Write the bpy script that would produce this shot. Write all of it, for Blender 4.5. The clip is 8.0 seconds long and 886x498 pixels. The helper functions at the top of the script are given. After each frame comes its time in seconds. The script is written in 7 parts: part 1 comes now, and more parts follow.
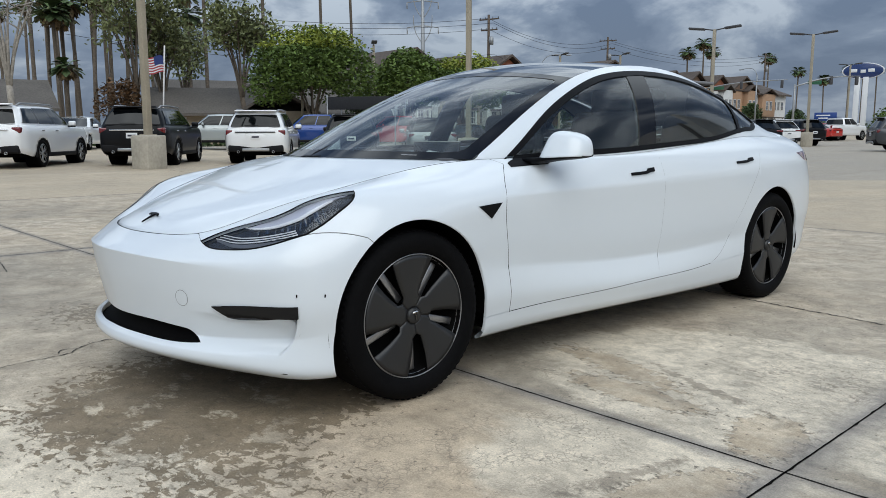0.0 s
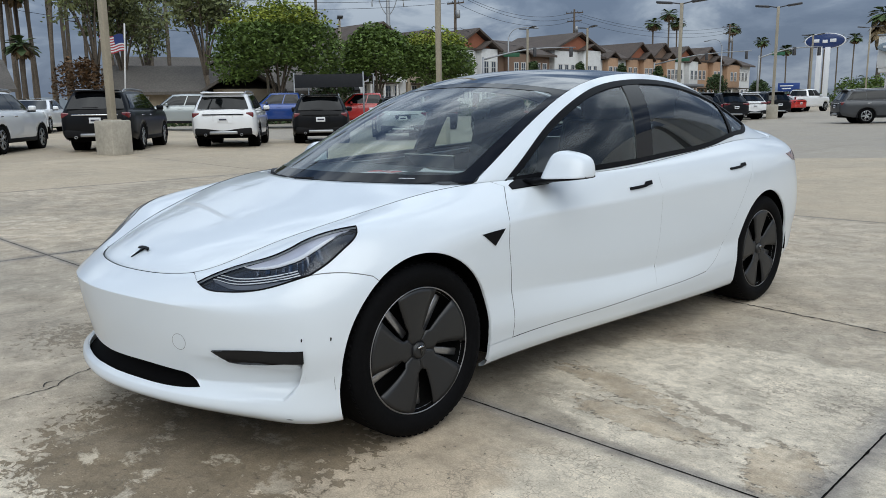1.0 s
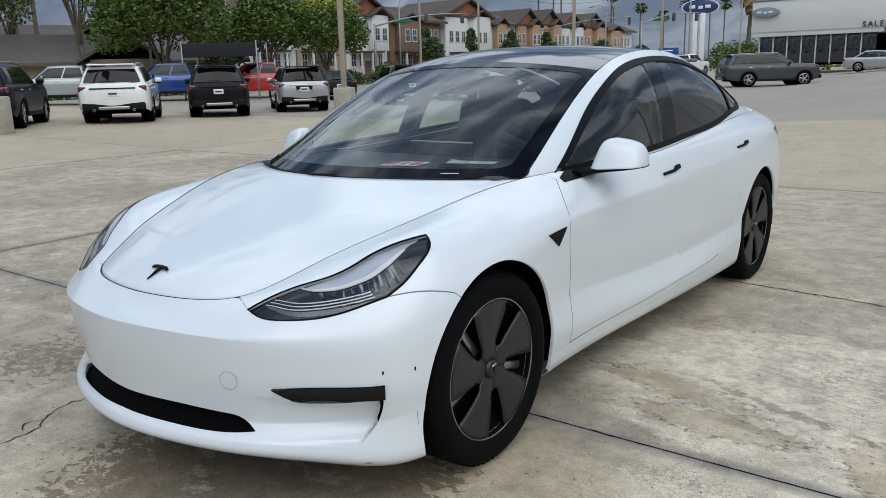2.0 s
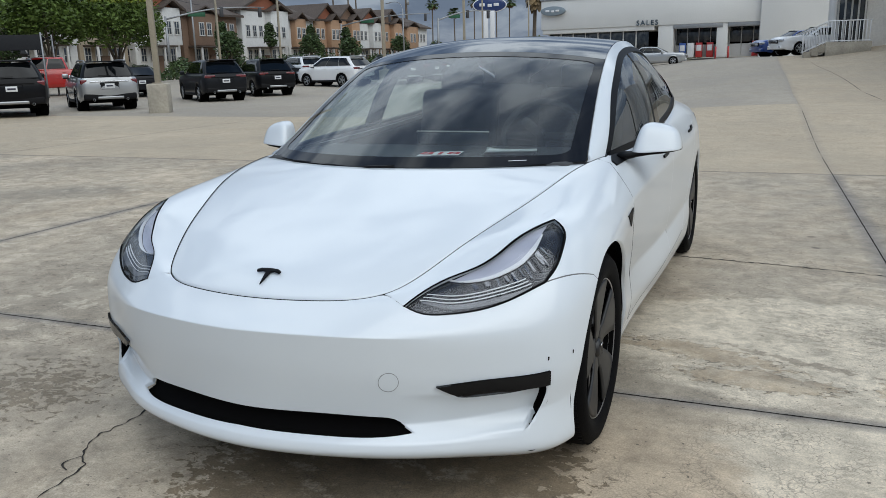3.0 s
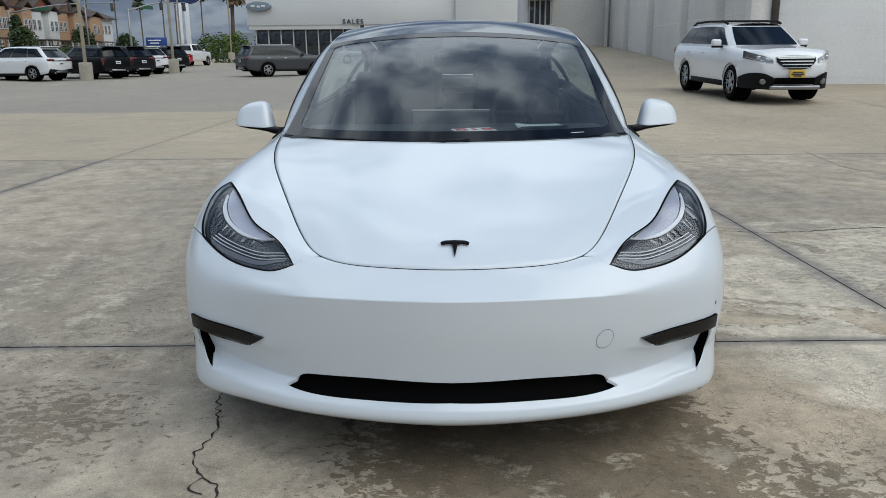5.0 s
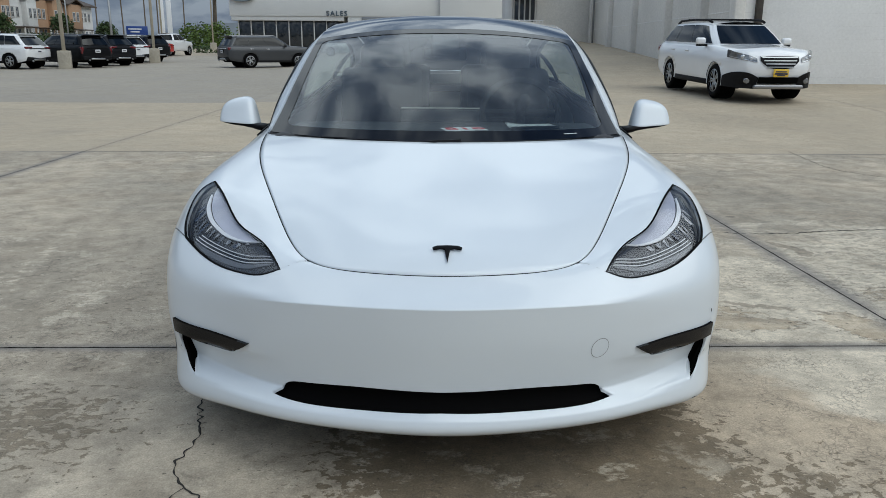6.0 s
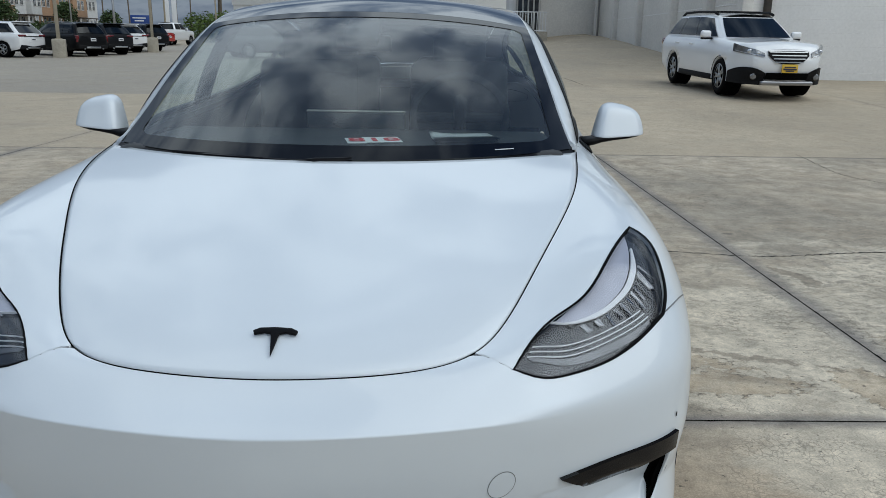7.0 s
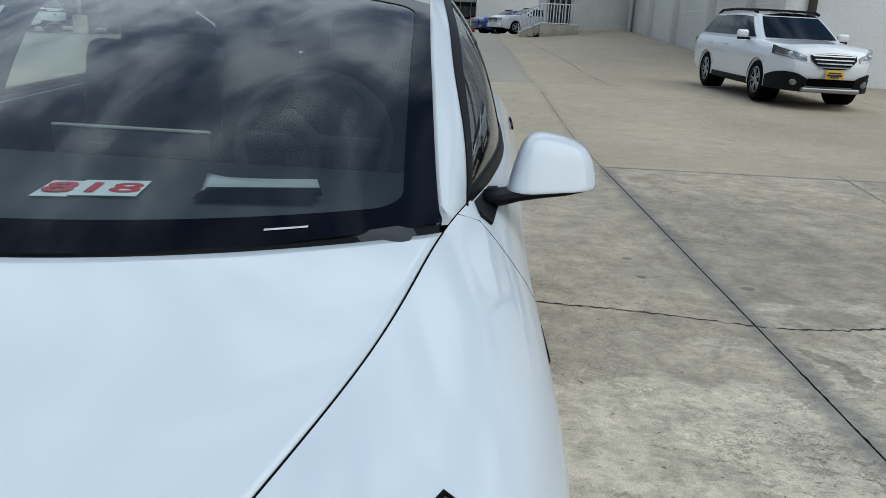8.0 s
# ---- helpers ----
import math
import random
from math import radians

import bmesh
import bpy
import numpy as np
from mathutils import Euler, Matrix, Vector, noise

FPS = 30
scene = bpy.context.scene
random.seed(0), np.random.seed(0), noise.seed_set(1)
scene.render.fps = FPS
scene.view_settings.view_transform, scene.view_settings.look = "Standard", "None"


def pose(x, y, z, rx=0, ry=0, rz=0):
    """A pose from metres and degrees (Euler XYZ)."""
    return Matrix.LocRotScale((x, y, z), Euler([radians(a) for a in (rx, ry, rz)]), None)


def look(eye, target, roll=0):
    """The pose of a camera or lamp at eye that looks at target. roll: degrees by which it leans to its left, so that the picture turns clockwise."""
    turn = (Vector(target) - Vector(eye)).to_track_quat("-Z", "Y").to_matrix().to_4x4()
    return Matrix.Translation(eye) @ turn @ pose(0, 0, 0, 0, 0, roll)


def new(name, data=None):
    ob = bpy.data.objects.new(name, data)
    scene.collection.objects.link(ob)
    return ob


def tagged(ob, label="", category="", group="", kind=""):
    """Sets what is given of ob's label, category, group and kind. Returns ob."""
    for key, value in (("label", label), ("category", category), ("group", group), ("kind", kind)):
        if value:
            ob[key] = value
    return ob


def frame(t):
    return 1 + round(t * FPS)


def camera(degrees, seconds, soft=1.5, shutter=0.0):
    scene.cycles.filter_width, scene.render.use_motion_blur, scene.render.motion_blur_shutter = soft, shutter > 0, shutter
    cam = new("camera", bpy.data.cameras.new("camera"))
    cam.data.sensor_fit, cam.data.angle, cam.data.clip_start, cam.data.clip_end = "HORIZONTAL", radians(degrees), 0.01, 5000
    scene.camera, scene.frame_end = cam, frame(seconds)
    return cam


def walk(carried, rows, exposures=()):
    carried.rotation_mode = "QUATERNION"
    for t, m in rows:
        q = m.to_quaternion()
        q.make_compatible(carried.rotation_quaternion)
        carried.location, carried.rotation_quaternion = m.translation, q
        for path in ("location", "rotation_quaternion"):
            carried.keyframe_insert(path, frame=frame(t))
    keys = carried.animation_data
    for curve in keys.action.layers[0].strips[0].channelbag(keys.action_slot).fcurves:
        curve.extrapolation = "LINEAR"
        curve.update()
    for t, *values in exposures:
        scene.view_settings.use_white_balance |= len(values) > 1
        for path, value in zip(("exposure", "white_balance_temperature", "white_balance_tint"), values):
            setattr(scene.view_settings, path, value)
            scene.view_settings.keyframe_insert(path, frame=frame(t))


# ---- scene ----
cam = camera(59.7, 8.0, 0.7)
PATH = [
    (0, (3.124, -1.841, 1.023), (1.641, -0.532, 0.731), -0.1),
    (0.5, (3.105, -1.826, 1.066), (1.647, -0.494, 0.751), -0.3),
    (1, (2.945, -1.856, 1.227), (1.523, -0.496, 0.868), -0.8),
    (1.5, (2.678, -1.903, 1.279), (1.331, -0.481, 0.875), -1.3),
    (1.7, (2.524, -1.926, 1.309), (1.223, -0.466, 0.888), -1.5),
    (2.8, (1.55, -2.416, 1.302), (0.679, -0.678, 0.833), -1.3),
    (3, (1.39, -2.518, 1.306), (0.613, -0.736, 0.838), -1.6),
    (3.5, (0.931, -2.781, 1.319), (0.398, -0.912, 0.847), -1.7),
    (4, (0.491, -2.871, 1.289), (0.176, -0.954, 0.812), -1.5),
    (4.5, (0.137, -2.898, 1.258), (-0.016, -0.964, 0.776), -1.0),
    (4.7, (0.044, -2.886, 1.243), (-0.06, -0.949, 0.759), -0.8),
    (5.8, (-0.001, -2.808, 1.245), (-0.001, -0.871, 0.748), 0.2),
    (6, (-0.011, -2.789, 1.259), (-0.015, -0.853, 0.757), 0.4),
    (6.5, (0.112, -2.514, 1.256), (0.1, -0.581, 0.743), 0.6),
    (7, (0.328, -2.028, 1.249), (0.309, -0.098, 0.728), 0.9),
    (7.25, (0.452, -1.728, 1.246), (0.421, 0.208, 0.737), 0.9),
    (7.5, (0.578, -1.457, 1.242), (0.536, 0.472, 0.713), 1.6),
    (7.7, (0.666, -1.182, 1.244), (0.602, 0.743, 0.709), 2.0),
    (8, (0.778, -0.842, 1.242), (0.691, 1.08, 0.696), 3.0),
]
walk(cam, [(t, look(eye, target, roll)) for t, eye, target, roll in PATH],
     [(0, .17, 6300, 5), (1.5, .13, 6300, 5), (3, .03, 6300, 5), (4.5, -.03, 6300, 5), (6, -.06, 6250, 3), (7.2, -.21, 6150, 3), (8, -.13, 6100, 2)])

# ---- world, sun, exposure ----
SUN_UP, SUN_TURN = radians(51), radians(122)
world = bpy.data.worlds.new("overcast_sky")
scene.world = world
world.use_nodes = True
wn, wl = world.node_tree.nodes, world.node_tree.links
wn.clear()
sky = wn.new("ShaderNodeTexSky")
sky.sky_type, sky.sun_disc, sky.sun_elevation, sky.sun_rotation = "NISHITA", False, SUN_UP, SUN_TURN
sky.air_density, sky.dust_density = 1.2, 2.0
coord = wn.new("ShaderNodeTexCoord")
# Clouds: a flat deck seen from below, so that they crowd together towards the horizon.
split = wn.new("ShaderNodeSeparateXYZ")
wl.new(coord.outputs["Generated"], split.inputs[0])
lift = wn.new("ShaderNodeMath"); lift.operation = "ADD"; lift.inputs[1].default_value = 0.36
up = wn.new("ShaderNodeMath"); up.operation = "MAXIMUM"; up.inputs[1].default_value = 0.0
wl.new(split.outputs["Z"], up.inputs[0]); wl.new(up.outputs[0], lift.inputs[0])
deck = wn.new("ShaderNodeVectorMath"); deck.operation = "DIVIDE"
comb = wn.new("ShaderNodeCombineXYZ")
for n in range(3):
    wl.new(lift.outputs[0], comb.inputs[n])
wl.new(coord.outputs["Generated"], deck.inputs[0]); wl.new(comb.outputs[0], deck.inputs[1])
cloud = wn.new("ShaderNodeTexNoise")
cloud.inputs["Scale"].default_value, cloud.inputs["Detail"].default_value = 3.1, 7.0
cloud.inputs["Roughness"].default_value, cloud.inputs["Distortion"].default_value = 0.55, 0.25
shift = wn.new("ShaderNodeVectorMath"); shift.operation = "ADD"; shift.inputs[1].default_value = (0.9, 9.7, 6.9)
wl.new(deck.outputs[0], shift.inputs[0]); wl.new(shift.outputs[0], cloud.inputs["Vector"])
tone = wn.new("ShaderNodeValToRGB")
tone.color_ramp.elements[0].position, tone.color_ramp.elements[0].color = 0.40, (0.5, 1.0, 2.1, 1)
tone.color_ramp.elements[1].position, tone.color_ramp.elements[1].color = 0.60, (11.5, 12.2, 13.2, 1)
mid = tone.color_ramp.elements.new(0.50); mid.color = (3.2, 3.9, 5.3, 1)
wl.new(cloud.outputs["Fac"], tone.inputs[0])
cover = wn.new("ShaderNodeMix"); cover.data_type = "RGBA"; cover.inputs[0].default_value = 0.93
# low down the cloud layers merge into one slate grey
merge_low = wn.new("ShaderNodeMapRange")
merge_low.inputs[1].default_value, merge_low.inputs[2].default_value, merge_low.inputs[3].default_value, merge_low.inputs[4].default_value = 0.0, 0.62, 0.84, 0.0
wl.new(split.outputs["Z"], merge_low.inputs[0])
slate = wn.new("ShaderNodeMix"); slate.data_type = "RGBA"; slate.inputs[7].default_value = (2.5, 3.0, 4.1, 1)
wl.new(merge_low.outputs[0], slate.inputs[0]); wl.new(tone.outputs[0], slate.inputs[6])
wl.new(sky.outputs[0], cover.inputs[6]); wl.new(slate.outputs[2], cover.inputs[7])
back = wn.new("ShaderNodeBackground"); back.inputs["Strength"].default_value = 0.10
# an overcast sky is dimmer towards the horizon
dim = wn.new("ShaderNodeMapRange")
dim.inputs[1].default_value, dim.inputs[2].default_value, dim.inputs[3].default_value, dim.inputs[4].default_value = 0.0, 0.60, 0.58, 1.30
wl.new(split.outputs["Z"], dim.inputs[0])
dimmed = wn.new("ShaderNodeVectorMath"); dimmed.operation = "SCALE"
wl.new(cover.outputs[2], dimmed.inputs[0]); wl.new(dim.outputs[0], dimmed.inputs["Scale"])
wl.new(dimmed.outputs[0], back.inputs["Color"])
wout = wn.new("ShaderNodeOutputWorld")
wl.new(back.outputs[0], wout.inputs["Surface"])

sun = new("sun", bpy.data.lights.new("sun", "SUN"))
sun.data.energy, sun.data.angle, sun.data.color = 1.6, radians(75), (1.0, 0.95, 0.88)
sun.rotation_euler = (radians(90) - SUN_UP, 0, math.pi - SUN_TURN)

# ---- materials ----
def mat(name, color, rough=0.5, metal=0.0, coat=0.0, grain=0.0, scale=20.0, bump=0.0, bump_scale=200.0, wide=0.0, wide_scale=1.5, spec=0.5, emit=None, dark=0.6):
    """A surface with a fine grain, a wide mottling and a relief; grain and wide tell how far the colour strays."""
    m = bpy.data.materials.new(name)
    m.use_nodes = True
    nt = m.node_tree
    b = nt.nodes["Principled BSDF"]
    b.inputs["Base Color"].default_value = (*color, 1)
    b.inputs["Roughness"].default_value, b.inputs["Metallic"].default_value = rough, metal
    b.inputs["Coat Weight"].default_value, b.inputs["Coat Roughness"].default_value = coat, 0.03
    b.inputs["Specular IOR Level"].default_value = spec
    tc = nt.nodes.new("ShaderNodeTexCoord")
    if grain or wide:
        last = None
        for amount, size in ((grain, scale), (wide, wide_scale)):
            if not amount:
                continue
            n = nt.nodes.new("ShaderNodeTexNoise")
            n.inputs["Scale"].default_value, n.inputs["Detail"].default_value = size, 6
            nt.links.new(tc.outputs["Object"], n.inputs["Vector"])
            r = nt.nodes.new("ShaderNodeMapRange")
            r.inputs[1].default_value, r.inputs[2].default_value, r.inputs[3].default_value, r.inputs[4].default_value = 0.3, 0.7, 1 - amount, 1 + amount * dark
            nt.links.new(n.outputs["Fac"], r.inputs[0])
            mx = nt.nodes.new("ShaderNodeVectorMath"); mx.operation = "SCALE"
            if last:
                nt.links.new(last, mx.inputs[0])
            else:
                mx.inputs[0].default_value = color
            nt.links.new(r.outputs[0], mx.inputs["Scale"])
            last = mx.outputs[0]
        nt.links.new(last, b.inputs["Base Color"])
    if bump:
        n = nt.nodes.new("ShaderNodeTexNoise")
        n.inputs["Scale"].default_value, n.inputs["Detail"].default_value = bump_scale, 4
        nt.links.new(tc.outputs["Object"], n.inputs["Vector"])
        bp = nt.nodes.new("ShaderNodeBump"); bp.inputs["Strength"].default_value = bump; bp.inputs["Distance"].default_value = 0.004
        nt.links.new(n.outputs["Fac"], bp.inputs["Height"])
        nt.links.new(bp.outputs[0], b.inputs["Normal"])
    if emit:
        b.inputs["Emission Color"].default_value, b.inputs["Emission Strength"].default_value = (*color, 1), emit
    return m


def glass(name, tint, ior=1.6, rough=0.0, pale_film=0.0):
    """A thin pane: what lies behind it, tinted, under its mirror gloss."""
    m = bpy.data.materials.new(name)
    m.use_nodes = True
    nt = m.node_tree
    nt.nodes.clear()
    clear, gloss, mix, weight, power, fr, out = (nt.nodes.new("ShaderNode" + n) for n in ("BsdfTransparent", "BsdfGlossy", "MixShader", "LayerWeight", "Math", "MapRange", "OutputMaterial"))
    clear.inputs[0].default_value = (*tint, 1)
    gloss.inputs["Roughness"].default_value = rough
    gloss.inputs["Color"].default_value = (0.95, 0.97, 1.0, 1)
    weight.inputs["Blend"].default_value = .5
    power.operation, power.inputs[1].default_value = "POWER", 5.0
    fr.inputs[3].default_value, fr.inputs[4].default_value = ((ior - 1) / (ior + 1)) ** 2, 1.0
    nt.links.new(weight.outputs["Facing"], power.inputs[0]); nt.links.new(power.outputs[0], fr.inputs[0])
    nt.links.new(fr.outputs[0], mix.inputs[0]); nt.links.new(clear.outputs[0], mix.inputs[1]); nt.links.new(gloss.outputs[0], mix.inputs[2])
    last = mix
    # an even pale diffuse layer, mixed in over the whole pane
    if pale_film:
        film, last = nt.nodes.new("ShaderNodeBsdfDiffuse"), nt.nodes.new("ShaderNodeMixShader")
        film.inputs[0].default_value, last.inputs[0].default_value = (.62, .66, .66, 1), pale_film
        nt.links.new(mix.outputs[0], last.inputs[1]); nt.links.new(film.outputs[0], last.inputs[2])
    nt.links.new(last.outputs[0], out.inputs[0])
    return m


M = {
    "pearl": mat("pearl_white_paint", (0.655, 0.70, 0.742), 0.33, coat=.75, grain=0.012, scale=900, wide=0.012, wide_scale=2.0),
    "black_glass": mat("black_roof_glass", (0.004, 0.005, 0.006), 0.05, coat=0.6, wide=0.1),
    "trim": mat("satin_black_trim", (0.003, 0.003, 0.004), 0.45, spec=.10, grain=0.15, scale=300, bump=0.05),
    "frit": mat("black_glass_border", (0.003, 0.003, 0.0045), 0.04, spec=.2, wide=0.1),
    "plastic": mat("dark_grey_plastic", (0.018, 0.018, 0.019), 0.45, grain=0.15, scale=250, bump=0.08),
    "blade": mat("gloss_grey_insert", (0.008, 0.008, 0.009), 0.16, spec=.2, grain=0.1, scale=200, wide=.1),
    # Near-black with deep shade put into it; also used for black parts and scuffs
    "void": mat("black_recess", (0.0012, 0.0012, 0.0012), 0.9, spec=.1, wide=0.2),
    "tyre": mat("tyre_rubber", (0.0035, 0.0035, 0.004), 0.75, spec=.08, grain=0.2, scale=60, bump=0.2, bump_scale=120, wide=0.2, wide_scale=6),
    "cover": mat("dark_wheel_cover", (0.012, 0.0123, 0.0135), 0.42, grain=0.08, scale=200, wide=0.1, wide_scale=8),
    "alloy": mat("grey_cast_alloy", (0.32, 0.32, 0.33), 0.32, metal=0.9, grain=0.1, scale=80),
    "cabin": mat("black_cabin_cloth", (0.014, 0.014, 0.016), 0.8, grain=0.15, scale=14),
    "dash": mat("dark_dash_leatherette", (0.024, 0.025, 0.027), 0.6, grain=0.12, scale=18),
    "wood": mat("pale_dash_strip", (0.42, 0.40, 0.37), 0.4, grain=0.15, scale=60),
    "screen": mat("dark_screen", (0.008, 0.008, 0.010), 0.05, wide=0.2),
    "liner": mat("grey_head_lining", (0.16, 0.16, 0.165), 0.9, grain=0.1, scale=200),
    "paper": mat("white_paper", (0.78, 0.79, 0.80), 0.7, grain=0.03, scale=60),
    "red_ink": mat("red_ink", (0.55, 0.03, 0.04), 0.6, grain=0.08, scale=90),
    "lamp_body": mat("lamp_reflector", (0.42, 0.43, 0.46), 0.12, metal=1.0, grain=0.1, scale=60),
    "lamp_dark": mat("lamp_dark_bezel", (0.075, 0.077, 0.084), 0.22, metal=.7, wide=.25, wide_scale=14),
    "lamp_white": mat("lamp_light_guide", (0.50, 0.51, 0.60), 0.3, coat=0.5, wide=.15, wide_scale=9),
    "lamp_shelf": mat("satin_lamp_shelf", (.20, .205, .22), .3, metal=.6, wide=.2, wide_scale=12),
    "seam_pale": mat("pale_print_strip", (.55, .56, .57), .5, grain=.2, scale=90),
    "seam": mat("shaded_paint_seam", (.16, .165, .17), .6, grain=.1, scale=60),
    "drl": mat("clear_running_light", (0.80, 0.81, 0.84), 0.25, coat=0.6),
    "tail": mat("red_tail_lamp", (0.13, 0.005, 0.008), 0.12, coat=1.0, wide=0.2, wide_scale=10),
    "chrome": mat("chrome", (0.75, 0.76, 0.78), 0.12, metal=1.0, grain=0.03, scale=50),
    "windshield": glass("windshield_glass", (0.76, 0.83, 0.81), 1.66, pale_film=.016),
    "sideglass": glass("tinted_side_glass", (0.74, 0.82, 0.78), 1.62, pale_film=.012),
    "lens": glass("clear_lamp_lens", (0.86, 0.87, 0.88), 1.35),
}

# ---- mesh helpers ----
def part(name, bm, material, parent=None, label="", smooth=True, normals=None):
    """One mesh object from a bmesh, under a thing or under a part."""
    me = bpy.data.meshes.new(name)
    bm.to_mesh(me)
    bm.free()
    me.materials.append(material)
    if smooth:
        me.polygons.foreach_set("use_smooth", [True] * len(me.polygons))
    if normals is not None:
        me.normals_split_custom_set_from_vertices([tuple(n) for n in normals])
    ob = new(name, me)
    ob.parent = parent
    if label:
        tagged(ob, label)
    return ob


def thing(name, m, label, category, group="", kind=""):
    ob = new(name)
    ob.matrix_world = m
    return tagged(ob, label, category, group, kind)


def grid_bm(points, closed_u=False, closed_v=False, flip=False, bm=None):
    """A bmesh from an array of places (nu, nv, 3)."""
    bm = bm or bmesh.new()
    nu, nv = points.shape[:2]
    vs = [[bm.verts.new(p) for p in row] for row in points.tolist()]
    for i in range(nu if closed_u else nu - 1):
        for j in range(nv if closed_v else nv - 1):
            q = [vs[i][j], vs[(i + 1) % nu][j], vs[(i + 1) % nu][(j + 1) % nv], vs[i][(j + 1) % nv]]
            try:
                bm.faces.new(q[::-1] if flip else q)
            except ValueError:
                pass
    return bm


def box(size, at=(0, 0, 0), bevel=0.0, bm=None, turn=None, seg=2):
    """A box with rounded edges, at its centre."""
    own = bmesh.new()
    bmesh.ops.create_cube(own, size=1)
    bmesh.ops.scale(own, vec=size, verts=own.verts)
    if bevel:
        bmesh.ops.bevel(own, geom=own.edges[:], offset=bevel, segments=seg, affect="EDGES", profile=0.5)
    if turn:
        bmesh.ops.transform(own, matrix=turn, verts=own.verts)
    bmesh.ops.translate(own, vec=at, verts=own.verts)
    return merge(bm, own)


def merge(bm, own):
    if bm is None:
        return own
    me = bpy.data.meshes.new("passing")
    own.to_mesh(me)
    own.free()
    bm.from_mesh(me)
    bpy.data.meshes.remove(me)
    return bm


def tube(points, radius, sides=8, bm=None, cap=True):
    """A round bar along places; radius a number or one for each place."""
    points = [Vector(p) for p in points]
    radii = radius if isinstance(radius, (list, tuple)) else [radius] * len(points)
    own = bm or bmesh.new()
    rings = []
    side = None
    for i, p in enumerate(points):
        ahead = (points[min(i + 1, len(points) - 1)] - points[max(i - 1, 0)]).normalized()
        if side is None:
            side = ahead.cross(Vector((0, 0, 1)) if abs(ahead.z) < 0.9 else Vector((0, 1, 0))).normalized()
        side = (side - ahead * side.dot(ahead)).normalized()
        over = ahead.cross(side)
        rings.append([own.verts.new(p + radii[i] * (math.cos(a) * side + math.sin(a) * over)) for a in (2 * math.pi * k / sides for k in range(sides))])
    for a, b in zip(rings, rings[1:]):
        for k in range(sides):
            own.faces.new((a[k], a[(k + 1) % sides], b[(k + 1) % sides], b[k]))
    if cap:
        own.faces.new(rings[0][::-1])
        own.faces.new(rings[-1])
    return own


def lathe(profile, sides=32, axis="x", at=(0, 0, 0), bm=None):
    """Turns (radius, along) pairs round an axis."""
    own = bm or bmesh.new()
    rings = []
    for r, a in profile:
        ring = []
        for k in range(sides):
            t = 2 * math.pi * k / sides
            c, s = r * math.cos(t), r * math.sin(t)
            p = (a, c, s) if axis == "x" else (c, s, a) if axis == "z" else (c, a, s)
            ring.append(own.verts.new(Vector(p) + Vector(at)))
        rings.append(ring)
    for a, b in zip(rings, rings[1:]):
        for k in range(sides):
            own.faces.new((a[k], a[(k + 1) % sides], b[(k + 1) % sides], b[k]))
    bmesh.ops.recalc_face_normals(own, faces=own.faces)
    return own


def prism(outline, depth, m=None, bevel=0.0, bm=None):
    """A flat outline (x, y pairs) given a depth along z, moved by m."""
    own = bmesh.new()
    f = own.faces.new([own.verts.new((x, y, 0)) for x, y in outline])
    got = bmesh.ops.extrude_face_region(own, geom=[f])
    bmesh.ops.translate(own, vec=(0, 0, depth), verts=[g for g in got["geom"] if isinstance(g, bmesh.types.BMVert)])
    bmesh.ops.recalc_face_normals(own, faces=own.faces)
    if bevel:
        bmesh.ops.bevel(own, geom=own.edges[:], offset=bevel, segments=2, affect="EDGES", profile=0.5)
    if m is not None:
        bmesh.ops.transform(own, matrix=m, verts=own.verts)
    return merge(bm, own)


def inside(points, outline):
    """Which points lie inside a closed outline."""
    points, outline = np.asarray(points), np.asarray(outline)
    x, y = points[:, 0, None], points[:, 1, None]
    x0, y0 = outline[:, 0], outline[:, 1]
    x1, y1 = np.roll(x0, -1), np.roll(y0, -1)
    cross = ((y0 > y) != (y1 > y)) & (x < (x1 - x0) * (y - y0) / np.where(y1 == y0, 1e-12, y1 - y0) + x0)
    return cross.sum(1) % 2 == 1


def shrunk(outline, by):
    """The outline, drawn in by a small width."""
    o = np.asarray(outline, float)
    if (o[:, 0] * np.roll(o[:, 1], -1) - np.roll(o[:, 0], -1) * o[:, 1]).sum() < 0:
        o = o[::-1]
    e = np.roll(o, -1, 0) - np.roll(o, 1, 0)
    e /= np.linalg.norm(e, axis=1)[:, None] + 1e-12
    return o + by * np.stack([-e[:, 1], e[:, 0]], 1)


def dense(outline, step):
    """The same closed outline with places no further apart than step."""
    out = []
    for a, b in zip(outline, np.roll(outline, -1, 0)):
        n = max(1, int(np.ceil(np.linalg.norm(b - a) / step)))
        out += [a + (b - a) * k / n for k in range(n)]
    return np.array(out)


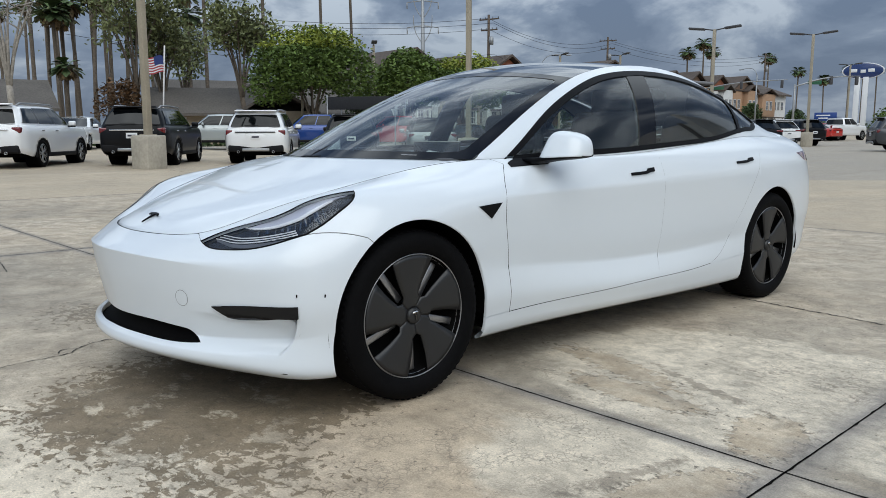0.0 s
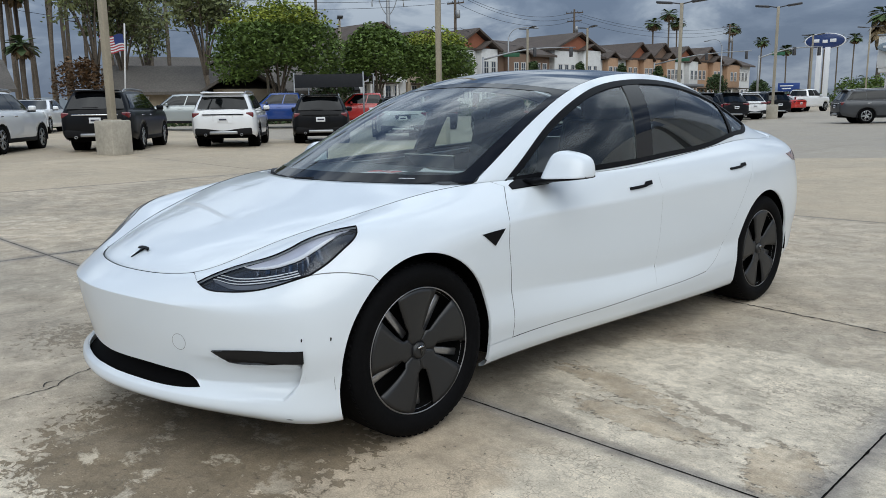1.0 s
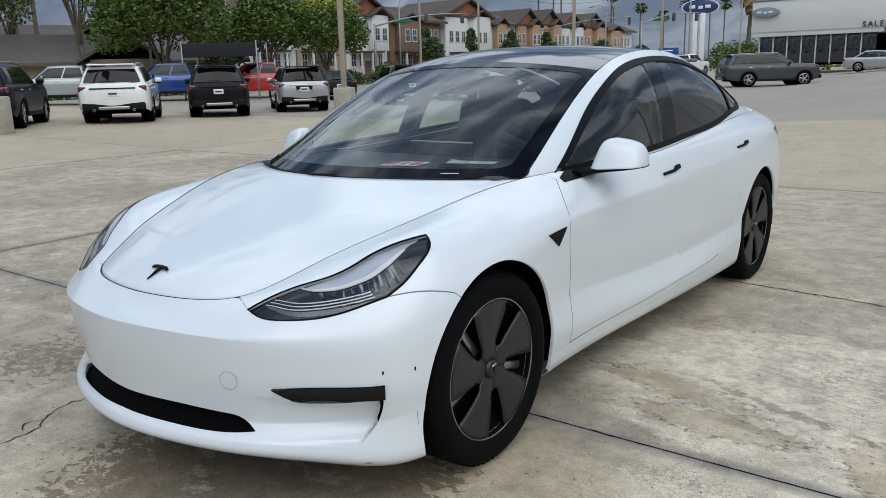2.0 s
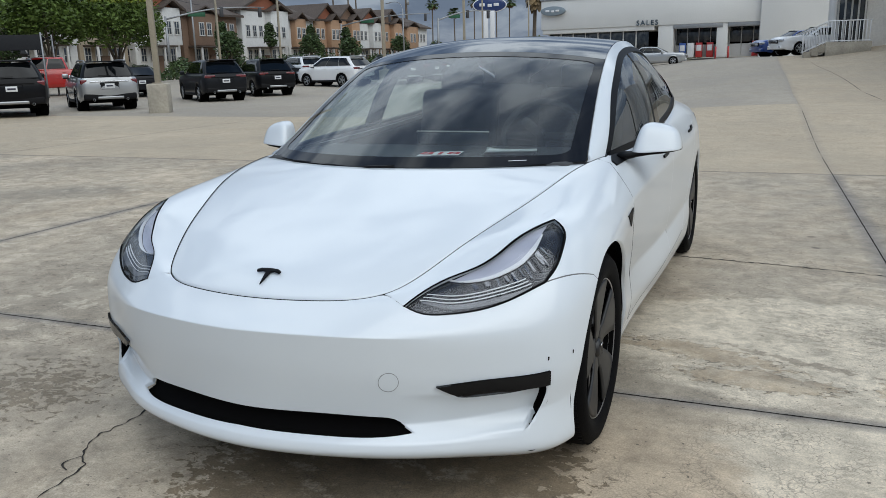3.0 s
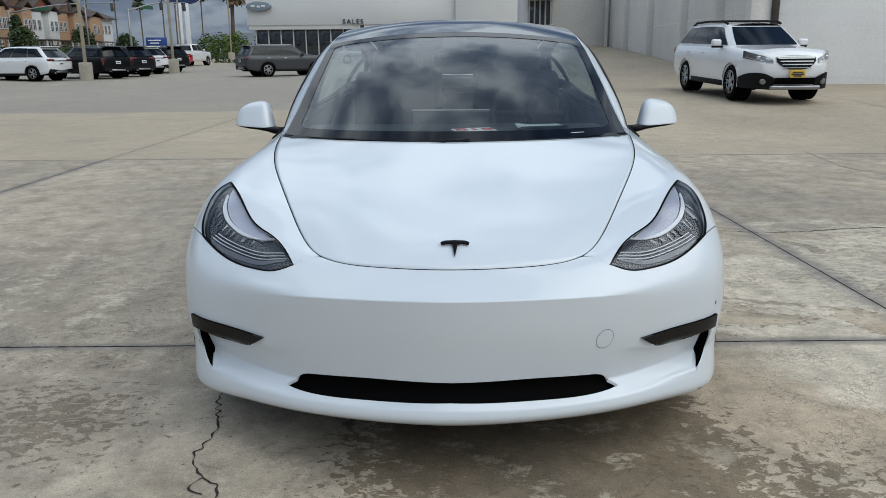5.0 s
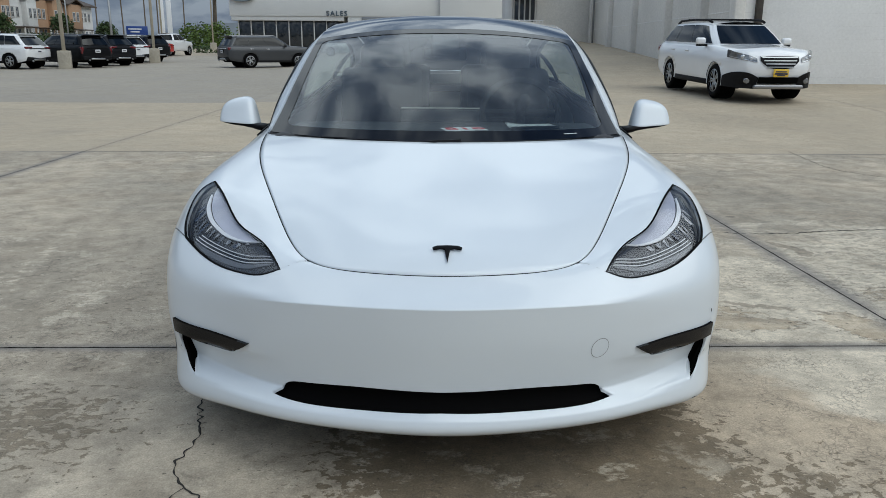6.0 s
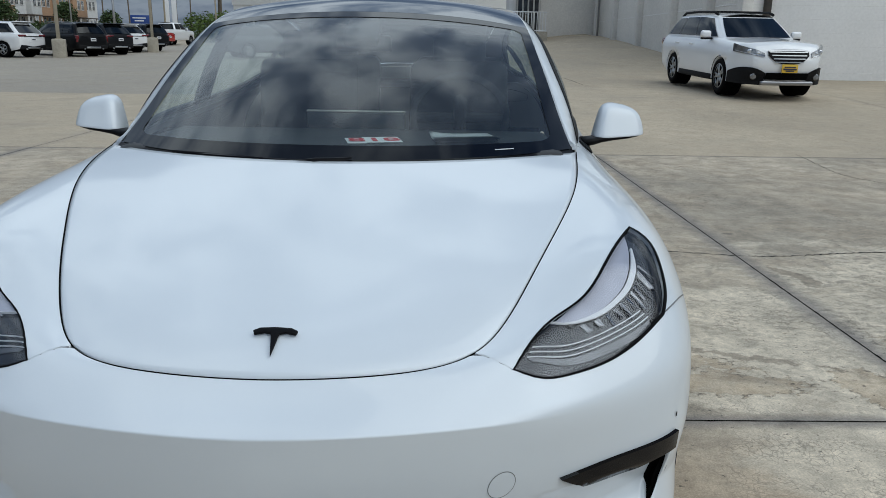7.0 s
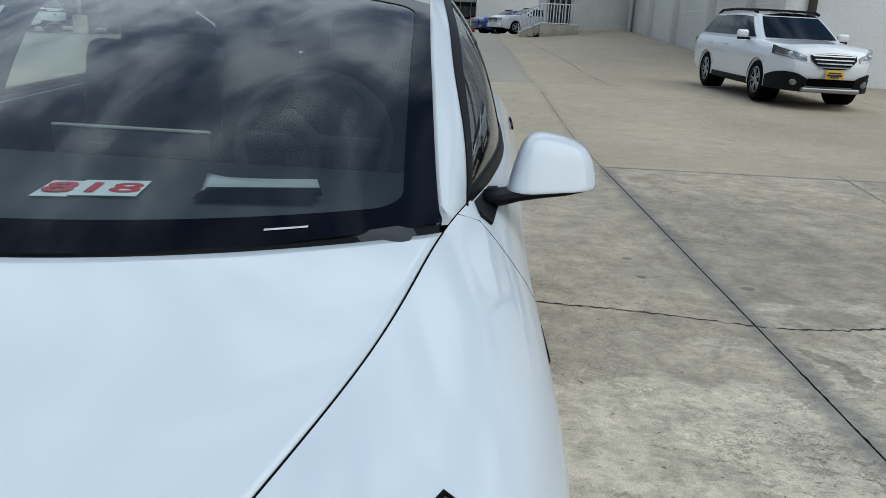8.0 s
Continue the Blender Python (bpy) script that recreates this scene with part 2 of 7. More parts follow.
def sheet(outline, holes, step, place, normal, rim=0.0, lift=0.0, flip=False):
    """A trimmed piece of a smooth surface. The outline and its holes lie in the surface's own two coordinates; rim turns its edges in."""
    from mathutils.geometry import delaunay_2d_cdt
    loops = [dense(np.asarray(o, float), step) for o in [outline, *holes]]
    lo, hi = loops[0].min(0), loops[0].max(0)
    gx, gy = np.meshgrid(np.arange(lo[0] + step / 2, hi[0], step), np.arange(lo[1] + step / 2, hi[1], step), indexing="ij")
    gx[:, 1::2] += step / 2
    pts = np.stack([gx.ravel(), gy.ravel()], 1)
    keep = inside(pts, loops[0])
    for o in loops[1:]:
        keep &= ~inside(pts, o)
    rimmed = np.concatenate(loops)
    pts = pts[keep]
    near = np.array([((rimmed - p) ** 2).sum(1).min() for p in pts]) if len(pts) else np.zeros(0)
    pts = pts[near > (0.45 * step) ** 2]
    edges, start = [], 0
    for o in loops:
        edges += [(start + k, start + (k + 1) % len(o)) for k in range(len(o))]
        start += len(o)
    allp = np.concatenate([rimmed, pts])
    verts, _, faces, _, _, _ = delaunay_2d_cdt([Vector(p) for p in allp.tolist()], edges, [], 0, 1e-7)
    flat = np.array([tuple(v) for v in verts])
    mid = np.array([flat[list(f)].mean(0) for f in faces])
    keep = inside(mid, loops[0])
    for o in loops[1:]:
        keep &= ~inside(mid, o)
    p3, n3 = place(flat), normal(flat)
    p3 = p3 + lift * n3
    bm = bmesh.new()
    vs = [bm.verts.new(p) for p in p3.tolist()]
    for f, k in zip(faces, keep):
        if k:
            a, b, c = (p3[i] for i in f)
            up = np.cross(b - a, c - a) @ n3[list(f)].mean(0) > 0
            try:
                bm.faces.new([vs[i] for i in (f if up else f[::-1])])
            except ValueError:
                pass
    normals = list(n3)
    if rim:
        bm.edges.ensure_lookup_table(); bm.verts.index_update()
        border = [e for e in bm.edges if len(e.link_faces) == 1]
        inner = {}
        for e in border:
            for v in e.verts:
                if v.index not in inner:
                    inner[v.index] = bm.verts.new(Vector(p3[v.index]) - rim * Vector(n3[v.index]))
                    normals.append(n3[v.index])
        for e in border:
            a, b = e.verts
            loop = e.link_loops[0]
            a, b = loop.vert, loop.link_loop_next.vert
            bm.faces.new((b, a, inner[a.index], inner[b.index]))
    bm.verts.index_update()
    loose = [v for v in bm.verts if not v.link_faces]
    gone = {v.index for v in loose}
    normals = [n for k, n in enumerate(normals) if k not in gone]
    bmesh.ops.delete(bm, geom=loose, context="VERTS")
    return bm, normals
# ---- the white sedan: body surface from hoops that run round the car ----
def spline_basis(knots, at):
    """Rows that turn values at the knots into values of the natural cubic spline at the given places."""
    knots, at = np.asarray(knots, float), np.atleast_1d(np.asarray(at, float))
    n = len(knots)
    gap = np.diff(knots)
    a, b = np.zeros((n, n)), np.zeros((n, n))
    a[0, 0] = a[-1, -1] = 1
    for i in range(1, n - 1):
        a[i, i - 1:i + 2] = gap[i - 1], 2 * (gap[i - 1] + gap[i]), gap[i]
        b[i, i - 1:i + 2] = 6 / gap[i - 1], -6 / gap[i - 1] - 6 / gap[i], 6 / gap[i]
    second = np.linalg.solve(a, b)
    k = np.clip(np.searchsorted(knots, at, side="right") - 1, 0, n - 2)
    w = gap[k]
    lo, hi = (knots[k + 1] - at) / w, (at - knots[k]) / w
    out = np.zeros((len(at), n))
    rows = np.arange(len(at))
    out[rows, k] += lo
    out[rows, k + 1] += hi
    out += ((lo ** 3 - lo) * w ** 2 / 6)[:, None] * second[k] + ((hi ** 3 - hi) * w ** 2 / 6)[:, None] * second[k + 1]
    return out


def bent(points, n):
    """n places on the smooth curve through the points."""
    points = np.asarray(points, float)
    run = np.r_[0, np.cumsum(np.linalg.norm(np.diff(points, axis=0), axis=1))]
    return spline_basis(run, np.linspace(0, run[-1], n)) @ points


# Plan of the widest line: nose, bumper corner, wheels, door, tail.
PLAN = np.array([(0, -.84), (.27, -.803), (.50, -.720), (.70, -.600), (.856, -.478), (.925, -.30), (.936, 0), (.912, .5), (.915, 1.1),
                 (.922, 1.7), (.925, 2.3), (.925, 2.875), (.90, 3.25), (.83, 3.55), (.66, 3.76), (.35, 3.84), (0, 3.855)])
_full = np.vstack([PLAN[2:0:-1] * (-1, 1), PLAN, PLAN[-2:-4:-1] * (-1, 1)])
_run = np.r_[0, np.cumsum(np.linalg.norm(np.diff(_full, axis=0), axis=1))]
_run -= _run[2]
S_AT = _run[2:-2]
S_END = S_AT[-1]
STATIONS = (0, 2, 4, 6, 8, 11, 14, 16)
# Hoops from the lower edge to the shoulder: heights and insets at the nose, bumper, corner, front wheel, door, rear wheel, tail corner, tail.
HOOPS = [
    ((.190, .182, .164, .165, .165, .17, .22, .24), (.05, .047, .033, .06, .09, .06, .10, .10)),
    ((.225, .215, .191, .190, .19, .20, .27, .29), (-.011, -.006, .010, .03, .04, .03, .05, .05)),
    ((.266, .256, .245, .27, .25, .28, .36, .38), (-.010, -.007, .012, .02, .018, .015, .03, .03)),
    ((.312, .292, .315, .36, .315, .36, .44, .46), (.038, .040, .020, .01, .004, .01, .02, .02)),
    ((.42, .41, .40, .46, .425, .47, .54, .56), (.016, .014, .006, .004, .032, .006, .0, .0)),
    ((.50, .49, .48, .55, .53, .56, .64, .66), (.0, .002, .004, .0, .019, .0, .0, .0)),
    ((.590, .572, .55, .63, .67, .69, .74, .76), (-.013, -.006, .008, .0, .012, .0, .01, .01)),
    ((.603, .598, .625, .72, .78, .83, .85, .86), (.010, .016, .032, .014, .008, .01, .03, .02)),
]
CREST_Z = (.617, .622, .638, .682, .728, .772, .812, .845, .868, .885, .905, .92, .925, .925, .93, .935, .935)
CREST_D = (.040, .046, .062, .098, .118, .108, .082, .060, .040, .036, .042, .05, .06, .06, .07, .06, .06)
EDGE = np.array([(0, -.742, .650), (.20, -.722, .652), (.345, -.668, .656), (.445, -.56, .684), (.521, -.40, .746), (.580, -.25, .792), (.667, .0, .857),
                 (.735, .41, .915), (.838, 1.1, .922), (.838, 1.7, .943), (.812, 2.3, .985), (.775, 2.8, 1.012), (.715, 3.2, 1.005), (.65, 3.50, 1.005),
                 (.53, 3.69, 1.02), (.27, 3.765, 1.05), (0, 3.78, 1.06)])
H_AT = np.array([0, .055, .115, .19, .275, .365, .45, .53, .62, .80])
H_END = H_AT[-1]


def mirrored(values):
    values = np.asarray(values, float)
    return np.concatenate([values[2:0:-1], values, values[-2:-4:-1]])


def hoop_points(s):
    """All hoops at the places s along them: (hoops, len(s), 3)."""
    b17 = spline_basis(_run, s)
    plan = b17 @ _full
    ahead = (spline_basis(_run, s + .004) - spline_basis(_run, s - .004)) @ _full
    out = np.stack([ahead[:, 1], -ahead[:, 0]], 1)
    out /= np.linalg.norm(out, axis=1)[:, None]
    ks = S_AT[list(STATIONS)]
    ks = np.r_[-ks[2:0:-1], ks, 2 * S_END - ks[-2:-4:-1]]
    b8 = spline_basis(ks, s)
    rows = []
    for z, d in HOOPS:
        rows.append(np.column_stack([plan - out * (b8 @ mirrored(d))[:, None], b8 @ mirrored(z)]))
    rows.append(np.column_stack([plan - out * (b17 @ mirrored(CREST_D))[:, None], b17 @ mirrored(CREST_Z)]))
    edge = np.concatenate([EDGE[2:0:-1] * (-1, 1, 1), EDGE, EDGE[-2:-4:-1] * (-1, 1, 1)])
    rows.append(b17 @ edge)
    return np.array(rows)


def ease(a, b, v):
    t = np.clip((v - a) / (b - a), 0, 1)
    return t * t * (3 - 2 * t)


def creased(h, at):
    """Like spline_basis over the hoops, but with a sharp fold along some of them."""
    out = np.zeros((len(h), len(H_AT)))
    cuts = [0, *at, len(H_AT) - 1]
    for a, b in zip(cuts, cuts[1:]):
        on = (h >= H_AT[a]) & (h <= H_AT[b])
        if on.any():
            row = np.zeros((on.sum(), len(H_AT)))
            row[:, a:b + 1] = spline_basis(H_AT[a:b + 1], h[on])
            out[on] = row
    return out


def slot_wall(z):
    """Outer edge of the pocket beside the lower grille."""
    return .838 - .048 * np.clip((.388 - z) / .125, 0, 1.2) ** 1.5


def body(s, h, pockets=True):
    """Places on the body for signed s (its sign picks the side of the car) and h."""
    s, h = np.asarray(s, float).ravel(), np.asarray(h, float).ravel()
    hoops = hoop_points(np.abs(s))
    nose, flanks = 1 - ease(.42, .64, np.abs(s))[:, None], ease(1.75, 2.1, np.abs(s))[:, None] * .8
    lip = np.maximum(1 - ease(.86, 1.08, np.abs(s))[:, None], nose)
    basis = spline_basis(H_AT, h) * (1 - lip - flanks) + creased(h, (2, 3, 6)) * nose + creased(h, (2, 3)) * (lip - nose) + creased(h, (4, 7)) * flanks
    got = np.einsum("nj,jnk->nk", basis, hoops)
    # Shallow pockets beside the lower grille.
    x, z = got[:, 0], got[:, 2]
    wall = slot_wall(z)
    along = np.clip((x - .45) / (wall - .022 - .45), 0, 1) ** 1.5 * np.clip((wall - x) / .020, 0, 1)
    pocket = along * np.clip(1 - ((z - .322) / .066) ** 4, 0, 1) * (got[:, 1] < -.3)
    if pockets:
        got[:, 1] += .045 * pocket
    got[:, 0] *= np.where(s < 0, -1, 1)
    return got


def body_normal(s, h):
    e = 2e-3
    s, h = np.asarray(s, float), np.asarray(h, float)
    du = body(s + e, h) - body(s - e, h)
    dv = body(s, np.clip(h + e, 0, H_END)) - body(s, np.clip(h - e, 0, H_END))
    n = np.cross(du, dv)
    return n / np.linalg.norm(n, axis=1)[:, None]


_ts, _th = np.meshgrid(np.linspace(0, S_END, 420), np.linspace(0, H_END, 110), indexing="ij")
TABLE = body(_ts.ravel(), _th.ravel())


def find(place):
    """s and h of the place on the body nearest to a place (on the side of positive x)."""
    place = np.asarray(place, float)
    n = int(((TABLE - place) ** 2).sum(1).argmin())
    sh = np.array([_ts.ravel()[n], _th.ravel()[n]])
    for _ in range(4):
        p = body([sh[0]], [sh[1]])[0]
        ds = (body([sh[0] + 1e-3], [sh[1]])[0] - p) / 1e-3
        dh = (body([sh[0]], [min(sh[1] + 1e-3, H_END)])[0] - p) / 1e-3 if sh[1] < H_END - 1e-3 else (p - body([sh[0]], [sh[1] - 1e-3])[0]) / 1e-3
        step = np.linalg.lstsq(np.stack([ds, dh], 1), place - p, rcond=None)[0]
        sh = np.clip(sh + np.clip(step, -.02, .02), (0, 0), (S_END, H_END))
    return sh

# ---- ground ----
def smooth(a, b, v):
    t = np.clip((np.asarray(v, float) - a) / (b - a), 0, 1)
    return t * t * (3 - 2 * t)


def ground_z(x, y):
    """Height of the lot: level round the white sedan, a ramp up to the building, a gentle rise to the street."""
    x, y = np.asarray(x, float), np.asarray(y, float)
    fold = -1.5 - .14 * np.clip(y - 15, 0, 60)
    up = np.interp(y, (8.6, 10, 14, 19, 24, 28, 35, 42), (0, .04, .25, .36, .72, 1.0, 1.30, 1.55)) * (1 - .36 * smooth(16, 32, y) * (1 - smooth(1.5, 8, x))) * smooth(fold - 4.5, fold + 4.5, x) * (1 - .5 * smooth(42, 62, y) * (1 - smooth(4, 9, x)))
    far = .012 * np.clip(y - 28, 0, 60)
    west = .017 * np.clip(-x - 11, 0, 10) * (1 - smooth(6, 20, y)) + .024 * np.clip(-x - 22, 0, 14)
    return up + far + west


def on_ground(x, y, turn=0):
    return pose(x, y, float(ground_z(x, y)), 0, 0, turn)


LOT_TURN = radians(1.5)
E1, E2 = np.array((math.cos(LOT_TURN), math.sin(LOT_TURN))), np.array((-math.sin(LOT_TURN), math.cos(LOT_TURN)))
LOT_0 = np.array((2.14, .42))


def lot(a, b):
    """Plan place from metres along the lot's two joint directions."""
    return LOT_0 + np.asarray(a)[..., None] * E1 + np.asarray(b)[..., None] * E2


def concrete(name, light, deep, rust, near, crust, bare=(.205, .158, .102), seam=(.225, .206, .188)):
    """Old poured concrete: wide stains, a pale crust worn through in crisp flakes, fine sand grain, grime along the joints."""
    m = bpy.data.materials.new(name)
    m.use_nodes = True
    nt = m.node_tree
    N, L = nt.nodes, nt.links
    b = N["Principled BSDF"]
    geo = N.new("ShaderNodeNewGeometry")
    info = N.new("ShaderNodeObjectInfo")

    def noise_at(scale, detail=6.0, rough=0.6, distort=0.0, stretch=None):
        n = N.new("ShaderNodeTexNoise")
        n.inputs["Scale"].default_value, n.inputs["Detail"].default_value = scale, detail
        n.inputs["Roughness"].default_value, n.inputs["Distortion"].default_value = rough, distort
        src = geo.outputs["Position"]
        if stretch:
            mp = N.new("ShaderNodeMapping"); mp.inputs["Scale"].default_value = stretch
            L.new(src, mp.inputs[0]); src = mp.outputs[0]
        L.new(src, n.inputs["Vector"])
        return n.outputs["Fac"]

    def ramp(value, lo, hi, to_lo=0.0, to_hi=1.0):
        r = N.new("ShaderNodeMapRange"); r.clamp = True
        r.inputs[1].default_value, r.inputs[2].default_value, r.inputs[3].default_value, r.inputs[4].default_value = lo, hi, to_lo, to_hi
        L.new(value, r.inputs[0])
        return r.outputs[0]

    def calc(kind, a, bb, third=None):
        n = N.new("ShaderNodeMath"); n.operation = kind
        for k, v in enumerate((a, bb, third)):
            if v is None:
                continue
            if isinstance(v, (int, float)):
                n.inputs[k].default_value = v
            else:
                L.new(v, n.inputs[k])
        return n.outputs[0]

    times = lambda a, bb: calc("MULTIPLY", a, bb)

    def mixed(fac, a, bb):
        n = N.new("ShaderNodeMix"); n.data_type = "RGBA"
        L.new(fac, n.inputs[0])
        for k, v in ((6, a), (7, bb)):
            if isinstance(v, tuple):
                n.inputs[k].default_value = (*v, 1)
            else:
                L.new(v, n.inputs[k])
        return n.outputs[2]

    wob = N.new("ShaderNodeVectorMath"); wob.operation = "ADD"
    nz = N.new("ShaderNodeTexNoise"); nz.inputs["Scale"].default_value, nz.inputs["Detail"].default_value = 1.3, 4
    L.new(geo.outputs["Position"], nz.inputs["Vector"])
    sw = N.new("ShaderNodeVectorMath"); sw.operation = "SCALE"; sw.inputs["Scale"].default_value = .24
    L.new(nz.outputs["Color"], sw.inputs[0])
    L.new(geo.outputs["Position"], wob.inputs[0]); L.new(sw.outputs[0], wob.inputs[1])

    def blot(cx, cy, rx, ry, soft, turn=0):
        mp = N.new("ShaderNodeMapping"); mp.vector_type = "TEXTURE"
        mp.inputs["Location"].default_value = (cx + .12, cy + .12, .12)
        mp.inputs["Rotation"].default_value = (0, 0, radians(turn))
        mp.inputs["Scale"].default_value = (rx, ry, 50)
        L.new(wob.outputs[0], mp.inputs[0])
        ln = N.new("ShaderNodeVectorMath"); ln.operation = "LENGTH"
        L.new(mp.outputs[0], ln.inputs[0])
        return ramp(ln.outputs["Value"], 1 - soft, 1 + soft, 1, 0)

    wide = ramp(noise_at(.42, 5, .6, .6, (1, .8, 1)), .36, .64)
    col = mixed(wide, deep, light)
    mid = ramp(noise_at(1.7, 8, .65, .4), .45, .64)
    col = mixed(times(mid, .5), col, rust)
    chip = noise_at(21, 9, .66, .5, (.85, 1.1, 1))
    relief = None
    if near:
        # tan ground, lightened in colour to offset the sedan's wide soft shade
        col = mixed(times(blot(1.45, -.30, .80, .48, .6), .55), col, (.62, .485, .335))
        # pale scaled crust beside the sedan, partly painted sky glare, then the places where it has come off
        pale = calc("MAXIMUM", calc("MAXIMUM", blot(1.75, 1.15, 1.0, .75, .6, -10), times(blot(2.9, 1.9, 1.5, 1.5, .6), .6)), calc("MAXIMUM", times(blot(.9, -1.45, 1.4, .6, .6), .75), blot(1.75, .1, .5, .40, .6)))
        patch = ramp(calc("ADD", pale, times(calc("SUBTRACT", noise_at(2.2, 9, .62, .3, (.8, 1.2, 1)), .5), 1.5)), .42, .60)
        col = mixed(times(patch, .70), col, crust)
        dapple = times(ramp(noise_at(20, 7, .64, .6, (.85, 1.15, 1)), .47, .60), blot(3.3, 1.9, 2.2, 1.9, .55))
        col = mixed(times(dapple, .75), col, (.32, .285, .23))
        worn = None
        for spot in ((1.38, .70, .33, .10, .55, 2), (1.97, .66, .13, .20, .55, 20), (1.98, .10, .11, .27, .5, -20), (3.0, .1, .6, .35, .6, 0), (2.7, 1.0, .5, .2, .7, -20), (1.1, .95, .4, .10, .7, -10)):
            one = blot(*spot)
            worn = one if worn is None else calc("MAXIMUM", worn, one)
        v = calc("ADD", worn, times(calc("SUBTRACT", chip, .5), 1.9))
        off = ramp(v, .48, .60)
        col = mixed(times(times(off, ramp(noise_at(8, 6, .65, .3), .35, .6, .45, 1)), .85), col, (.42, .335, .232))
        rim = times(times(ramp(v, .36, .50), ramp(v, .70, .55)), ramp(noise_at(26, 5, .6, .3, (.9, 1.15, 1)), .52, .58))
        col = mixed(times(rim, .8), col, (.15, .125, .095))
        dark = calc("MAXIMUM", blot(1.54, .99, .34, .035, .9, -22), calc("MAXIMUM", blot(1.81, .05, .30, .040, .9, 78), times(calc("MAXIMUM", blot(2.25, 2.21, .045, .13, .8, 25), blot(2.31, 2.04, .04, .10, .8, 0)), 1.6)))
        col = mixed(times(ramp(calc("ADD", dark, times(calc("SUBTRACT", chip, .5), 2.6)), .46, .74), .62), col, (.19, .155, .115))
        damp = calc("MAXIMUM", blot(.30, -.56, .67, .68, .36), calc("MAXIMUM", times(blot(-1.5, -.42, .42, .40, .7), .62), times(blot(1.0, -.85, .45, .38, .6), .60)))
        vd = calc("ADD", damp, times(calc("SUBTRACT", chip, .5), 2.3))
        soaked = ramp(vd, .52, .57)
        col = mixed(times(soaked, .9), col, bare)
        col = mixed(times(blot(-2.6, .6, 1.5, 2.6, .7), .55), col, (.265, .235, .19))
        relief = calc("ADD", off, soaked)
    flakes = times(ramp(noise_at(20, 8, .68, .4, (.85, 1.1, 1)), .575, .63), ramp(noise_at(.55, 3, .5, .3), .47, .60))
    col = mixed(times(flakes, .62), col, (.20, .16, .115))
    scale_off = times(ramp(noise_at(5.5, 11, .74, .3, (.85, 1.1, 1)), .54, .60), ramp(noise_at(.37, 3, .5, .3), .50, .62))
    col = mixed(times(scale_off, .62 if near else .28), col, crust)
    speck = ramp(noise_at(34, 3, .6, .2, (.9, 1.1, 1)), .66, .70)
    col = mixed(times(speck, .8), col, (.10, .085, .065))
    streak = ramp(noise_at(.9, 6, .6, .5, (.85, 1.05, 1)), .56, .74)
    col = mixed(times(streak, .45), col, (.27, .235, .185))
    if near:
        # fine crazing, in some places only
        bend = N.new("ShaderNodeVectorMath"); bend.operation = "ADD"
        curl = N.new("ShaderNodeTexNoise"); curl.inputs["Scale"].default_value, curl.inputs["Detail"].default_value = 9, 4
        L.new(geo.outputs["Position"], curl.inputs["Vector"])
        less = N.new("ShaderNodeVectorMath"); less.operation = "SCALE"; less.inputs["Scale"].default_value = .16
        L.new(curl.outputs["Color"], less.inputs[0])
        L.new(geo.outputs["Position"], bend.inputs[0]); L.new(less.outputs[0], bend.inputs[1])
        cells = N.new("ShaderNodeTexVoronoi"); cells.feature = "DISTANCE_TO_EDGE"; cells.inputs["Scale"].default_value = 32
        L.new(bend.outputs[0], cells.inputs["Vector"])
        craze = times(times(ramp(cells.outputs["Distance"], .0, .10, 1, 0), ramp(noise_at(1.1, 4, .55, .4), .44, .56)), ramp(noise_at(7, 4, .6), .42, .55))
        col = mixed(times(craze, .55), col, (.13, .112, .09))
        for spot in ((2.23, 3.15, .045, .025, .3, 0), (1.69, 3.59, .03, .028, .3, 0), (1.67, 3.26, .03, .022, .3, 0)):
            col = mixed(times(blot(*spot), .7), col, (.12, .10, .08))
    # grime along the joints
    way = N.new("ShaderNodeSeparateXYZ")
    turn_back = N.new("ShaderNodeMapping"); turn_back.vector_type = "TEXTURE"
    turn_back.inputs["Location"].default_value = (LOT_0[0], LOT_0[1], 0)
    turn_back.inputs["Rotation"].default_value = (0, 0, LOT_TURN)
    L.new(geo.outputs["Position"], turn_back.inputs[0]); L.new(turn_back.outputs[0], way.inputs[0])
    to_joint = calc("MINIMUM", calc("PINGPONG", way.outputs["X"], 3.225), times(calc("PINGPONG", way.outputs["Y"], 3.25), 1.8))
    grime = ramp(calc("ADD", to_joint, times(calc("SUBTRACT", noise_at(4, 5, .6), .5), .12)), .015, .115, 1, 0)
    col = mixed(times(grime, .8 if near else .25), col, seam)
    grain = ramp(noise_at(150, 4, .7), .3, .7, .72, 1.2)
    sand = times(ramp(noise_at(28, 6, .7), .3, .7, .84, 1.12), ramp(noise_at(4.5, 9, .72, .4), .36, .62, .72 if near else .92, 1.12 if near else 1.05))
    tone = ramp(info.outputs["Random"], 0, 1, .95, 1.05)
    sc = N.new("ShaderNodeVectorMath"); sc.operation = "SCALE"
    L.new(col, sc.inputs[0]); L.new(times(times(grain, sand), tone), sc.inputs["Scale"])
    L.new(sc.outputs[0], b.inputs["Base Color"])
    L.new(ramp(wide, 0, 1, .66, .88), b.inputs["Roughness"])
    b.inputs["Specular IOR Level"].default_value = .3
    bump = N.new("ShaderNodeBump"); bump.inputs["Strength"].default_value, bump.inputs["Distance"].default_value = .65, .006
    high = calc("ADD", times(noise_at(55, 6, .7), .6), times(calc("ADD", flakes, speck), -.5))
    if relief:
        high = calc("ADD", high, times(relief, -.6))
    L.new(high, bump.inputs["Height"])
    L.new(bump.outputs[0], b.inputs["Normal"])
    return m


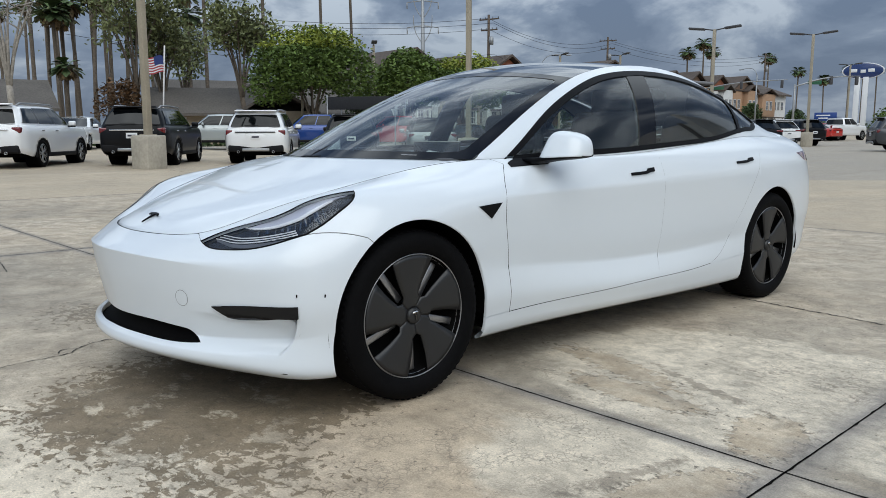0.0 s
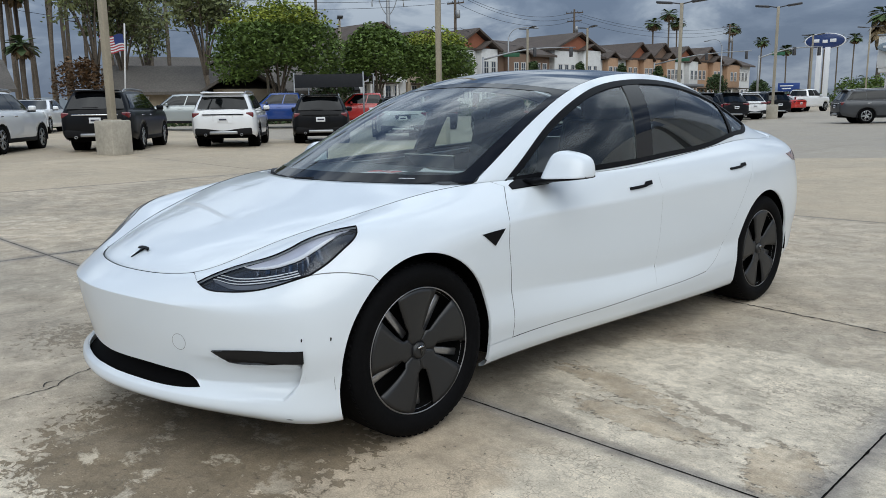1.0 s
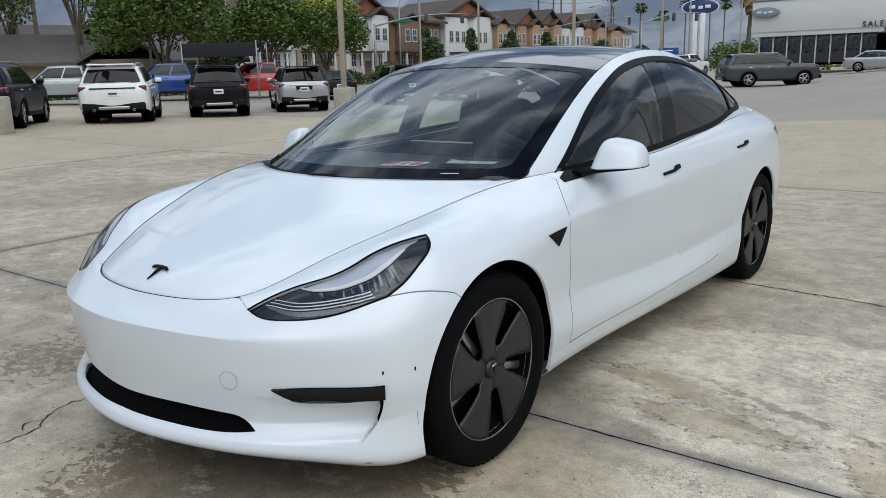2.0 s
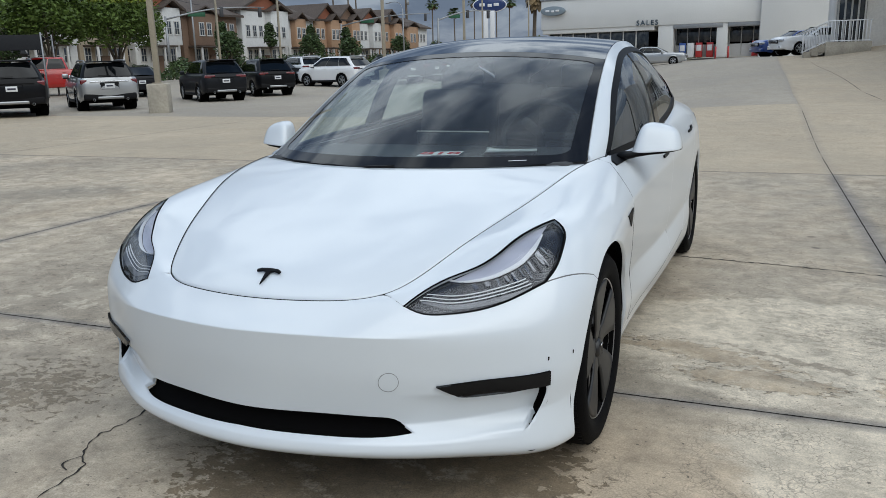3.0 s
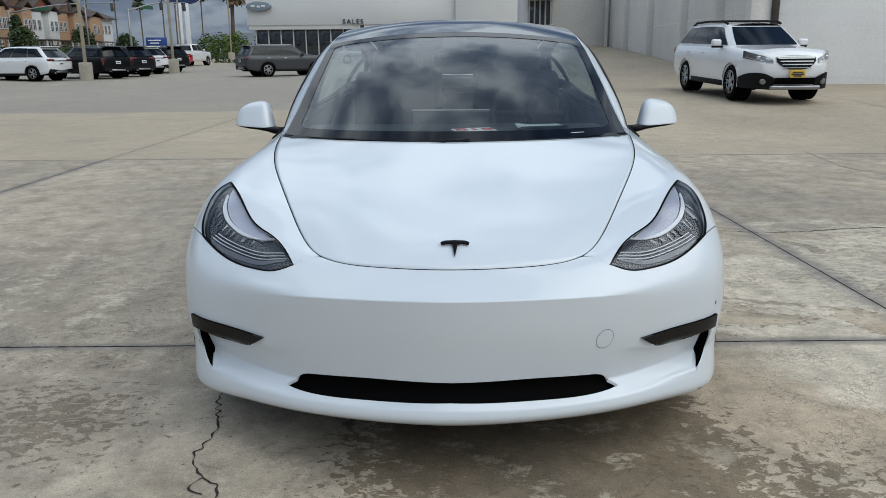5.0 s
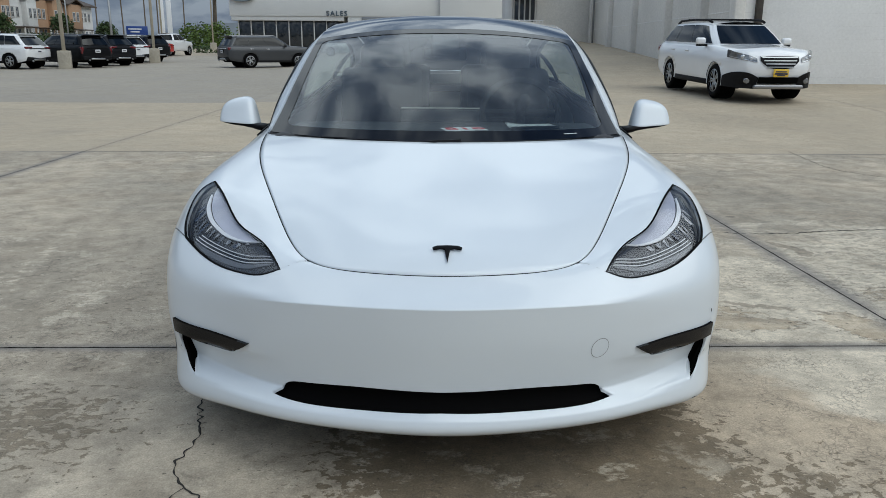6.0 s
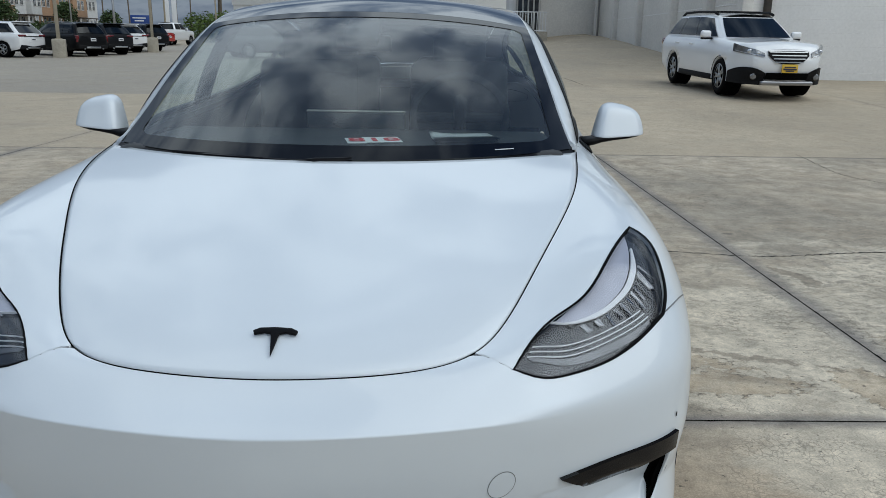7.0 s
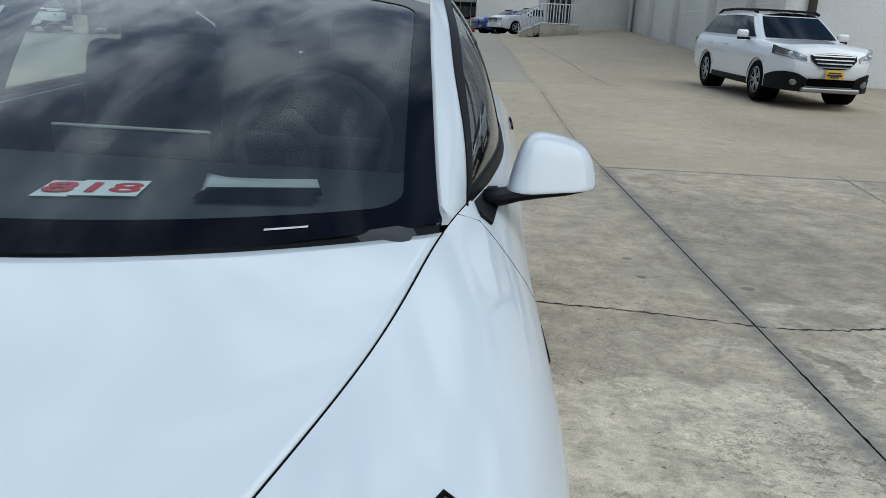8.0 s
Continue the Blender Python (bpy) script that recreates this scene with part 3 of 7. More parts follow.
M["slab"] = concrete("old_tan_concrete", (.59, .50, .382), (.36, .312, .242), (.405, .325, .232), True, (.72, .635, .50))
M["lot"] = concrete("plain_tan_concrete", (.485, .408, .302), (.385, .322, .236), (.41, .33, .236), False, (.55, .475, .365))
M["grey_lot"] = concrete("grey_worn_concrete", (.385, .345, .285), (.315, .280, .232), (.335, .288, .225), False, (.44, .40, .335))
M["street"] = mat("street_asphalt", (.10, .10, .10), .85, grain=.2, scale=30, wide=.25, wide_scale=.3, bump=.3)
M["joint"] = mat("dark_joint", (.05, .045, .04), .9, grain=.3, scale=30)
M["crack"] = mat("crack_shadow", (.03, .026, .022), .95, grain=.4, scale=60)

# One sheet from under the camera to the horizon; finer near by.
ax = np.concatenate([[-3000, -1200, -500, -250, -150], np.arange(-110, -44, 6), np.arange(-44, -12, 1.6), np.arange(-12, 14.1, 1.0), np.arange(18, 60, 8), [90, 200, 600, 3000]])
ay = np.concatenate([[-3000, -800, -250, -100, -50], np.arange(-30, 6, 3.0), np.arange(6, 76, 1.4), np.arange(80, 180, 10), [250, 500, 1200, 3000]])
gx, gy = np.meshgrid(ax, ay, indexing="ij")
bm = grid_bm(np.stack([gx, gy, ground_z(gx, gy) - .055], 2))
bmesh.ops.recalc_face_normals(bm, faces=bm.faces)
ground = part("ground", bm, M["lot"], None)
tagged(ground, "worn tan concrete car lot", "ground", kind="structure")

M["filler"] = mat("dark_joint_filler", (.005, .0045, .004), 1.0, spec=.05, grain=.4, scale=40)
pavement = tagged(new("pavement"), "jointed concrete slabs with stains and cracks", "pavement", kind="structure")


def slab(a0, a1, b0, b1, material, step, g=.003):
    """One poured slab between its joints."""
    na, nb = max(2, int((a1 - a0) / step) + 1), max(2, int((b1 - b0) / step) + 1)
    aa, bb = np.meshgrid(np.linspace(a0 + g, a1 - g, na), np.linspace(b0 + g, b1 - g, nb), indexing="ij")
    p = lot(aa, bb)
    z = ground_z(p[..., 0], p[..., 1])
    bm = grid_bm(np.dstack([p, z]))
    bmesh.ops.recalc_face_normals(bm, faces=bm.faces)
    got = bmesh.ops.extrude_edge_only(bm, edges=[e for e in bm.edges if len(e.link_faces) == 1])
    low = [q for q in got["geom"] if isinstance(q, bmesh.types.BMVert)]
    bmesh.ops.translate(bm, vec=(0, 0, -.05), verts=low)
    part("slab", bm, material, pavement, smooth=False)


A = [-45.5, -39.0, -32.4, -25.9, -19.4, -12.9, -6.45, 0, 6.5]
B = [-19.5, -13, -6.5, 0, 6.5, 15.2, 20.5, 27.5, 34.5, 41.5, 48.5, 55.5, 62.5, 69.5]
for a0, a1 in zip(A, A[1:]):
    for b0, b1 in zip(B, B[1:]):
        slab(a0, a1, b0, b1, M["slab"] if b1 <= 7 and a0 > -14 else M["grey_lot"] if b0 > 15 and a1 <= 0 else M["lot"], .7 if b1 > 7 else 1.6, .003 if b1 <= 14 and a0 > -21 else .0008)



def seam(a0, b0, a1, b1, seed):
    """Black sealant in a joint, with ragged edges."""
    rnd = random.Random(seed)
    n = int(max(abs(a1 - a0), abs(b1 - b0)) / .03) + 2
    t = np.linspace(0, 1, n)
    along = a0 == a1
    rows = []
    for sg in (-1, 1):
        off = np.array([sg * (rnd.uniform(.0022, .0042) if rnd.random() > .05 else .007) for _ in t])
        p = lot(a0 + (a1 - a0) * t + (off if along else 0), b0 + (b1 - b0) * t + (0 if along else off))
        rows.append(np.column_stack([p, ground_z(p[:, 0], p[:, 1]) + .0015]))
    bm = grid_bm(np.array(rows))
    bmesh.ops.recalc_face_normals(bm, faces=bm.faces)
    part("joint_filler", bm, M["filler"], pavement, smooth=False)


for n, a in enumerate((-12.9, -6.45, 0, 6.5)):
    seam(a, -13, a, 13.5, n)
for n, b in enumerate((-6.5, 0, 6.5)):
    seam(-19.4, b, 6.5, b, 10 + n)


def crack(points, width, seed):
    """A ragged crack: a thin dark strip that wanders along a line."""
    rnd = random.Random(seed)
    line = bent([(*p, 0) for p in points], max(12, int(len(points) * 60)))
    bm = bmesh.new()
    rows = []
    run = float(np.linalg.norm(np.diff(line, axis=0), axis=1).sum())
    knots = max(4, int(run / .022))
    sway = bent([(k, rnd.gauss(0, .0045), rnd.uniform(.25, 1.4)) for k in range(knots)], len(line))
    for k, p in enumerate(line):
        ahead = line[min(k + 1, len(line) - 1)] - line[max(k - 1, 0)]
        n = np.array((-ahead[1], ahead[0], 0)) / (np.linalg.norm(ahead) + 1e-9)
        p = p + n * sway[k, 1]
        w = width * sway[k, 2]
        z = float(ground_z(p[0], p[1])) + .0025
        rows.append([bm.verts.new((p[0] + n[0] * w, p[1] + n[1] * w, z)), bm.verts.new((p[0] - n[0] * w, p[1] - n[1] * w, z))])
    for r0, r1 in zip(rows, rows[1:]):
        bm.faces.new((r0[0], r0[1], r1[1], r1[0]))
    part("crack", bm, M["crack"], pavement, smooth=False)


crack([(.3, 2.80), (1.1, 2.70), (1.55, 2.66), (1.78, 2.62), (2.13, 2.56)], .0058, 1)
crack([(2.16, 2.56), (2.37, 2.57), (2.71, 2.65), (3.6, 2.74), (5.2, 2.85)], .0058, 2)
crack([(-.90, .30), (-.90, -.10), (-.89, -.22), (-.83, -.48), (-.84, -.66), (-.78, -.76), (-.72, -.81), (-.70, -.91), (-.62, -1.3), (-.56, -2.0)], .0034, 3)
crack([(-.775, -.77), (-.80, -.83), (-.745, -.86)], .003, 4)
crack([(4.43, 7.2), (4.3, 6.2), (4.28, 5.7), (4.7, 5.0), (5.6, 4.4)], .005, 5)
crack([(-2.6, 9.0), (-3.4, 10.5), (-4.7, 12.3)], .005, 6)
crack([(-8.2, .2), (-6.0, -.1), (-4.6, -.35), (-3.4, -.5)], .005, 7)
crack([(3.35, 16.4), (2.85, 26.0), (2.4, 36.0)], .012, 9)

# ---- other vehicles ----
PAINT = {}


def paint(name, color, metal=0.0):
    if name not in PAINT:
        PAINT[name] = mat(name + "_car_paint", color, .3, metal=metal, coat=.06 if max(color) < .1 else 1.0, spec=.15 if max(color) < .1 else .5, grain=.02, scale=700, wide=.03)
    return PAINT[name]


M["dark_glass"] = mat("dark_car_glass", (.003, .004, .005), .04, coat=.0, spec=.36, wide=.2, wide_scale=3)
M["cladding"] = mat("black_cladding", (.006, .006, .007), .65, spec=.2, grain=.15, scale=100, bump=.1)
M["plate"] = mat("white_plate", (.70, .71, .72), .4, grain=.05, scale=40)
M["plate_yellow"] = mat("yellow_plate", (.70, .46, .05), .45, grain=.08, scale=40)
M["bars"] = mat("dark_print", (.03, .03, .05), .5, grain=.1, scale=50)
M["head"] = mat("headlamp_clear", (.55, .57, .6), .15, metal=.6, coat=1.0, grain=.1, scale=60)
M["rim"] = mat("silver_rim", (.42, .43, .44), .3, metal=.85, grain=.1, scale=60)

SHAPES = {
    # length, width, height, wheelbase, front overhang, wheel radius, hood z, belt z, windshield base y, top y, roof end y, tail base y
    "suv": dict(L=5.02, W=1.99, H=1.76, wb=2.87, fo=.92, r=.375, hood=1.10, belt=1.14, ws0=1.30, ws1=2.05, roof1=4.62, tail=4.94, low=.30),
    "crossover": dict(L=4.78, W=1.92, H=1.72, wb=2.85, fo=.94, r=.365, hood=1.05, belt=1.12, ws0=1.10, ws1=1.95, roof1=4.15, tail=4.70, low=.28),
    "wagon": dict(L=4.82, W=1.84, H=1.62, wb=2.745, fo=.98, r=.345, hood=1.00, belt=1.06, ws0=1.28, ws1=2.02, roof1=4.25, tail=4.72, low=.26),
    "sedan": dict(L=4.75, W=1.85, H=1.45, wb=2.8, fo=.93, r=.33, hood=.92, belt=.95, ws0=1.35, ws1=2.15, roof1=3.35, tail=4.15, low=.22),
    "pickup": dict(L=5.75, W=2.02, H=1.94, wb=3.68, fo=.95, r=.40, hood=1.18, belt=1.26, ws0=1.45, ws1=2.10, roof1=3.55, tail=3.72, low=.40),
    "midtruck": dict(L=5.35, W=1.88, H=1.82, wb=3.22, fo=.90, r=.385, hood=1.12, belt=1.18, ws0=1.40, ws1=2.05, roof1=3.45, tail=3.62, low=.38),
}


M["lamp_glass"] = mat("dark_headlamp_lens", (.22, .225, .235), .10, metal=.6, coat=1.0, grain=.25, scale=22, wide=.3, wide_scale=9)


def wagon_front(car, color, plan):
    """Front of the wagon: swept lamps, chrome-barred grille, black corners with fog lamps, lower intake and silver bar."""
    x_end = float(plan(np.array(0.0)))

    def at(q, z, lift):
        k = (z - .36) / .52
        if abs(q) <= 1:
            x, y, n = x_end * q, .07 * min((2 * k - 1) ** 2, 1.2) - .10 * (1 - q * q), np.array((.28 * q, -1))
        else:
            y = (abs(q) - 1) * .9
            x, n = math.copysign(float(plan(np.array(y))), q), np.array((math.copysign(1, q), -.5))
            y += .07 * min((2 * k - 1) ** 2, 1.2) * max(0, 1 - y / .25)
        n = n / np.linalg.norm(n)
        return (x + n[0] * lift, y + n[1] * lift, z)

    def strip(name, material, q0, q1, low_z, top_z, lift, label="", parent=None, depth=.04):
        rows = []
        for t in np.linspace(0, 1, 17):
            q = q0 + (q1 - q0) * t
            zs = np.linspace(low_z(t), top_z(t), 5)
            rows.append([at(q, zs[0], lift - depth)] + [at(q, z, lift) for z in zs] + [at(q, zs[-1], lift - depth)])
        bm = grid_bm(np.array(rows))
        bmesh.ops.recalc_face_normals(bm, faces=bm.faces)
        return part(name, bm, material, parent or car, label, smooth=False)

    grille = strip("grille", M["cladding"], -.64, .64, lambda t: .635 + .16 * abs(2 * t - 1) ** 3, lambda t: .90 - .02 * abs(2 * t - 1) ** 4, .020, "black grille with chrome bars")
    for k in range(4):
        z = .665 + .062 * k
        strip("grille_bar", M["rim"], -.44 - .05 * k, .44 + .05 * k, lambda t: z, lambda t: z + .020, .038, parent=grille, depth=.02)
    strip("grille_frame", M["rim"], -.64, .64, lambda t: .885 - .02 * abs(2 * t - 1) ** 4, lambda t: .91 - .02 * abs(2 * t - 1) ** 4, .036, parent=grille, depth=.03)
    # near-black strip: the intake's inner shade put into its colour
    strip("lower_intake", M["void"], -.66, .66, lambda t: .345, lambda t: .475, .045, "black lower intake")
    part("skid_bar", box((1.02, .10, .085), (0, -.075, .285), .03, seg=3), M["alloy"], car, "silver lower bar")
    for sg in (1, -1):
        lamp = strip("headlamp", M["lamp_glass"], sg * .74, sg * 1.52, lambda t: .765 + .085 * t, lambda t: .835 + .06 * t ** .5 + .10 * t, .012, "swept headlamp with dark bowl")
        strip("lamp_edge", M["head"], sg * .76, sg * 1.45, lambda t: .765 + .10 * t, lambda t: .778 + .10 * t, .018, parent=lamp, depth=.01)
        for q, z, rr in ((1.10, .86, .045), (.92, .83, .030)):
            p = at(sg * q, z, .004)
            part("projector", lathe([(0, -.016), (rr * .6, -.022), (rr, -.012), (rr * 1.1, .01)], 18, "y", p), M["head"], lamp)
        corner = strip("corner_cladding", M["cladding"], sg * .66, sg * 1.62, lambda t: .235 + .03 * t, lambda t: .40 + .17 * math.sin(math.pi * min(1, .12 + t * .75)), .030, "black bumper corner")
        p = at(sg * .98, .40, .034)
        part("fog_lamp", lathe([(0, -.010), (.042, -.016), (.055, -.012), (.062, .02)], 18, "y", p), M["lamp_glass"], corner)


def vehicle(kind, place, color, label, category, tail_style="side", rails=True, two_tone=False, plate="plate", rim_mat=None, group="parked vehicles", roof_color=None, clad=True):
    """A parked vehicle: shell, cladding, glass, lamps, wheels, plate. It faces -y, its front at y = 0."""
    d = SHAPES[kind]
    L_, W_, H_, wb, fo, r = d["L"], d["W"], d["H"], d["wb"], d["fo"], d["r"]
    hood_z, belt, low = d["hood"], d["belt"], d["low"]
    truck = kind in ("pickup", "midtruck")
    car = thing(kind + "_vehicle" if kind != "wagon" else "wagon", place @ Matrix.Translation((0, -L_ / 2, 0)), label, category, group)
    hw = W_ / 2

    def plan(y):
        """Half width along the vehicle."""
        front = 1 - .20 * np.clip(1 - y / .55, 0, 1) ** 2.2 - .03 * np.clip(1 - y / 1.6, 0, 1)
        if kind == "wagon":
            front = 1 - .30 * np.clip(1 - y / .70, 0, 1) ** 2.0 - .03 * np.clip(1 - y / 1.6, 0, 1)
        back = 1 - .13 * np.clip(1 - (L_ - y) / .45, 0, 1) ** 2.2
        return hw * front * back

    def top(y):
        nose = .88 * hood_z + .12 * hood_z * np.clip(y / .30, 0, 1) ** .5
        rise = nose + .04 * smooth(.3, d["ws0"], y)
        z = np.where(y < d["ws0"], rise, belt)
        z = rise + (belt - rise) * smooth(d["ws0"] - .25, d["ws0"] + .15, y)
        return z

    def bottom(y):
        return low + .10 * np.clip(1 - y / .5, 0, 1) + .12 * np.clip(1 - (L_ - y) / .6, 0, 1)

    ys = np.unique(np.concatenate([np.linspace(0, .35, 7), np.linspace(.35, L_ - .3, 46), np.linspace(L_ - .3, L_, 5)]))
    ks = np.linspace(0, 1, 15)

    def side_x(y, k):
        """Half width at height share k: tucked in at the sill, full at the waist, in again at the shoulder."""
        return plan(y) * (1 - .06 * (1 - np.clip(k / .22, 0, 1)) ** 2 - .015 * (1 - np.clip(k / .6, 0, 1)) - (.11 if kind == "wagon" else .075) * np.clip((k - .62) / .38, 0, 1) ** 2.4)

    Y, K = np.meshgrid(ys, ks, indexing="ij")
    Zb, Zt = bottom(Y), top(Y)
    Z = Zb + (Zt - Zb) * K
    X = side_x(Y, K)
    nose_round = .07 * (2 * K - 1) ** 2
    Yr = Y + nose_round * np.clip(1 - Y / .25, 0, 1) - .05 * (2 * K - 1) ** 2 * np.clip(1 - (L_ - Y) / .2, 0, 1)
    wheels_y = (fo, fo + wb)
    bm = bmesh.new()
    for sg in (1, -1):
        yy, zz = Yr.copy(), Z.copy()
        cut = np.zeros(Y.shape, bool)
        for wy in wheels_y:
            rr = r + .055
            dist = np.hypot(yy - wy, zz - r)
            cut |= dist < rr * .93
            ring = (dist >= rr * .80) & (dist < rr * 1.16) & (zz > low + .02)
            f = np.where(ring, rr / np.maximum(dist, 1e-6), 1)
            yy, zz = wy + (yy - wy) * f, np.where(ring, r + (zz - r) * f, zz)
        P = np.dstack([sg * X, yy, zz])
        vs = [[bm.verts.new(p) for p in row] for row in P.tolist()]
        for i in range(len(ys) - 1):
            for j in range(len(ks) - 1):
                mid_y, mid_z = yy[i:i + 2, j:j + 2].mean(), zz[i:i + 2, j:j + 2].mean()
                if any(np.hypot(mid_y - wy, mid_z - r) < r + .05 for wy in wheels_y):
                    continue
                q = [vs[i][j], vs[i + 1][j], vs[i + 1][j + 1], vs[i][j + 1]]
                bm.faces.new(q if sg > 0 else q[::-1])
    # front and back faces, hood and deck
    us = np.linspace(-1, 1, 13)
    for end, sg in ((0, 1), (len(ys) - 1, -1)):
        P = np.array([[(u * X[end, j], Yr[end, j] - sg * .10 * (1 - u * u) * (1 if end == 0 else .45), Z[end, j]) for j in range(len(ks))] for u in us])
        grid_bm(P, flip=end != 0, bm=bm)
    edge = np.stack([X[:, -1], Yr[:, -1], Z[:, -1]], 1)
    last = len(ys) if not truck else int(np.searchsorted(ys, d["tail"]))
    crown = .05
    P = np.array([[(u * e[0], e[1] - (.10 * (1 - u * u) if k == 0 else .0) - (.06 * (1 - u * u) if 0 < k < 5 else 0), e[2] + crown * (1 - u ** 2) * min(1, k / 4)) for k, e in enumerate(edge[:last])] for u in us])
    grid_bm(P, bm=bm, flip=True)
    bmesh.ops.remove_doubles(bm, verts=bm.verts, dist=.004)
    bmesh.ops.recalc_face_normals(bm, faces=bm.faces)
    body_ob = part("body_shell", bm, color, car)
    # cabin
    k1 = np.linspace(0, 1, 9)
    base_y0, base_y1, top_y0, top_y1 = d["ws0"], d["tail"], d["ws1"], d["roof1"]
    xb, xt = hw * (.895 if kind == "wagon" else .925), hw * .70
    arch_clad = clad and kind != "wagon"
    roof_z = H_ - (.05 if rails else 0)
    n_y = 22

    def cabin(f, k):
        """Side of the cabin: f along it, k up."""
        y0, y1 = base_y0 + (top_y0 - base_y0) * k, base_y1 + (top_y1 - base_y1) * k
        y = y0 + (y1 - y0) * f
        z = belt - .02 + (roof_z - .05 - belt + .02) * k - .035 * np.clip((y - 3.0) / 1.6, 0, 1) * k - .03 * np.clip(1 - (y - top_y0) / .5, 0, 1) * k
        taper = 1 - .10 * np.clip(1 - f / .2, 0, 1) ** 2 - .08 * np.clip(1 - (1 - f) / .15, 0, 1) ** 2
        return np.stack([(xb + (xt - xb) * (.55 * k + .45 * k * k)) * taper, y, z], -1)

    fs = np.linspace(0, 1, n_y)
    F, Kk = np.meshgrid(fs, k1, indexing="ij")
    bm = bmesh.new()
    S = cabin(F, Kk)
    grid_bm(S, bm=bm)
    grid_bm(S * (-1, 1, 1), bm=bm, flip=True)
    across = np.linspace(-1, 1, 11)
    for f in (0, -1):
        P = np.array([[(u * S[f, j, 0], S[f, j, 1] - (.16 * (1 - u * u) * (1 - .4 * k1[j]) if f == 0 else -.06 * (1 - u * u)), S[f, j, 2]) for j in range(len(k1))] for u in across])
        grid_bm(P, bm=bm, flip=f != 0)
    P = np.array([[(u * S[i, -1, 0], S[i, -1, 1] - (.10 * (1 - u * u) if i == 0 else 0) + (.06 * (1 - u * u) if i == n_y - 1 else 0), S[i, -1, 2] + .055 * (1 - abs(u) ** 2.5)) for i in range(n_y)] for u in across])
    grid_bm(P, bm=bm, flip=True)
    bmesh.ops.remove_doubles(bm, verts=bm.verts, dist=.004)
    bmesh.ops.recalc_face_normals(bm, faces=bm.faces)
    part("cabin_shell", bm, roof_color or color, car)

    def pane(name, fa, fb, ka, kb, sg, slant0=0.0, slant1=0.0):
        f, k = np.meshgrid(np.linspace(0, 1, 9), np.linspace(0, 1, 6), indexing="ij")
        kk = ka + (kb - ka) * k
        ff = fa + slant0 * k + (fb + slant1 * k - fa - slant0 * k) * f
        P = cabin(ff, kk) + (.012, 0, .003)
        bm = grid_bm(P * (sg, 1, 1), flip=sg < 0)
        bmesh.ops.recalc_face_normals(bm, faces=bm.faces)
        part(name, bm, M["dark_glass"], car)

    for sg in (1, -1):
        if truck:
            pane("side_window", .04, .52, .10, .90, sg, .03)
            pane("side_window", .55, .95, .10, .90, sg)
        else:
            pane("side_window", .05, .375, .12, .92, sg, .02)
            pane("side_window", .382, .685, .12, .92, sg)
            pane("side_window", .692, .955, .13, .90, sg, 0, -.03)
    for f, nm in ((0, "windshield"), (-1, "rear_window")):
        kk = np.linspace(.12, .95, 7) if f == 0 else np.linspace(.10, .84, 7)
        P = []
        for u in np.linspace(-.92, .92, 11):
            row = []
            for k in kk:
                q = cabin(np.array(0.0 if f == 0 else 1.0), np.array(k))
                row.append((u * q[0], q[1] - (.16 * (1 - u * u) * (1 - .4 * k) + .012 if f == 0 else -.06 * (1 - u * u) - .012), q[2] + .006))
            P.append(row)
        bm = grid_bm(np.array(P), flip=f != 0)
        bmesh.ops.recalc_face_normals(bm, faces=bm.faces)
        part(nm, bm, M["dark_glass"], car)
    # cladding: sills, arch rims, bumpers
    if clad:
        bm = box((W_ - .03, wb - 2 * r - .14, .13), (0, fo + wb / 2, low + .04), .03)
        part("sill_cladding", bm, M["cladding"], car)
    for wy in wheels_y:
        for sg in (1, -1):
            a = np.radians(np.linspace(-12, 192, 26))
            x0 = float(plan(np.array(wy)))
            P = np.array([[(sg * (x0 * q + off), wy - rr * math.cos(t), r + rr * math.sin(t)) for q, off, rr in ((.80, 0, r + .03), (.985, .012 if arch_clad else .003, r + .03), (.985, .014 if arch_clad else .004, r + (.085 if arch_clad else .045)), (.97, -.005, r + (.10 if arch_clad else .05)))] for t in a])
            bm = grid_bm(P, flip=sg < 0)
            bmesh.ops.recalc_face_normals(bm, faces=bm.faces)
            part("arch_trim", bm, M["cladding"] if arch_clad else color, car)
    bm = box((W_ * .86, .28, .22), (0, L_ - .12, low + .20), .05, seg=3)
    part("rear_bumper", bm, M["cladding"] if clad else color, car)
    bm = box((W_ * .80, .24, .20), (0, .06, low + .17), .05, seg=3) if kind != "wagon" else box((W_ * .50, .14, .22), (0, .06, low + .16), .04)
    part("front_bumper", bm, M["cladding"] if clad and kind != "wagon" else color, car)
    part("underside", box((W_ * .72, L_ * .88, .16), (0, L_ / 2, low + .06), .03), M["void"], car)
    # grille and lamps in front
    zg = low + .48
    if kind == "wagon":
        wagon_front(car, color, plan)
    else:
        part("grille", box((W_ * .50, .05, .22), (0, -.085, zg), .03), M["cladding"], car)
        for k in range(3):
            part("grille_bar", box((W_ * .47, .03, .022), (0, -.112, zg - .07 + .07 * k), .006), M["chrome"], car)
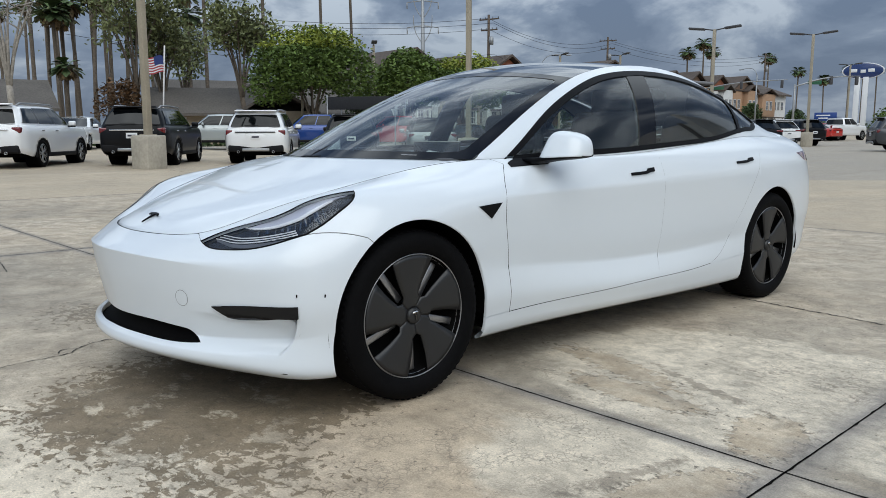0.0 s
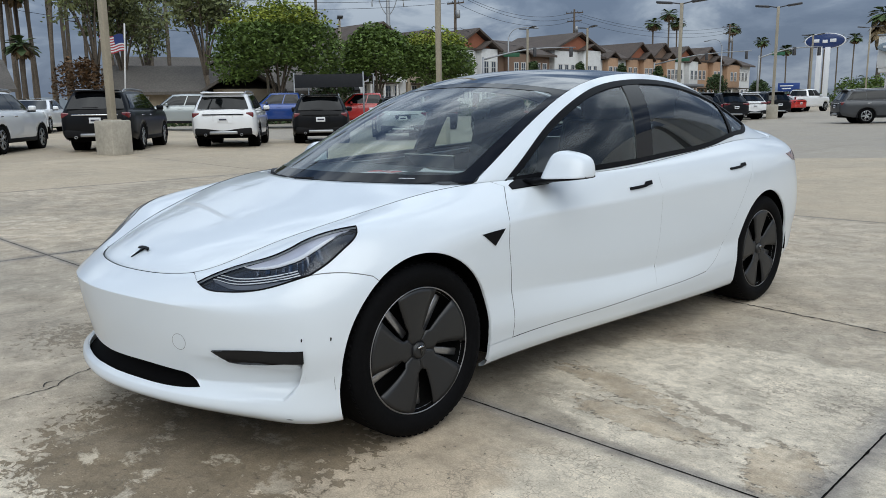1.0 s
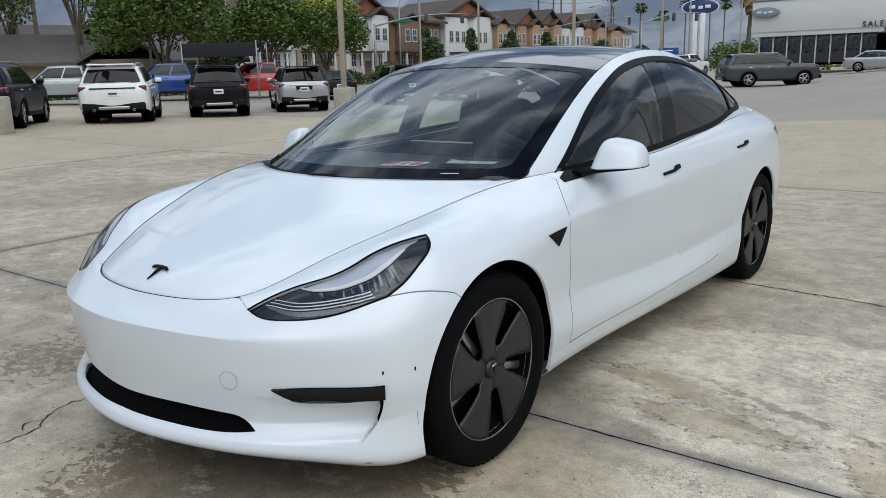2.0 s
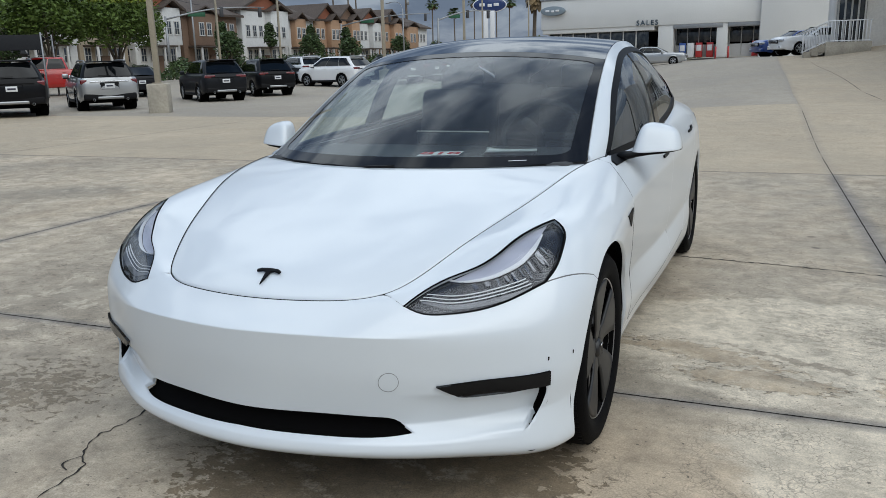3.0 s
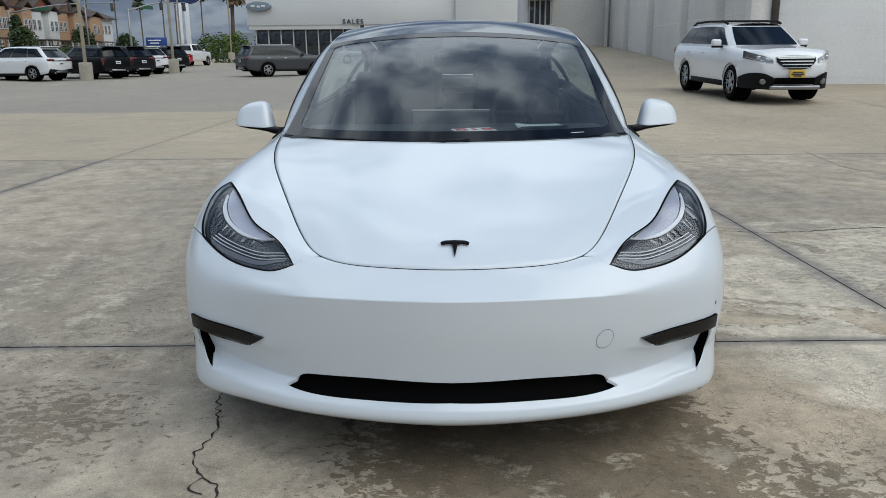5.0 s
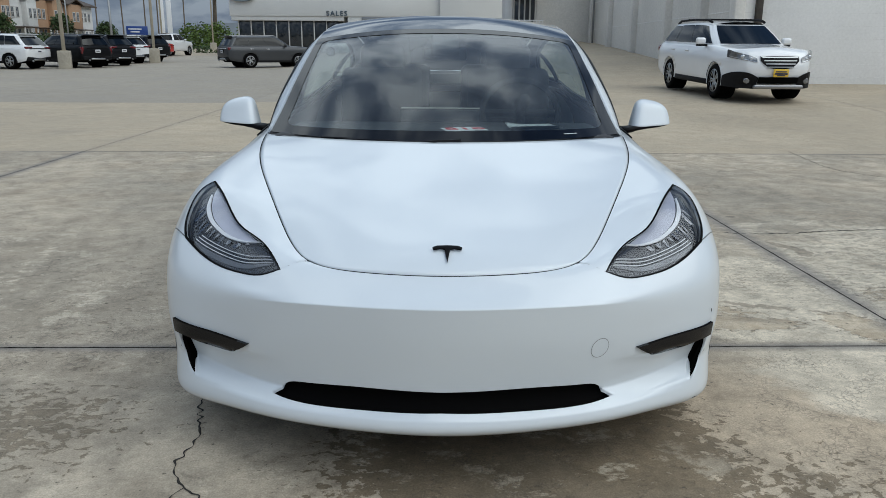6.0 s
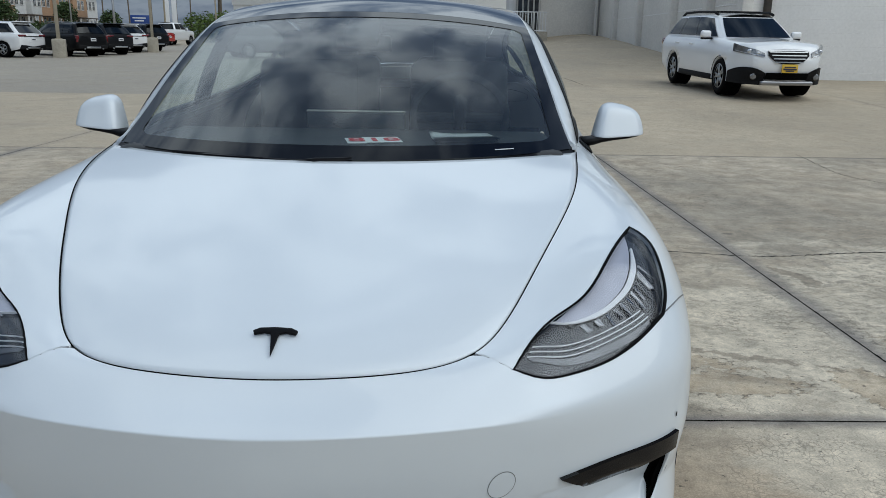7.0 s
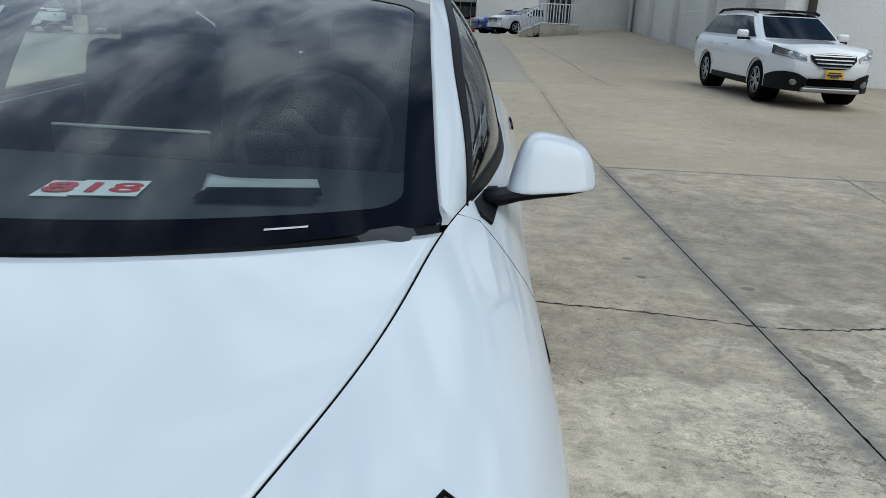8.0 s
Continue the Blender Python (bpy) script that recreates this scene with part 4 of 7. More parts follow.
    for sg in (1, -1):
        if kind != "wagon":
            part("headlamp", box((.30, .34, .13), (sg * hw * .66, .09, zg + .06), .04, None, Matrix.Rotation(sg * radians(24), 4, "Z"), 3), M["head"], car)
            part("fog_lamp", lathe([(0, -.02), (.05, -.02), (.055, .02)], 14, "y", (sg * hw * .66, -.06, low + .20)), M["head"], car)
        # tail lamps
        if tail_style == "side":
            part("tail_lamp", box((.24, .26, .17), (sg * hw * .80, L_ - .14, belt - .14), .04, seg=3), M["tail"], car)
        elif tail_style == "wide":
            part("tail_lamp", box((.44, .22, .12), (sg * hw * .66, L_ - .10, belt - .10), .035, seg=3), M["tail"], car)
        else:
            part("tail_lamp", box((.13, .20, .36), (sg * hw * .86, L_ - .10, belt - .24), .03, seg=3), M["tail"], car)
        # mirrors and handles
        mirror_ob = part("door_mirror", box((.22, .11, .15), (sg * (hw + .05), base_y0 + .42, belt + .08), .05, seg=4), color, car)
        part("mirror_foot", box((.24, .09, .045), (sg * (hw + .02), base_y0 + .43, belt - .005), .015), M["cladding"], mirror_ob)
        for fy in ((.40, .66) if not truck else (.45, .9)):
            y = base_y0 + (base_y1 - base_y0) * fy
            part("door_handle", box((.03, .20, .03), (sg * (hw * .985), y, belt - .14), .01), color if not two_tone else M["chrome"], car)
        if rails and not truck:
            bm = tube([(sg * xt * .93, top_y0 + .05, roof_z - .03), (sg * xt * .93, top_y0 + .25, roof_z + .018), (sg * xt * .93, (top_y0 + top_y1) / 2, roof_z + .028), (sg * xt * .93, top_y1 - .3, roof_z + .0), (sg * xt * .93, top_y1 - .1, roof_z - .07)], .028, 6)
            part("roof_rail", bm, M["cladding"] if kind == "wagon" else M["alloy"], car)
        if kind == "wagon":
            part("roof_bar", box((xt * 1.7, .06, .03), (0, (top_y0 + .6) if sg > 0 else (top_y1 - .6), roof_z + .035), .01), M["cladding"], car)
    zp = belt - .28 if not truck else low + .30
    plate_ob = part("rear_plate", box((.31, .02, .155), (0, L_ + .045, zp), .004), M["plate"], car, "white plate with plain bars")
    part("plate_bar", box((.22, .008, .05), (0, L_ + .057, zp), .001), M["bars"], plate_ob)
    if not truck:
        part("tailgate_strip", box((W_ * .62, .03, .035), (0, L_ + .03, belt - .13), .008), M["chrome"] if two_tone else M["cladding"], car)
        if kind in ("suv", "crossover"):
            part("spoiler", box((xt * 1.86, .22, .045), (0, top_y1 + .12, roof_z - .035), .02, seg=2), roof_color or color, car)
            skid = part("skid_strip", box((W_ * .42, .06, .09), (0, L_ + .022, low + .16), .02), M["rim"], car, "silver strip low on the rear bumper")
            for sg in (1, -1):
                part("exhaust_tip", lathe([(.030, -.03), (.040, -.03), (.042, .03), (.034, .04), (.030, .0)], 12, "y", (sg * W_ * .27, L_ + .03, low + .10)), M["rim"], skid)
            part("rear_wiper", box((.42, .015, .02), (.12, L_ - .02, belt + .07), .004, None, None), M["cladding"], car)
            part("plate_recess", box((.62, .02, .24), (0, L_ + .030, zp), .03), M["cladding"] if two_tone else color, car)
    else:
        bed = d["tail"] + .06
        part("bed_floor", box((W_ * .80, L_ - bed - .08, .04), (0, (bed + L_) / 2, belt - .42), .01), M["cladding"], car)
        for sg in (1, -1):
            part("bed_rail", box((.11, L_ - bed - .02, .05), (sg * hw * .90, (bed + L_) / 2, belt - .01), .015), color, car)
        part("tailgate", box((W_ * .86, .07, .5), (0, L_ - .03, belt - .27), .02, seg=3), color, car)
    if plate == "plate_yellow":
        pl = part("front_plate", box((.31, .02, .155), (0, -.15, low + .30), .004), M[plate], car, "yellow dealer plate with plain bars")
        for k, (w, dz) in enumerate(((.22, .028), (.26, -.012), (.16, -.045))):
            part("plate_bar", box((w, .008, .022 if k != 1 else .032), (0, -.163, low + .30 + dz), .001), M["bars"], pl)
    # wheels
    for wy in wheels_y:
        for sg in (1, -1):
            hub = new("wheel")
            hub.parent = car
            hub.location = (sg * (hw - .005), wy, r)
            prof = [(.66, .05), (.70, .012), (.82, .0), (.93, .008), (.985, .03), (1, .07), (1, .17), (.97, .22), (.7, .23)]
            part("tyre", lathe([(q * r, -sg * a) for q, a in prof], 36), M["tyre"], hub)
            part("wheel_disc", lathe([(0, -sg * .06), (.4 * r, -sg * .06), (.66 * r, -sg * .09)], 24), M["void"], hub)
            bm = lathe([(.64 * r, -sg * .012), (.70 * r, -sg * .014), (.71 * r, -sg * .03), (.64 * r, -sg * .05)], 32)
            for k in range(10):
                a = 2 * math.pi * k / 10 + (.12 if k % 2 else -.12)
                box((.02, .035, .52 * r), (0, 0, 0), .006, bm, Matrix.Rotation(a, 4, "X") @ Matrix.Translation((-sg * .03, 0, .40 * r)), 1)
            lathe([(0, -sg * .015), (.14 * r, -sg * .018), (.17 * r, -sg * .04)], 16, bm=bm)
            part("rim", bm, rim_mat or M["rim"], hub, "silver spoked rim")
            part("wheel_well", lathe([(r + .04, -sg * .02), (r + .04, -sg * .34), (0, -sg * .34)], 24), M["void"], car).location = (sg * (hw - .03), wy, r)
    return car

# ---- walls beside the ramp ----
M["stucco"] = mat("white_painted_block", (.88, .875, .86), .8, grain=.05, scale=14, bump=.4, bump_scale=40, wide=.06, wide_scale=.6)
M["grey_wall"] = mat("grey_painted_block", (.74, .72, .68), .85, grain=.08, scale=12, bump=.4, bump_scale=45, wide=.12, wide_scale=.35)
M["wall_line"] = mat("wall_joint", (.80, .79, .77), .9, grain=.2, scale=20)
wall = part("wall_north", box((14, .35, 7.0), (15.3, 19.9, 3.2), .02), M["stucco"], None)
tagged(wall, "white painted block wall with rough courses", "wall", kind="structure")
for k in range(18):
    part("course", box((14, .004, .008), (15.3, 19.7245, .55 + .35 * k), .001), M["wall_line"], wall)
pipe = part("downpipe", box((.20, .14, 6.6), (8.66, 19.63, 3.55), .04), mat("dark_brown_metal", (.05, .042, .035), .5, grain=.2, scale=12, wide=.2), wall)
# Added wall, never in view: keeps the bright low sky out of reflections
wall = part("unseen_south_wall", box((60, .3, 5.5), (0, -34, 2.7), .02), M["stucco"], None)
tagged(wall, "plain stucco wall added out of view behind the lot", "wall", kind="structure")
wall = part("wall_east", box((.35, 22.4, 8.0), (8.32, 31.3, 4.0), .02), M["grey_wall"], None)
tagged(wall, "grey block retaining wall with pilasters", "wall", kind="structure")
for y in (19.6, 22.6, 26.6, 31.8, 36.9, 41.7):
    part("pilaster", box((.30, .42, 8.0), (8.05, y, 4.0), .03), M["grey_wall"], wall)
for z in (2.35, 3.75, 5.2, 6.6):
    part("course", box((.012, 22.0, .03), (8.143, 31.0, z), .002), M["wall_line"], wall)

# ---- parked vehicles ----
white, black, grey = paint("white", (.78, .79, .80)), paint("black", (.006, .0065, .008)), paint("dark_grey", (.016, .017, .020), .3)
silver, blue, red = paint("silver", (.42, .43, .44), .5), paint("bright_blue", (.008, .045, .22), .3), paint("red", (.45, .02, .015))
pale, sil2 = paint("pale_grey", (.34, .37, .37), .3), paint("grey_metal", (.085, .088, .094), .5)
AWAY = -126
vehicle("suv", on_ground(-22.0, 4.1, AWAY), white, "white SUV parked at an angle, dark glass", "car", two_tone=True)
vehicle("suv", on_ground(-21.4, 7.7, AWAY), black, "black SUV with chrome strip behind a lamp post", "car", two_tone=True)
vehicle("suv", on_ground(-21.1, 11.4, AWAY), white, "white SUV seen from behind with black bumper", "car")
vehicle("suv", on_ground(-21.5, 15.3, AWAY), black, "black SUV seen from behind in the row", "car")
vehicle("suv", on_ground(-21.9, 19.4, AWAY), silver, "silver SUV with black roof in the row", "car", two_tone=True, roof_color=black)
vehicle("crossover", on_ground(-21.6, 25.3, AWAY), grey, "dark grey crossover with wide tail lamps", "car", "wide", rails=False)
vehicle("crossover", on_ground(-22.2, 29.8, AWAY), black, "black crossover with silver rims", "car", "wide", rails=False)
vehicle("crossover", on_ground(-23.05, 38.2, -103), white, "white crossover parked across the row", "car", "wide", rails=False)
vehicle("suv", on_ground(-20.8, 40.95, -120), black, "black SUV behind a lamp post", "car", "tall")
vehicle("crossover", on_ground(-20.5, 43.9, -120), grey, "dark crossover in the far row", "car", "wide", rails=False)
vehicle("crossover", on_ground(-21.3, 48.1, -120), white, "white crossover in the far row", "car", "wide", rails=False)
vehicle("suv", on_ground(-21.2, 51.4, -120), black, "black SUV at the end of the far row", "car")
vehicle("suv", on_ground(-10.3, 42.6, 125), sil2, "grey metallic SUV with chrome sill strip", "car", two_tone=True)
vehicle("pickup", on_ground(-24.6, 68.0, 172), white, "white pickup truck near the street", "truck", "tall", clad=False)
vehicle("midtruck", on_ground(-33.9, 16.0, -32), pale, "pale grey mid-size pickup truck", "truck", "tall")
vehicle("pickup", on_ground(-33.8, 21.6, -32), blue, "bright blue pickup truck", "truck", "tall")
vehicle("pickup", on_ground(-32.5, 26.2, -32), red, "red pickup truck behind the row", "truck", "tall", clad=False)
vehicle("sedan", on_ground(-27.6, 24.6, -128), white, "white sedan behind the row", "car", rails=False, clad=False)
vehicle("sedan", on_ground(-28.2, 27.6, -128), grey, "dark grey sedan behind the row", "car", rails=False, clad=False)
vehicle("crossover", on_ground(-28.0, 42.0, -122), white, "white crossover in the second row", "car", "wide")
vehicle("sedan", on_ground(-28.2, 39.2, -118), black, "black sedan in the second row", "car", rails=False, clad=False)
vehicle("sedan", on_ground(-25.9, 65.4, -100), red, "red sports car far across the lot", "car", rails=False, clad=False)
vehicle("sedan", on_ground(-34.0, 9.0, 60), white, "white sedan with a red one beside it", "car", rails=False, clad=False)
vehicle("sedan", on_ground(-36.0, 7.6, 60), red, "red sedan far behind the white SUV", "car", rails=False, clad=False)
vehicle("sedan", on_ground(-8.0, 62.0, 95), silver, "silver sedan by the sales office", "car", rails=False, clad=False)
vehicle("sedan", on_ground(2.0, 47.6, -62), blue, "blue hatchback beside the stairs", "car", rails=False, clad=False)
vehicle("sedan", on_ground(3.0, 45.4, -62), white, "white hatchback beside the stairs", "car", rails=False, clad=False)
wagon_at = pose(6.50, 15.6, float(ground_z(6.50, 15.6)) + .06, 1.6, 0, 4)
vehicle("wagon", wagon_at, white, "white wagon with black roof bars and yellow plate", "car", plate="plate_yellow")

# ---- lamp posts ----
M["post"] = mat("tan_painted_post", (.33, .29, .22), .6, grain=.1, scale=20, wide=.15, wide_scale=1.2)
M["footing"] = mat("concrete_footing", (.40, .365, .30), .85, grain=.15, scale=14, bump=.4, bump_scale=60, wide=.2, wide_scale=2)
M["fixture"] = mat("dark_fixture", (.05, .05, .055), .5, grain=.1, scale=40)


def lamp_post(x, y, high, turn, wide=.80, heads=2):
    p = thing("lamp_post", on_ground(x, y, turn), "tan steel lamp post on a square concrete footing", "lamp post", "lamp posts of the lot")
    part("footing", box((wide, wide, 1.1), (0, 0, .36), .04, seg=2), M["footing"], p, "stained concrete footing")
    bm = box((.17, .17, high - .9), (0, 0, .9 + (high - .9) / 2), .012)
    pole = part("pole", bm, M["post"], p)
    part("base_plate", box((.32, .32, .03), (0, 0, .925), .006), M["post"], p)
    for k in range(heads):
        sg = 1 if k == 0 else -1
        part("arm", tube([(0, 0, high - .05), (sg * .55, 0, high + .05)], .035, 8), M["fixture"], p)
        part("lamp_head", box((.85, .42, .11), (sg * .95, 0, high + .08), .03, None, pose(0, 0, 0, 0, -sg * 6, 0), 2), M["fixture"], p)
    return p


lamp_post(-18.15, 6.22, 9.5, 20, .66)
lamp_post(-16.75, 16.9, 9.5, 30, .62)
lamp_post(-19.7, 38.2, 6.6, 20, .62)
lamp_post(-18.9, 48.7, 7.0, 20, .68)
lamp_post(-30.0, 100.0, 9.0, 20)
lamp_post(-21.0, 86.0, 8.6, 60)

# ---- street side: trees, houses, poles ----
def leaf_mat(name, color, wide=.35):
    m = mat(name, color, .6, grain=.3, scale=3, wide=wide, wide_scale=.5, spec=.3)
    nt = m.node_tree
    b = nt.nodes["Principled BSDF"]
    geo, r, sc = nt.nodes.new("ShaderNodeNewGeometry"), nt.nodes.new("ShaderNodeMapRange"), nt.nodes.new("ShaderNodeVectorMath")
    sc.operation = "SCALE"
    r.inputs[3].default_value, r.inputs[4].default_value = .55, 1.45
    nt.links.new(geo.outputs["Random Per Island"], r.inputs[0])
    nt.links.new(b.inputs["Base Color"].links[0].from_socket, sc.inputs[0])
    nt.links.new(r.outputs[0], sc.inputs["Scale"])
    nt.links.new(sc.outputs[0], b.inputs["Base Color"])
    b.inputs["Subsurface Weight"].default_value = 0
    return m


M["leaf"] = leaf_mat("dense_green_leaves", (.092, .142, .028))
# Leaf colour with sunlight painted in, for crown tops
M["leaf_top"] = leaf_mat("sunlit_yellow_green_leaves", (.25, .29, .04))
M["leaf_grey"] = leaf_mat("grey_green_leaves", (.15, .17, .07))
M["leaf_dark"] = leaf_mat("dark_shrub_leaves", (.06, .095, .035))
M["leaf_rust"] = leaf_mat("rusty_leaves", (.10, .055, .025))
M["frond"] = leaf_mat("palm_fronds", (.07, .105, .04))
M["dry_frond"] = leaf_mat("dry_palm_skirt", (.17, .12, .06))
M["bark"] = mat("grey_brown_bark", (.13, .105, .08), .9, grain=.3, scale=8, bump=.6, bump_scale=20, wide=.2)
M["pale_bark"] = mat("pale_bark", (.32, .29, .25), .9, grain=.25, scale=6, bump=.4, bump_scale=20, wide=.2)


def mesh_part(name, verts, faces, material, parent, label="", smooth=False):
    me = bpy.data.meshes.new(name)
    me.from_pydata(verts, [], faces)
    me.materials.append(material)
    if smooth:
        me.polygons.foreach_set("use_smooth", [True] * len(me.polygons))
    ob = new(name, me)
    ob.parent = parent
    if label:
        tagged(ob, label)
    return ob


def leaves(centers, size, rng, flat=.5):
    """Small leaf sprays, four corners each, round the given places."""
    n = len(centers)
    a = rng.normal(size=(n, 3)); a[:, 2] *= flat
    a /= np.linalg.norm(a, axis=1)[:, None]
    b = np.cross(a, rng.normal(size=(n, 3)))
    b /= np.linalg.norm(b, axis=1)[:, None]
    s = size * rng.uniform(.6, 1.3, (n, 1))
    c = np.asarray(centers)
    v = np.stack([c - a * s, c - b * s * .45, c + a * s, c + b * s * .45], 1).reshape(-1, 3)
    return v.tolist(), [(4 * k, 4 * k + 1, 4 * k + 2, 4 * k + 3) for k in range(n)]


def limbs(rng, base, high, spread, count, radius):
    """A forked trunk: one stem and bent limbs."""
    bm = tube(bent([(0, 0, -.2), (rng.normal() * .1, rng.normal() * .1, base * .6), (0, 0, base)], 6).tolist(), [radius * 1.25, radius, radius * .9, radius * .85, radius * .8, radius * .75], 8)
    tips = []
    for k in range(count):
        a = 2 * math.pi * (k + rng.uniform(-.3, .3)) / count
        out = spread * rng.uniform(.55, 1)
        end = np.array((out * math.cos(a), out * math.sin(a), high * rng.uniform(.75, 1)))
        mid = np.array((end[0] * .35, end[1] * .35, base + (end[2] - base) * .5))
        r = radius * .5
        tube(bent([(0, 0, base * .85), mid, end], 6).tolist(), [r, r * .8, r * .65, r * .5, r * .35, r * .15], 6, bm)
        tips.append((mid, end))
    return bm, tips


def round_tree(x, y, wide, high, seed, label, bright=False, leaf="leaf", count=5200, size=.16, turn=0):
    """A dense street tree: short trunk, limbs, and a lumpy crown of many leaf sprays."""
    rng = np.random.default_rng(seed)
    t = thing("street_tree", on_ground(x, y, turn), label, "tree", "street trees")
    base = high * .15
    bm, _ = limbs(rng, base, high * .75, wide * .33, 7, .20)
    part("trunk", bm, M["bark"], t)
    lumps = []
    for _ in range(58):
        d = rng.normal(size=3); d /= np.linalg.norm(d)
        d[2] = abs(d[2]) * 1.1 - .42
        lumps.append((d * (wide * .36, wide * .36, high * .34) + (0, 0, high * .60), rng.uniform(.16, .26) * wide))
    pts, top_pts = [], []
    while len(pts) + len(top_pts) < count:
        c, r = lumps[rng.integers(len(lumps))]
        d = rng.normal(size=3); d /= np.linalg.norm(d)
        p = c + d * r * rng.uniform(.72, 1.04) * (1, 1, .8)
        if p[2] < base * .85:
            continue
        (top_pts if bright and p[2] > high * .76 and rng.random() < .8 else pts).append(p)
    v, f = leaves(pts, size, rng)
    mesh_part("crown", v, f, M[leaf], t, "dense green crown")
    # upper sprays get the lighter leaf colour, as if lit from above
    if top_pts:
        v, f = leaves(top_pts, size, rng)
        tagged(mesh_part("crown_top", v, f, M["leaf_top"], t, "yellow-green crown top with sunlight put into its colour"), kind="stuff")
    return t


def airy_tree(x, y, wide, high, seed, label, leaf="leaf_grey", count=2600, bare=False):
    """A tall open tree with visible limbs and loose tufts."""
    rng = np.random.default_rng(seed)
    t = thing("tall_tree", on_ground(x, y), label, "tree", "tall open trees")
    bm, tips = limbs(rng, high * .30, high * .92, wide * .45, 9, .24)
    twigs = []
    for mid, end in tips:
        for _ in range(7):
            f = rng.uniform(.35, 1)
            p = mid + (end - mid) * f
            q = p + rng.normal(size=3) * (wide * .14, wide * .14, high * .06) + (0, 0, high * .04)
            tube([p.tolist(), ((p + q) / 2 + rng.normal(size=3) * .1).tolist(), q.tolist()], [.045, .03, .012], 5, bm)
            twigs.append(q)
    part("trunk", bm, M["pale_bark"] if bare else M["bark"], t)
    if not bare:
        pts = []
        for _ in range(count):
            q = twigs[rng.integers(len(twigs))]
            pts.append(q + rng.normal(size=3) * (wide * .075, wide * .075, high * .035))
        v, f = leaves(pts, .20, rng, 1.2)
        mesh_part("crown", v, f, M[leaf], t, "loose tufts of leaves")
    else:
        pts = [twigs[rng.integers(len(twigs))] + rng.normal(size=3) * .5 for _ in range(260)]
        v, f = leaves(pts, .12, rng, 1.2)
        mesh_part("crown", v, f, M["leaf_grey"], t, "few leaves on bare twigs")
    return t


def palm(x, y, high, seed, crown=1.9, fat=False):
    """A fan palm: thin trunk, round head of drooping fronds, dry skirt."""
    rng = np.random.default_rng(seed)
    t = thing("fan_palm", on_ground(x, y), "tall fan palm with a thin grey trunk", "palm tree", "fan palms")
    lean = rng.normal(size=2) * .25
    r = .22 if not fat else .4
    bm = tube(bent([(0, 0, -.3), (lean[0] * .3, lean[1] * .3, high * .5), (lean[0], lean[1], high)], 9).tolist(), [r * 1.3, r, r * .9, r * .85, r * .8, r * .8, r * .8, r * .8, r * .85], 7)
    part("trunk", bm, M["bark"], t)
    for nm, material, count, up0, up1, length in (("fronds", "frond", 46, -.35, .95, crown), ("dry_skirt", "dry_frond", 30 if not fat else 70, -1.0, -.5, crown * (.7 if not fat else 1.0))):
        v, f = [], []
        for k in range(count):
            a = rng.uniform(0, 2 * math.pi)
            el = rng.uniform(up0, up1)
            d = np.array((math.cos(a) * math.cos(el), math.sin(a) * math.cos(el), math.sin(el)))
            side = np.array((-math.sin(a), math.cos(a), 0))
            n0 = len(v)
            drop = rng.uniform(0, 2.5) if fat and nm == "dry_skirt" else 0
            start = np.array((lean[0], lean[1], high - drop))
            for q, w in ((.1, .03), (.45, .10), (.75, .30), (1.0, .05)):
                p = start + d * length * q + np.array((0, 0, -.35 * length * q * q))
                v += [(p - side * w * length * .8).tolist(), (p + side * w * length * .8).tolist()]
            f += [(n0 + 2 * j, n0 + 2 * j + 1, n0 + 2 * j + 3, n0 + 2 * j + 2) for j in range(3)]
        mesh_part(nm, v, f, M[material], t)
    return t


def cam_xy(bearing, far):
    """A plan place by compass bearing (degrees from +y, to the right) and distance from the sedan's corner."""
    a = radians(bearing)
    return 2.6 + far * math.sin(a), -1.9 + far * math.cos(a)


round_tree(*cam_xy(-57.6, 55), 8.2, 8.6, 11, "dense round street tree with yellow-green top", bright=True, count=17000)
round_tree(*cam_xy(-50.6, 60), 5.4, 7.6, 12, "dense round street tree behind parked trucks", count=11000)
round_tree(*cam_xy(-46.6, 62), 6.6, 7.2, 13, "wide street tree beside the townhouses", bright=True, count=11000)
round_tree(*cam_xy(-53.8, 60), 3.0, 4.4, 14, "small dark tree under the large ones", leaf="leaf_dark", count=1500)
airy_tree(*cam_xy(-62.6, 62), 5.5, 12.0, 21, "tall open tree with grey-green tufts", count=3600)
airy_tree(*cam_xy(-69.6, 64), 6.5, 13.0, 22, "tall open tree behind the flag", count=3200)
airy_tree(*cam_xy(-67.9, 66), 5.0, 11.0, 23, "tall open tree among palms", count=2600)
airy_tree(*cam_xy(-77.2, 52), 4.5, 11.5, 24, "bare pale tree with thin twigs", bare=True)
airy_tree(*cam_xy(-66.5, 75), 5.0, 11.0, 25, "grey-green tree behind the low houses", count=2200)
round_tree(*cam_xy(-70.6, 62), 3.6, 5.4, 26, "rusty brown bushy tree", leaf="leaf_rust", count=1600)
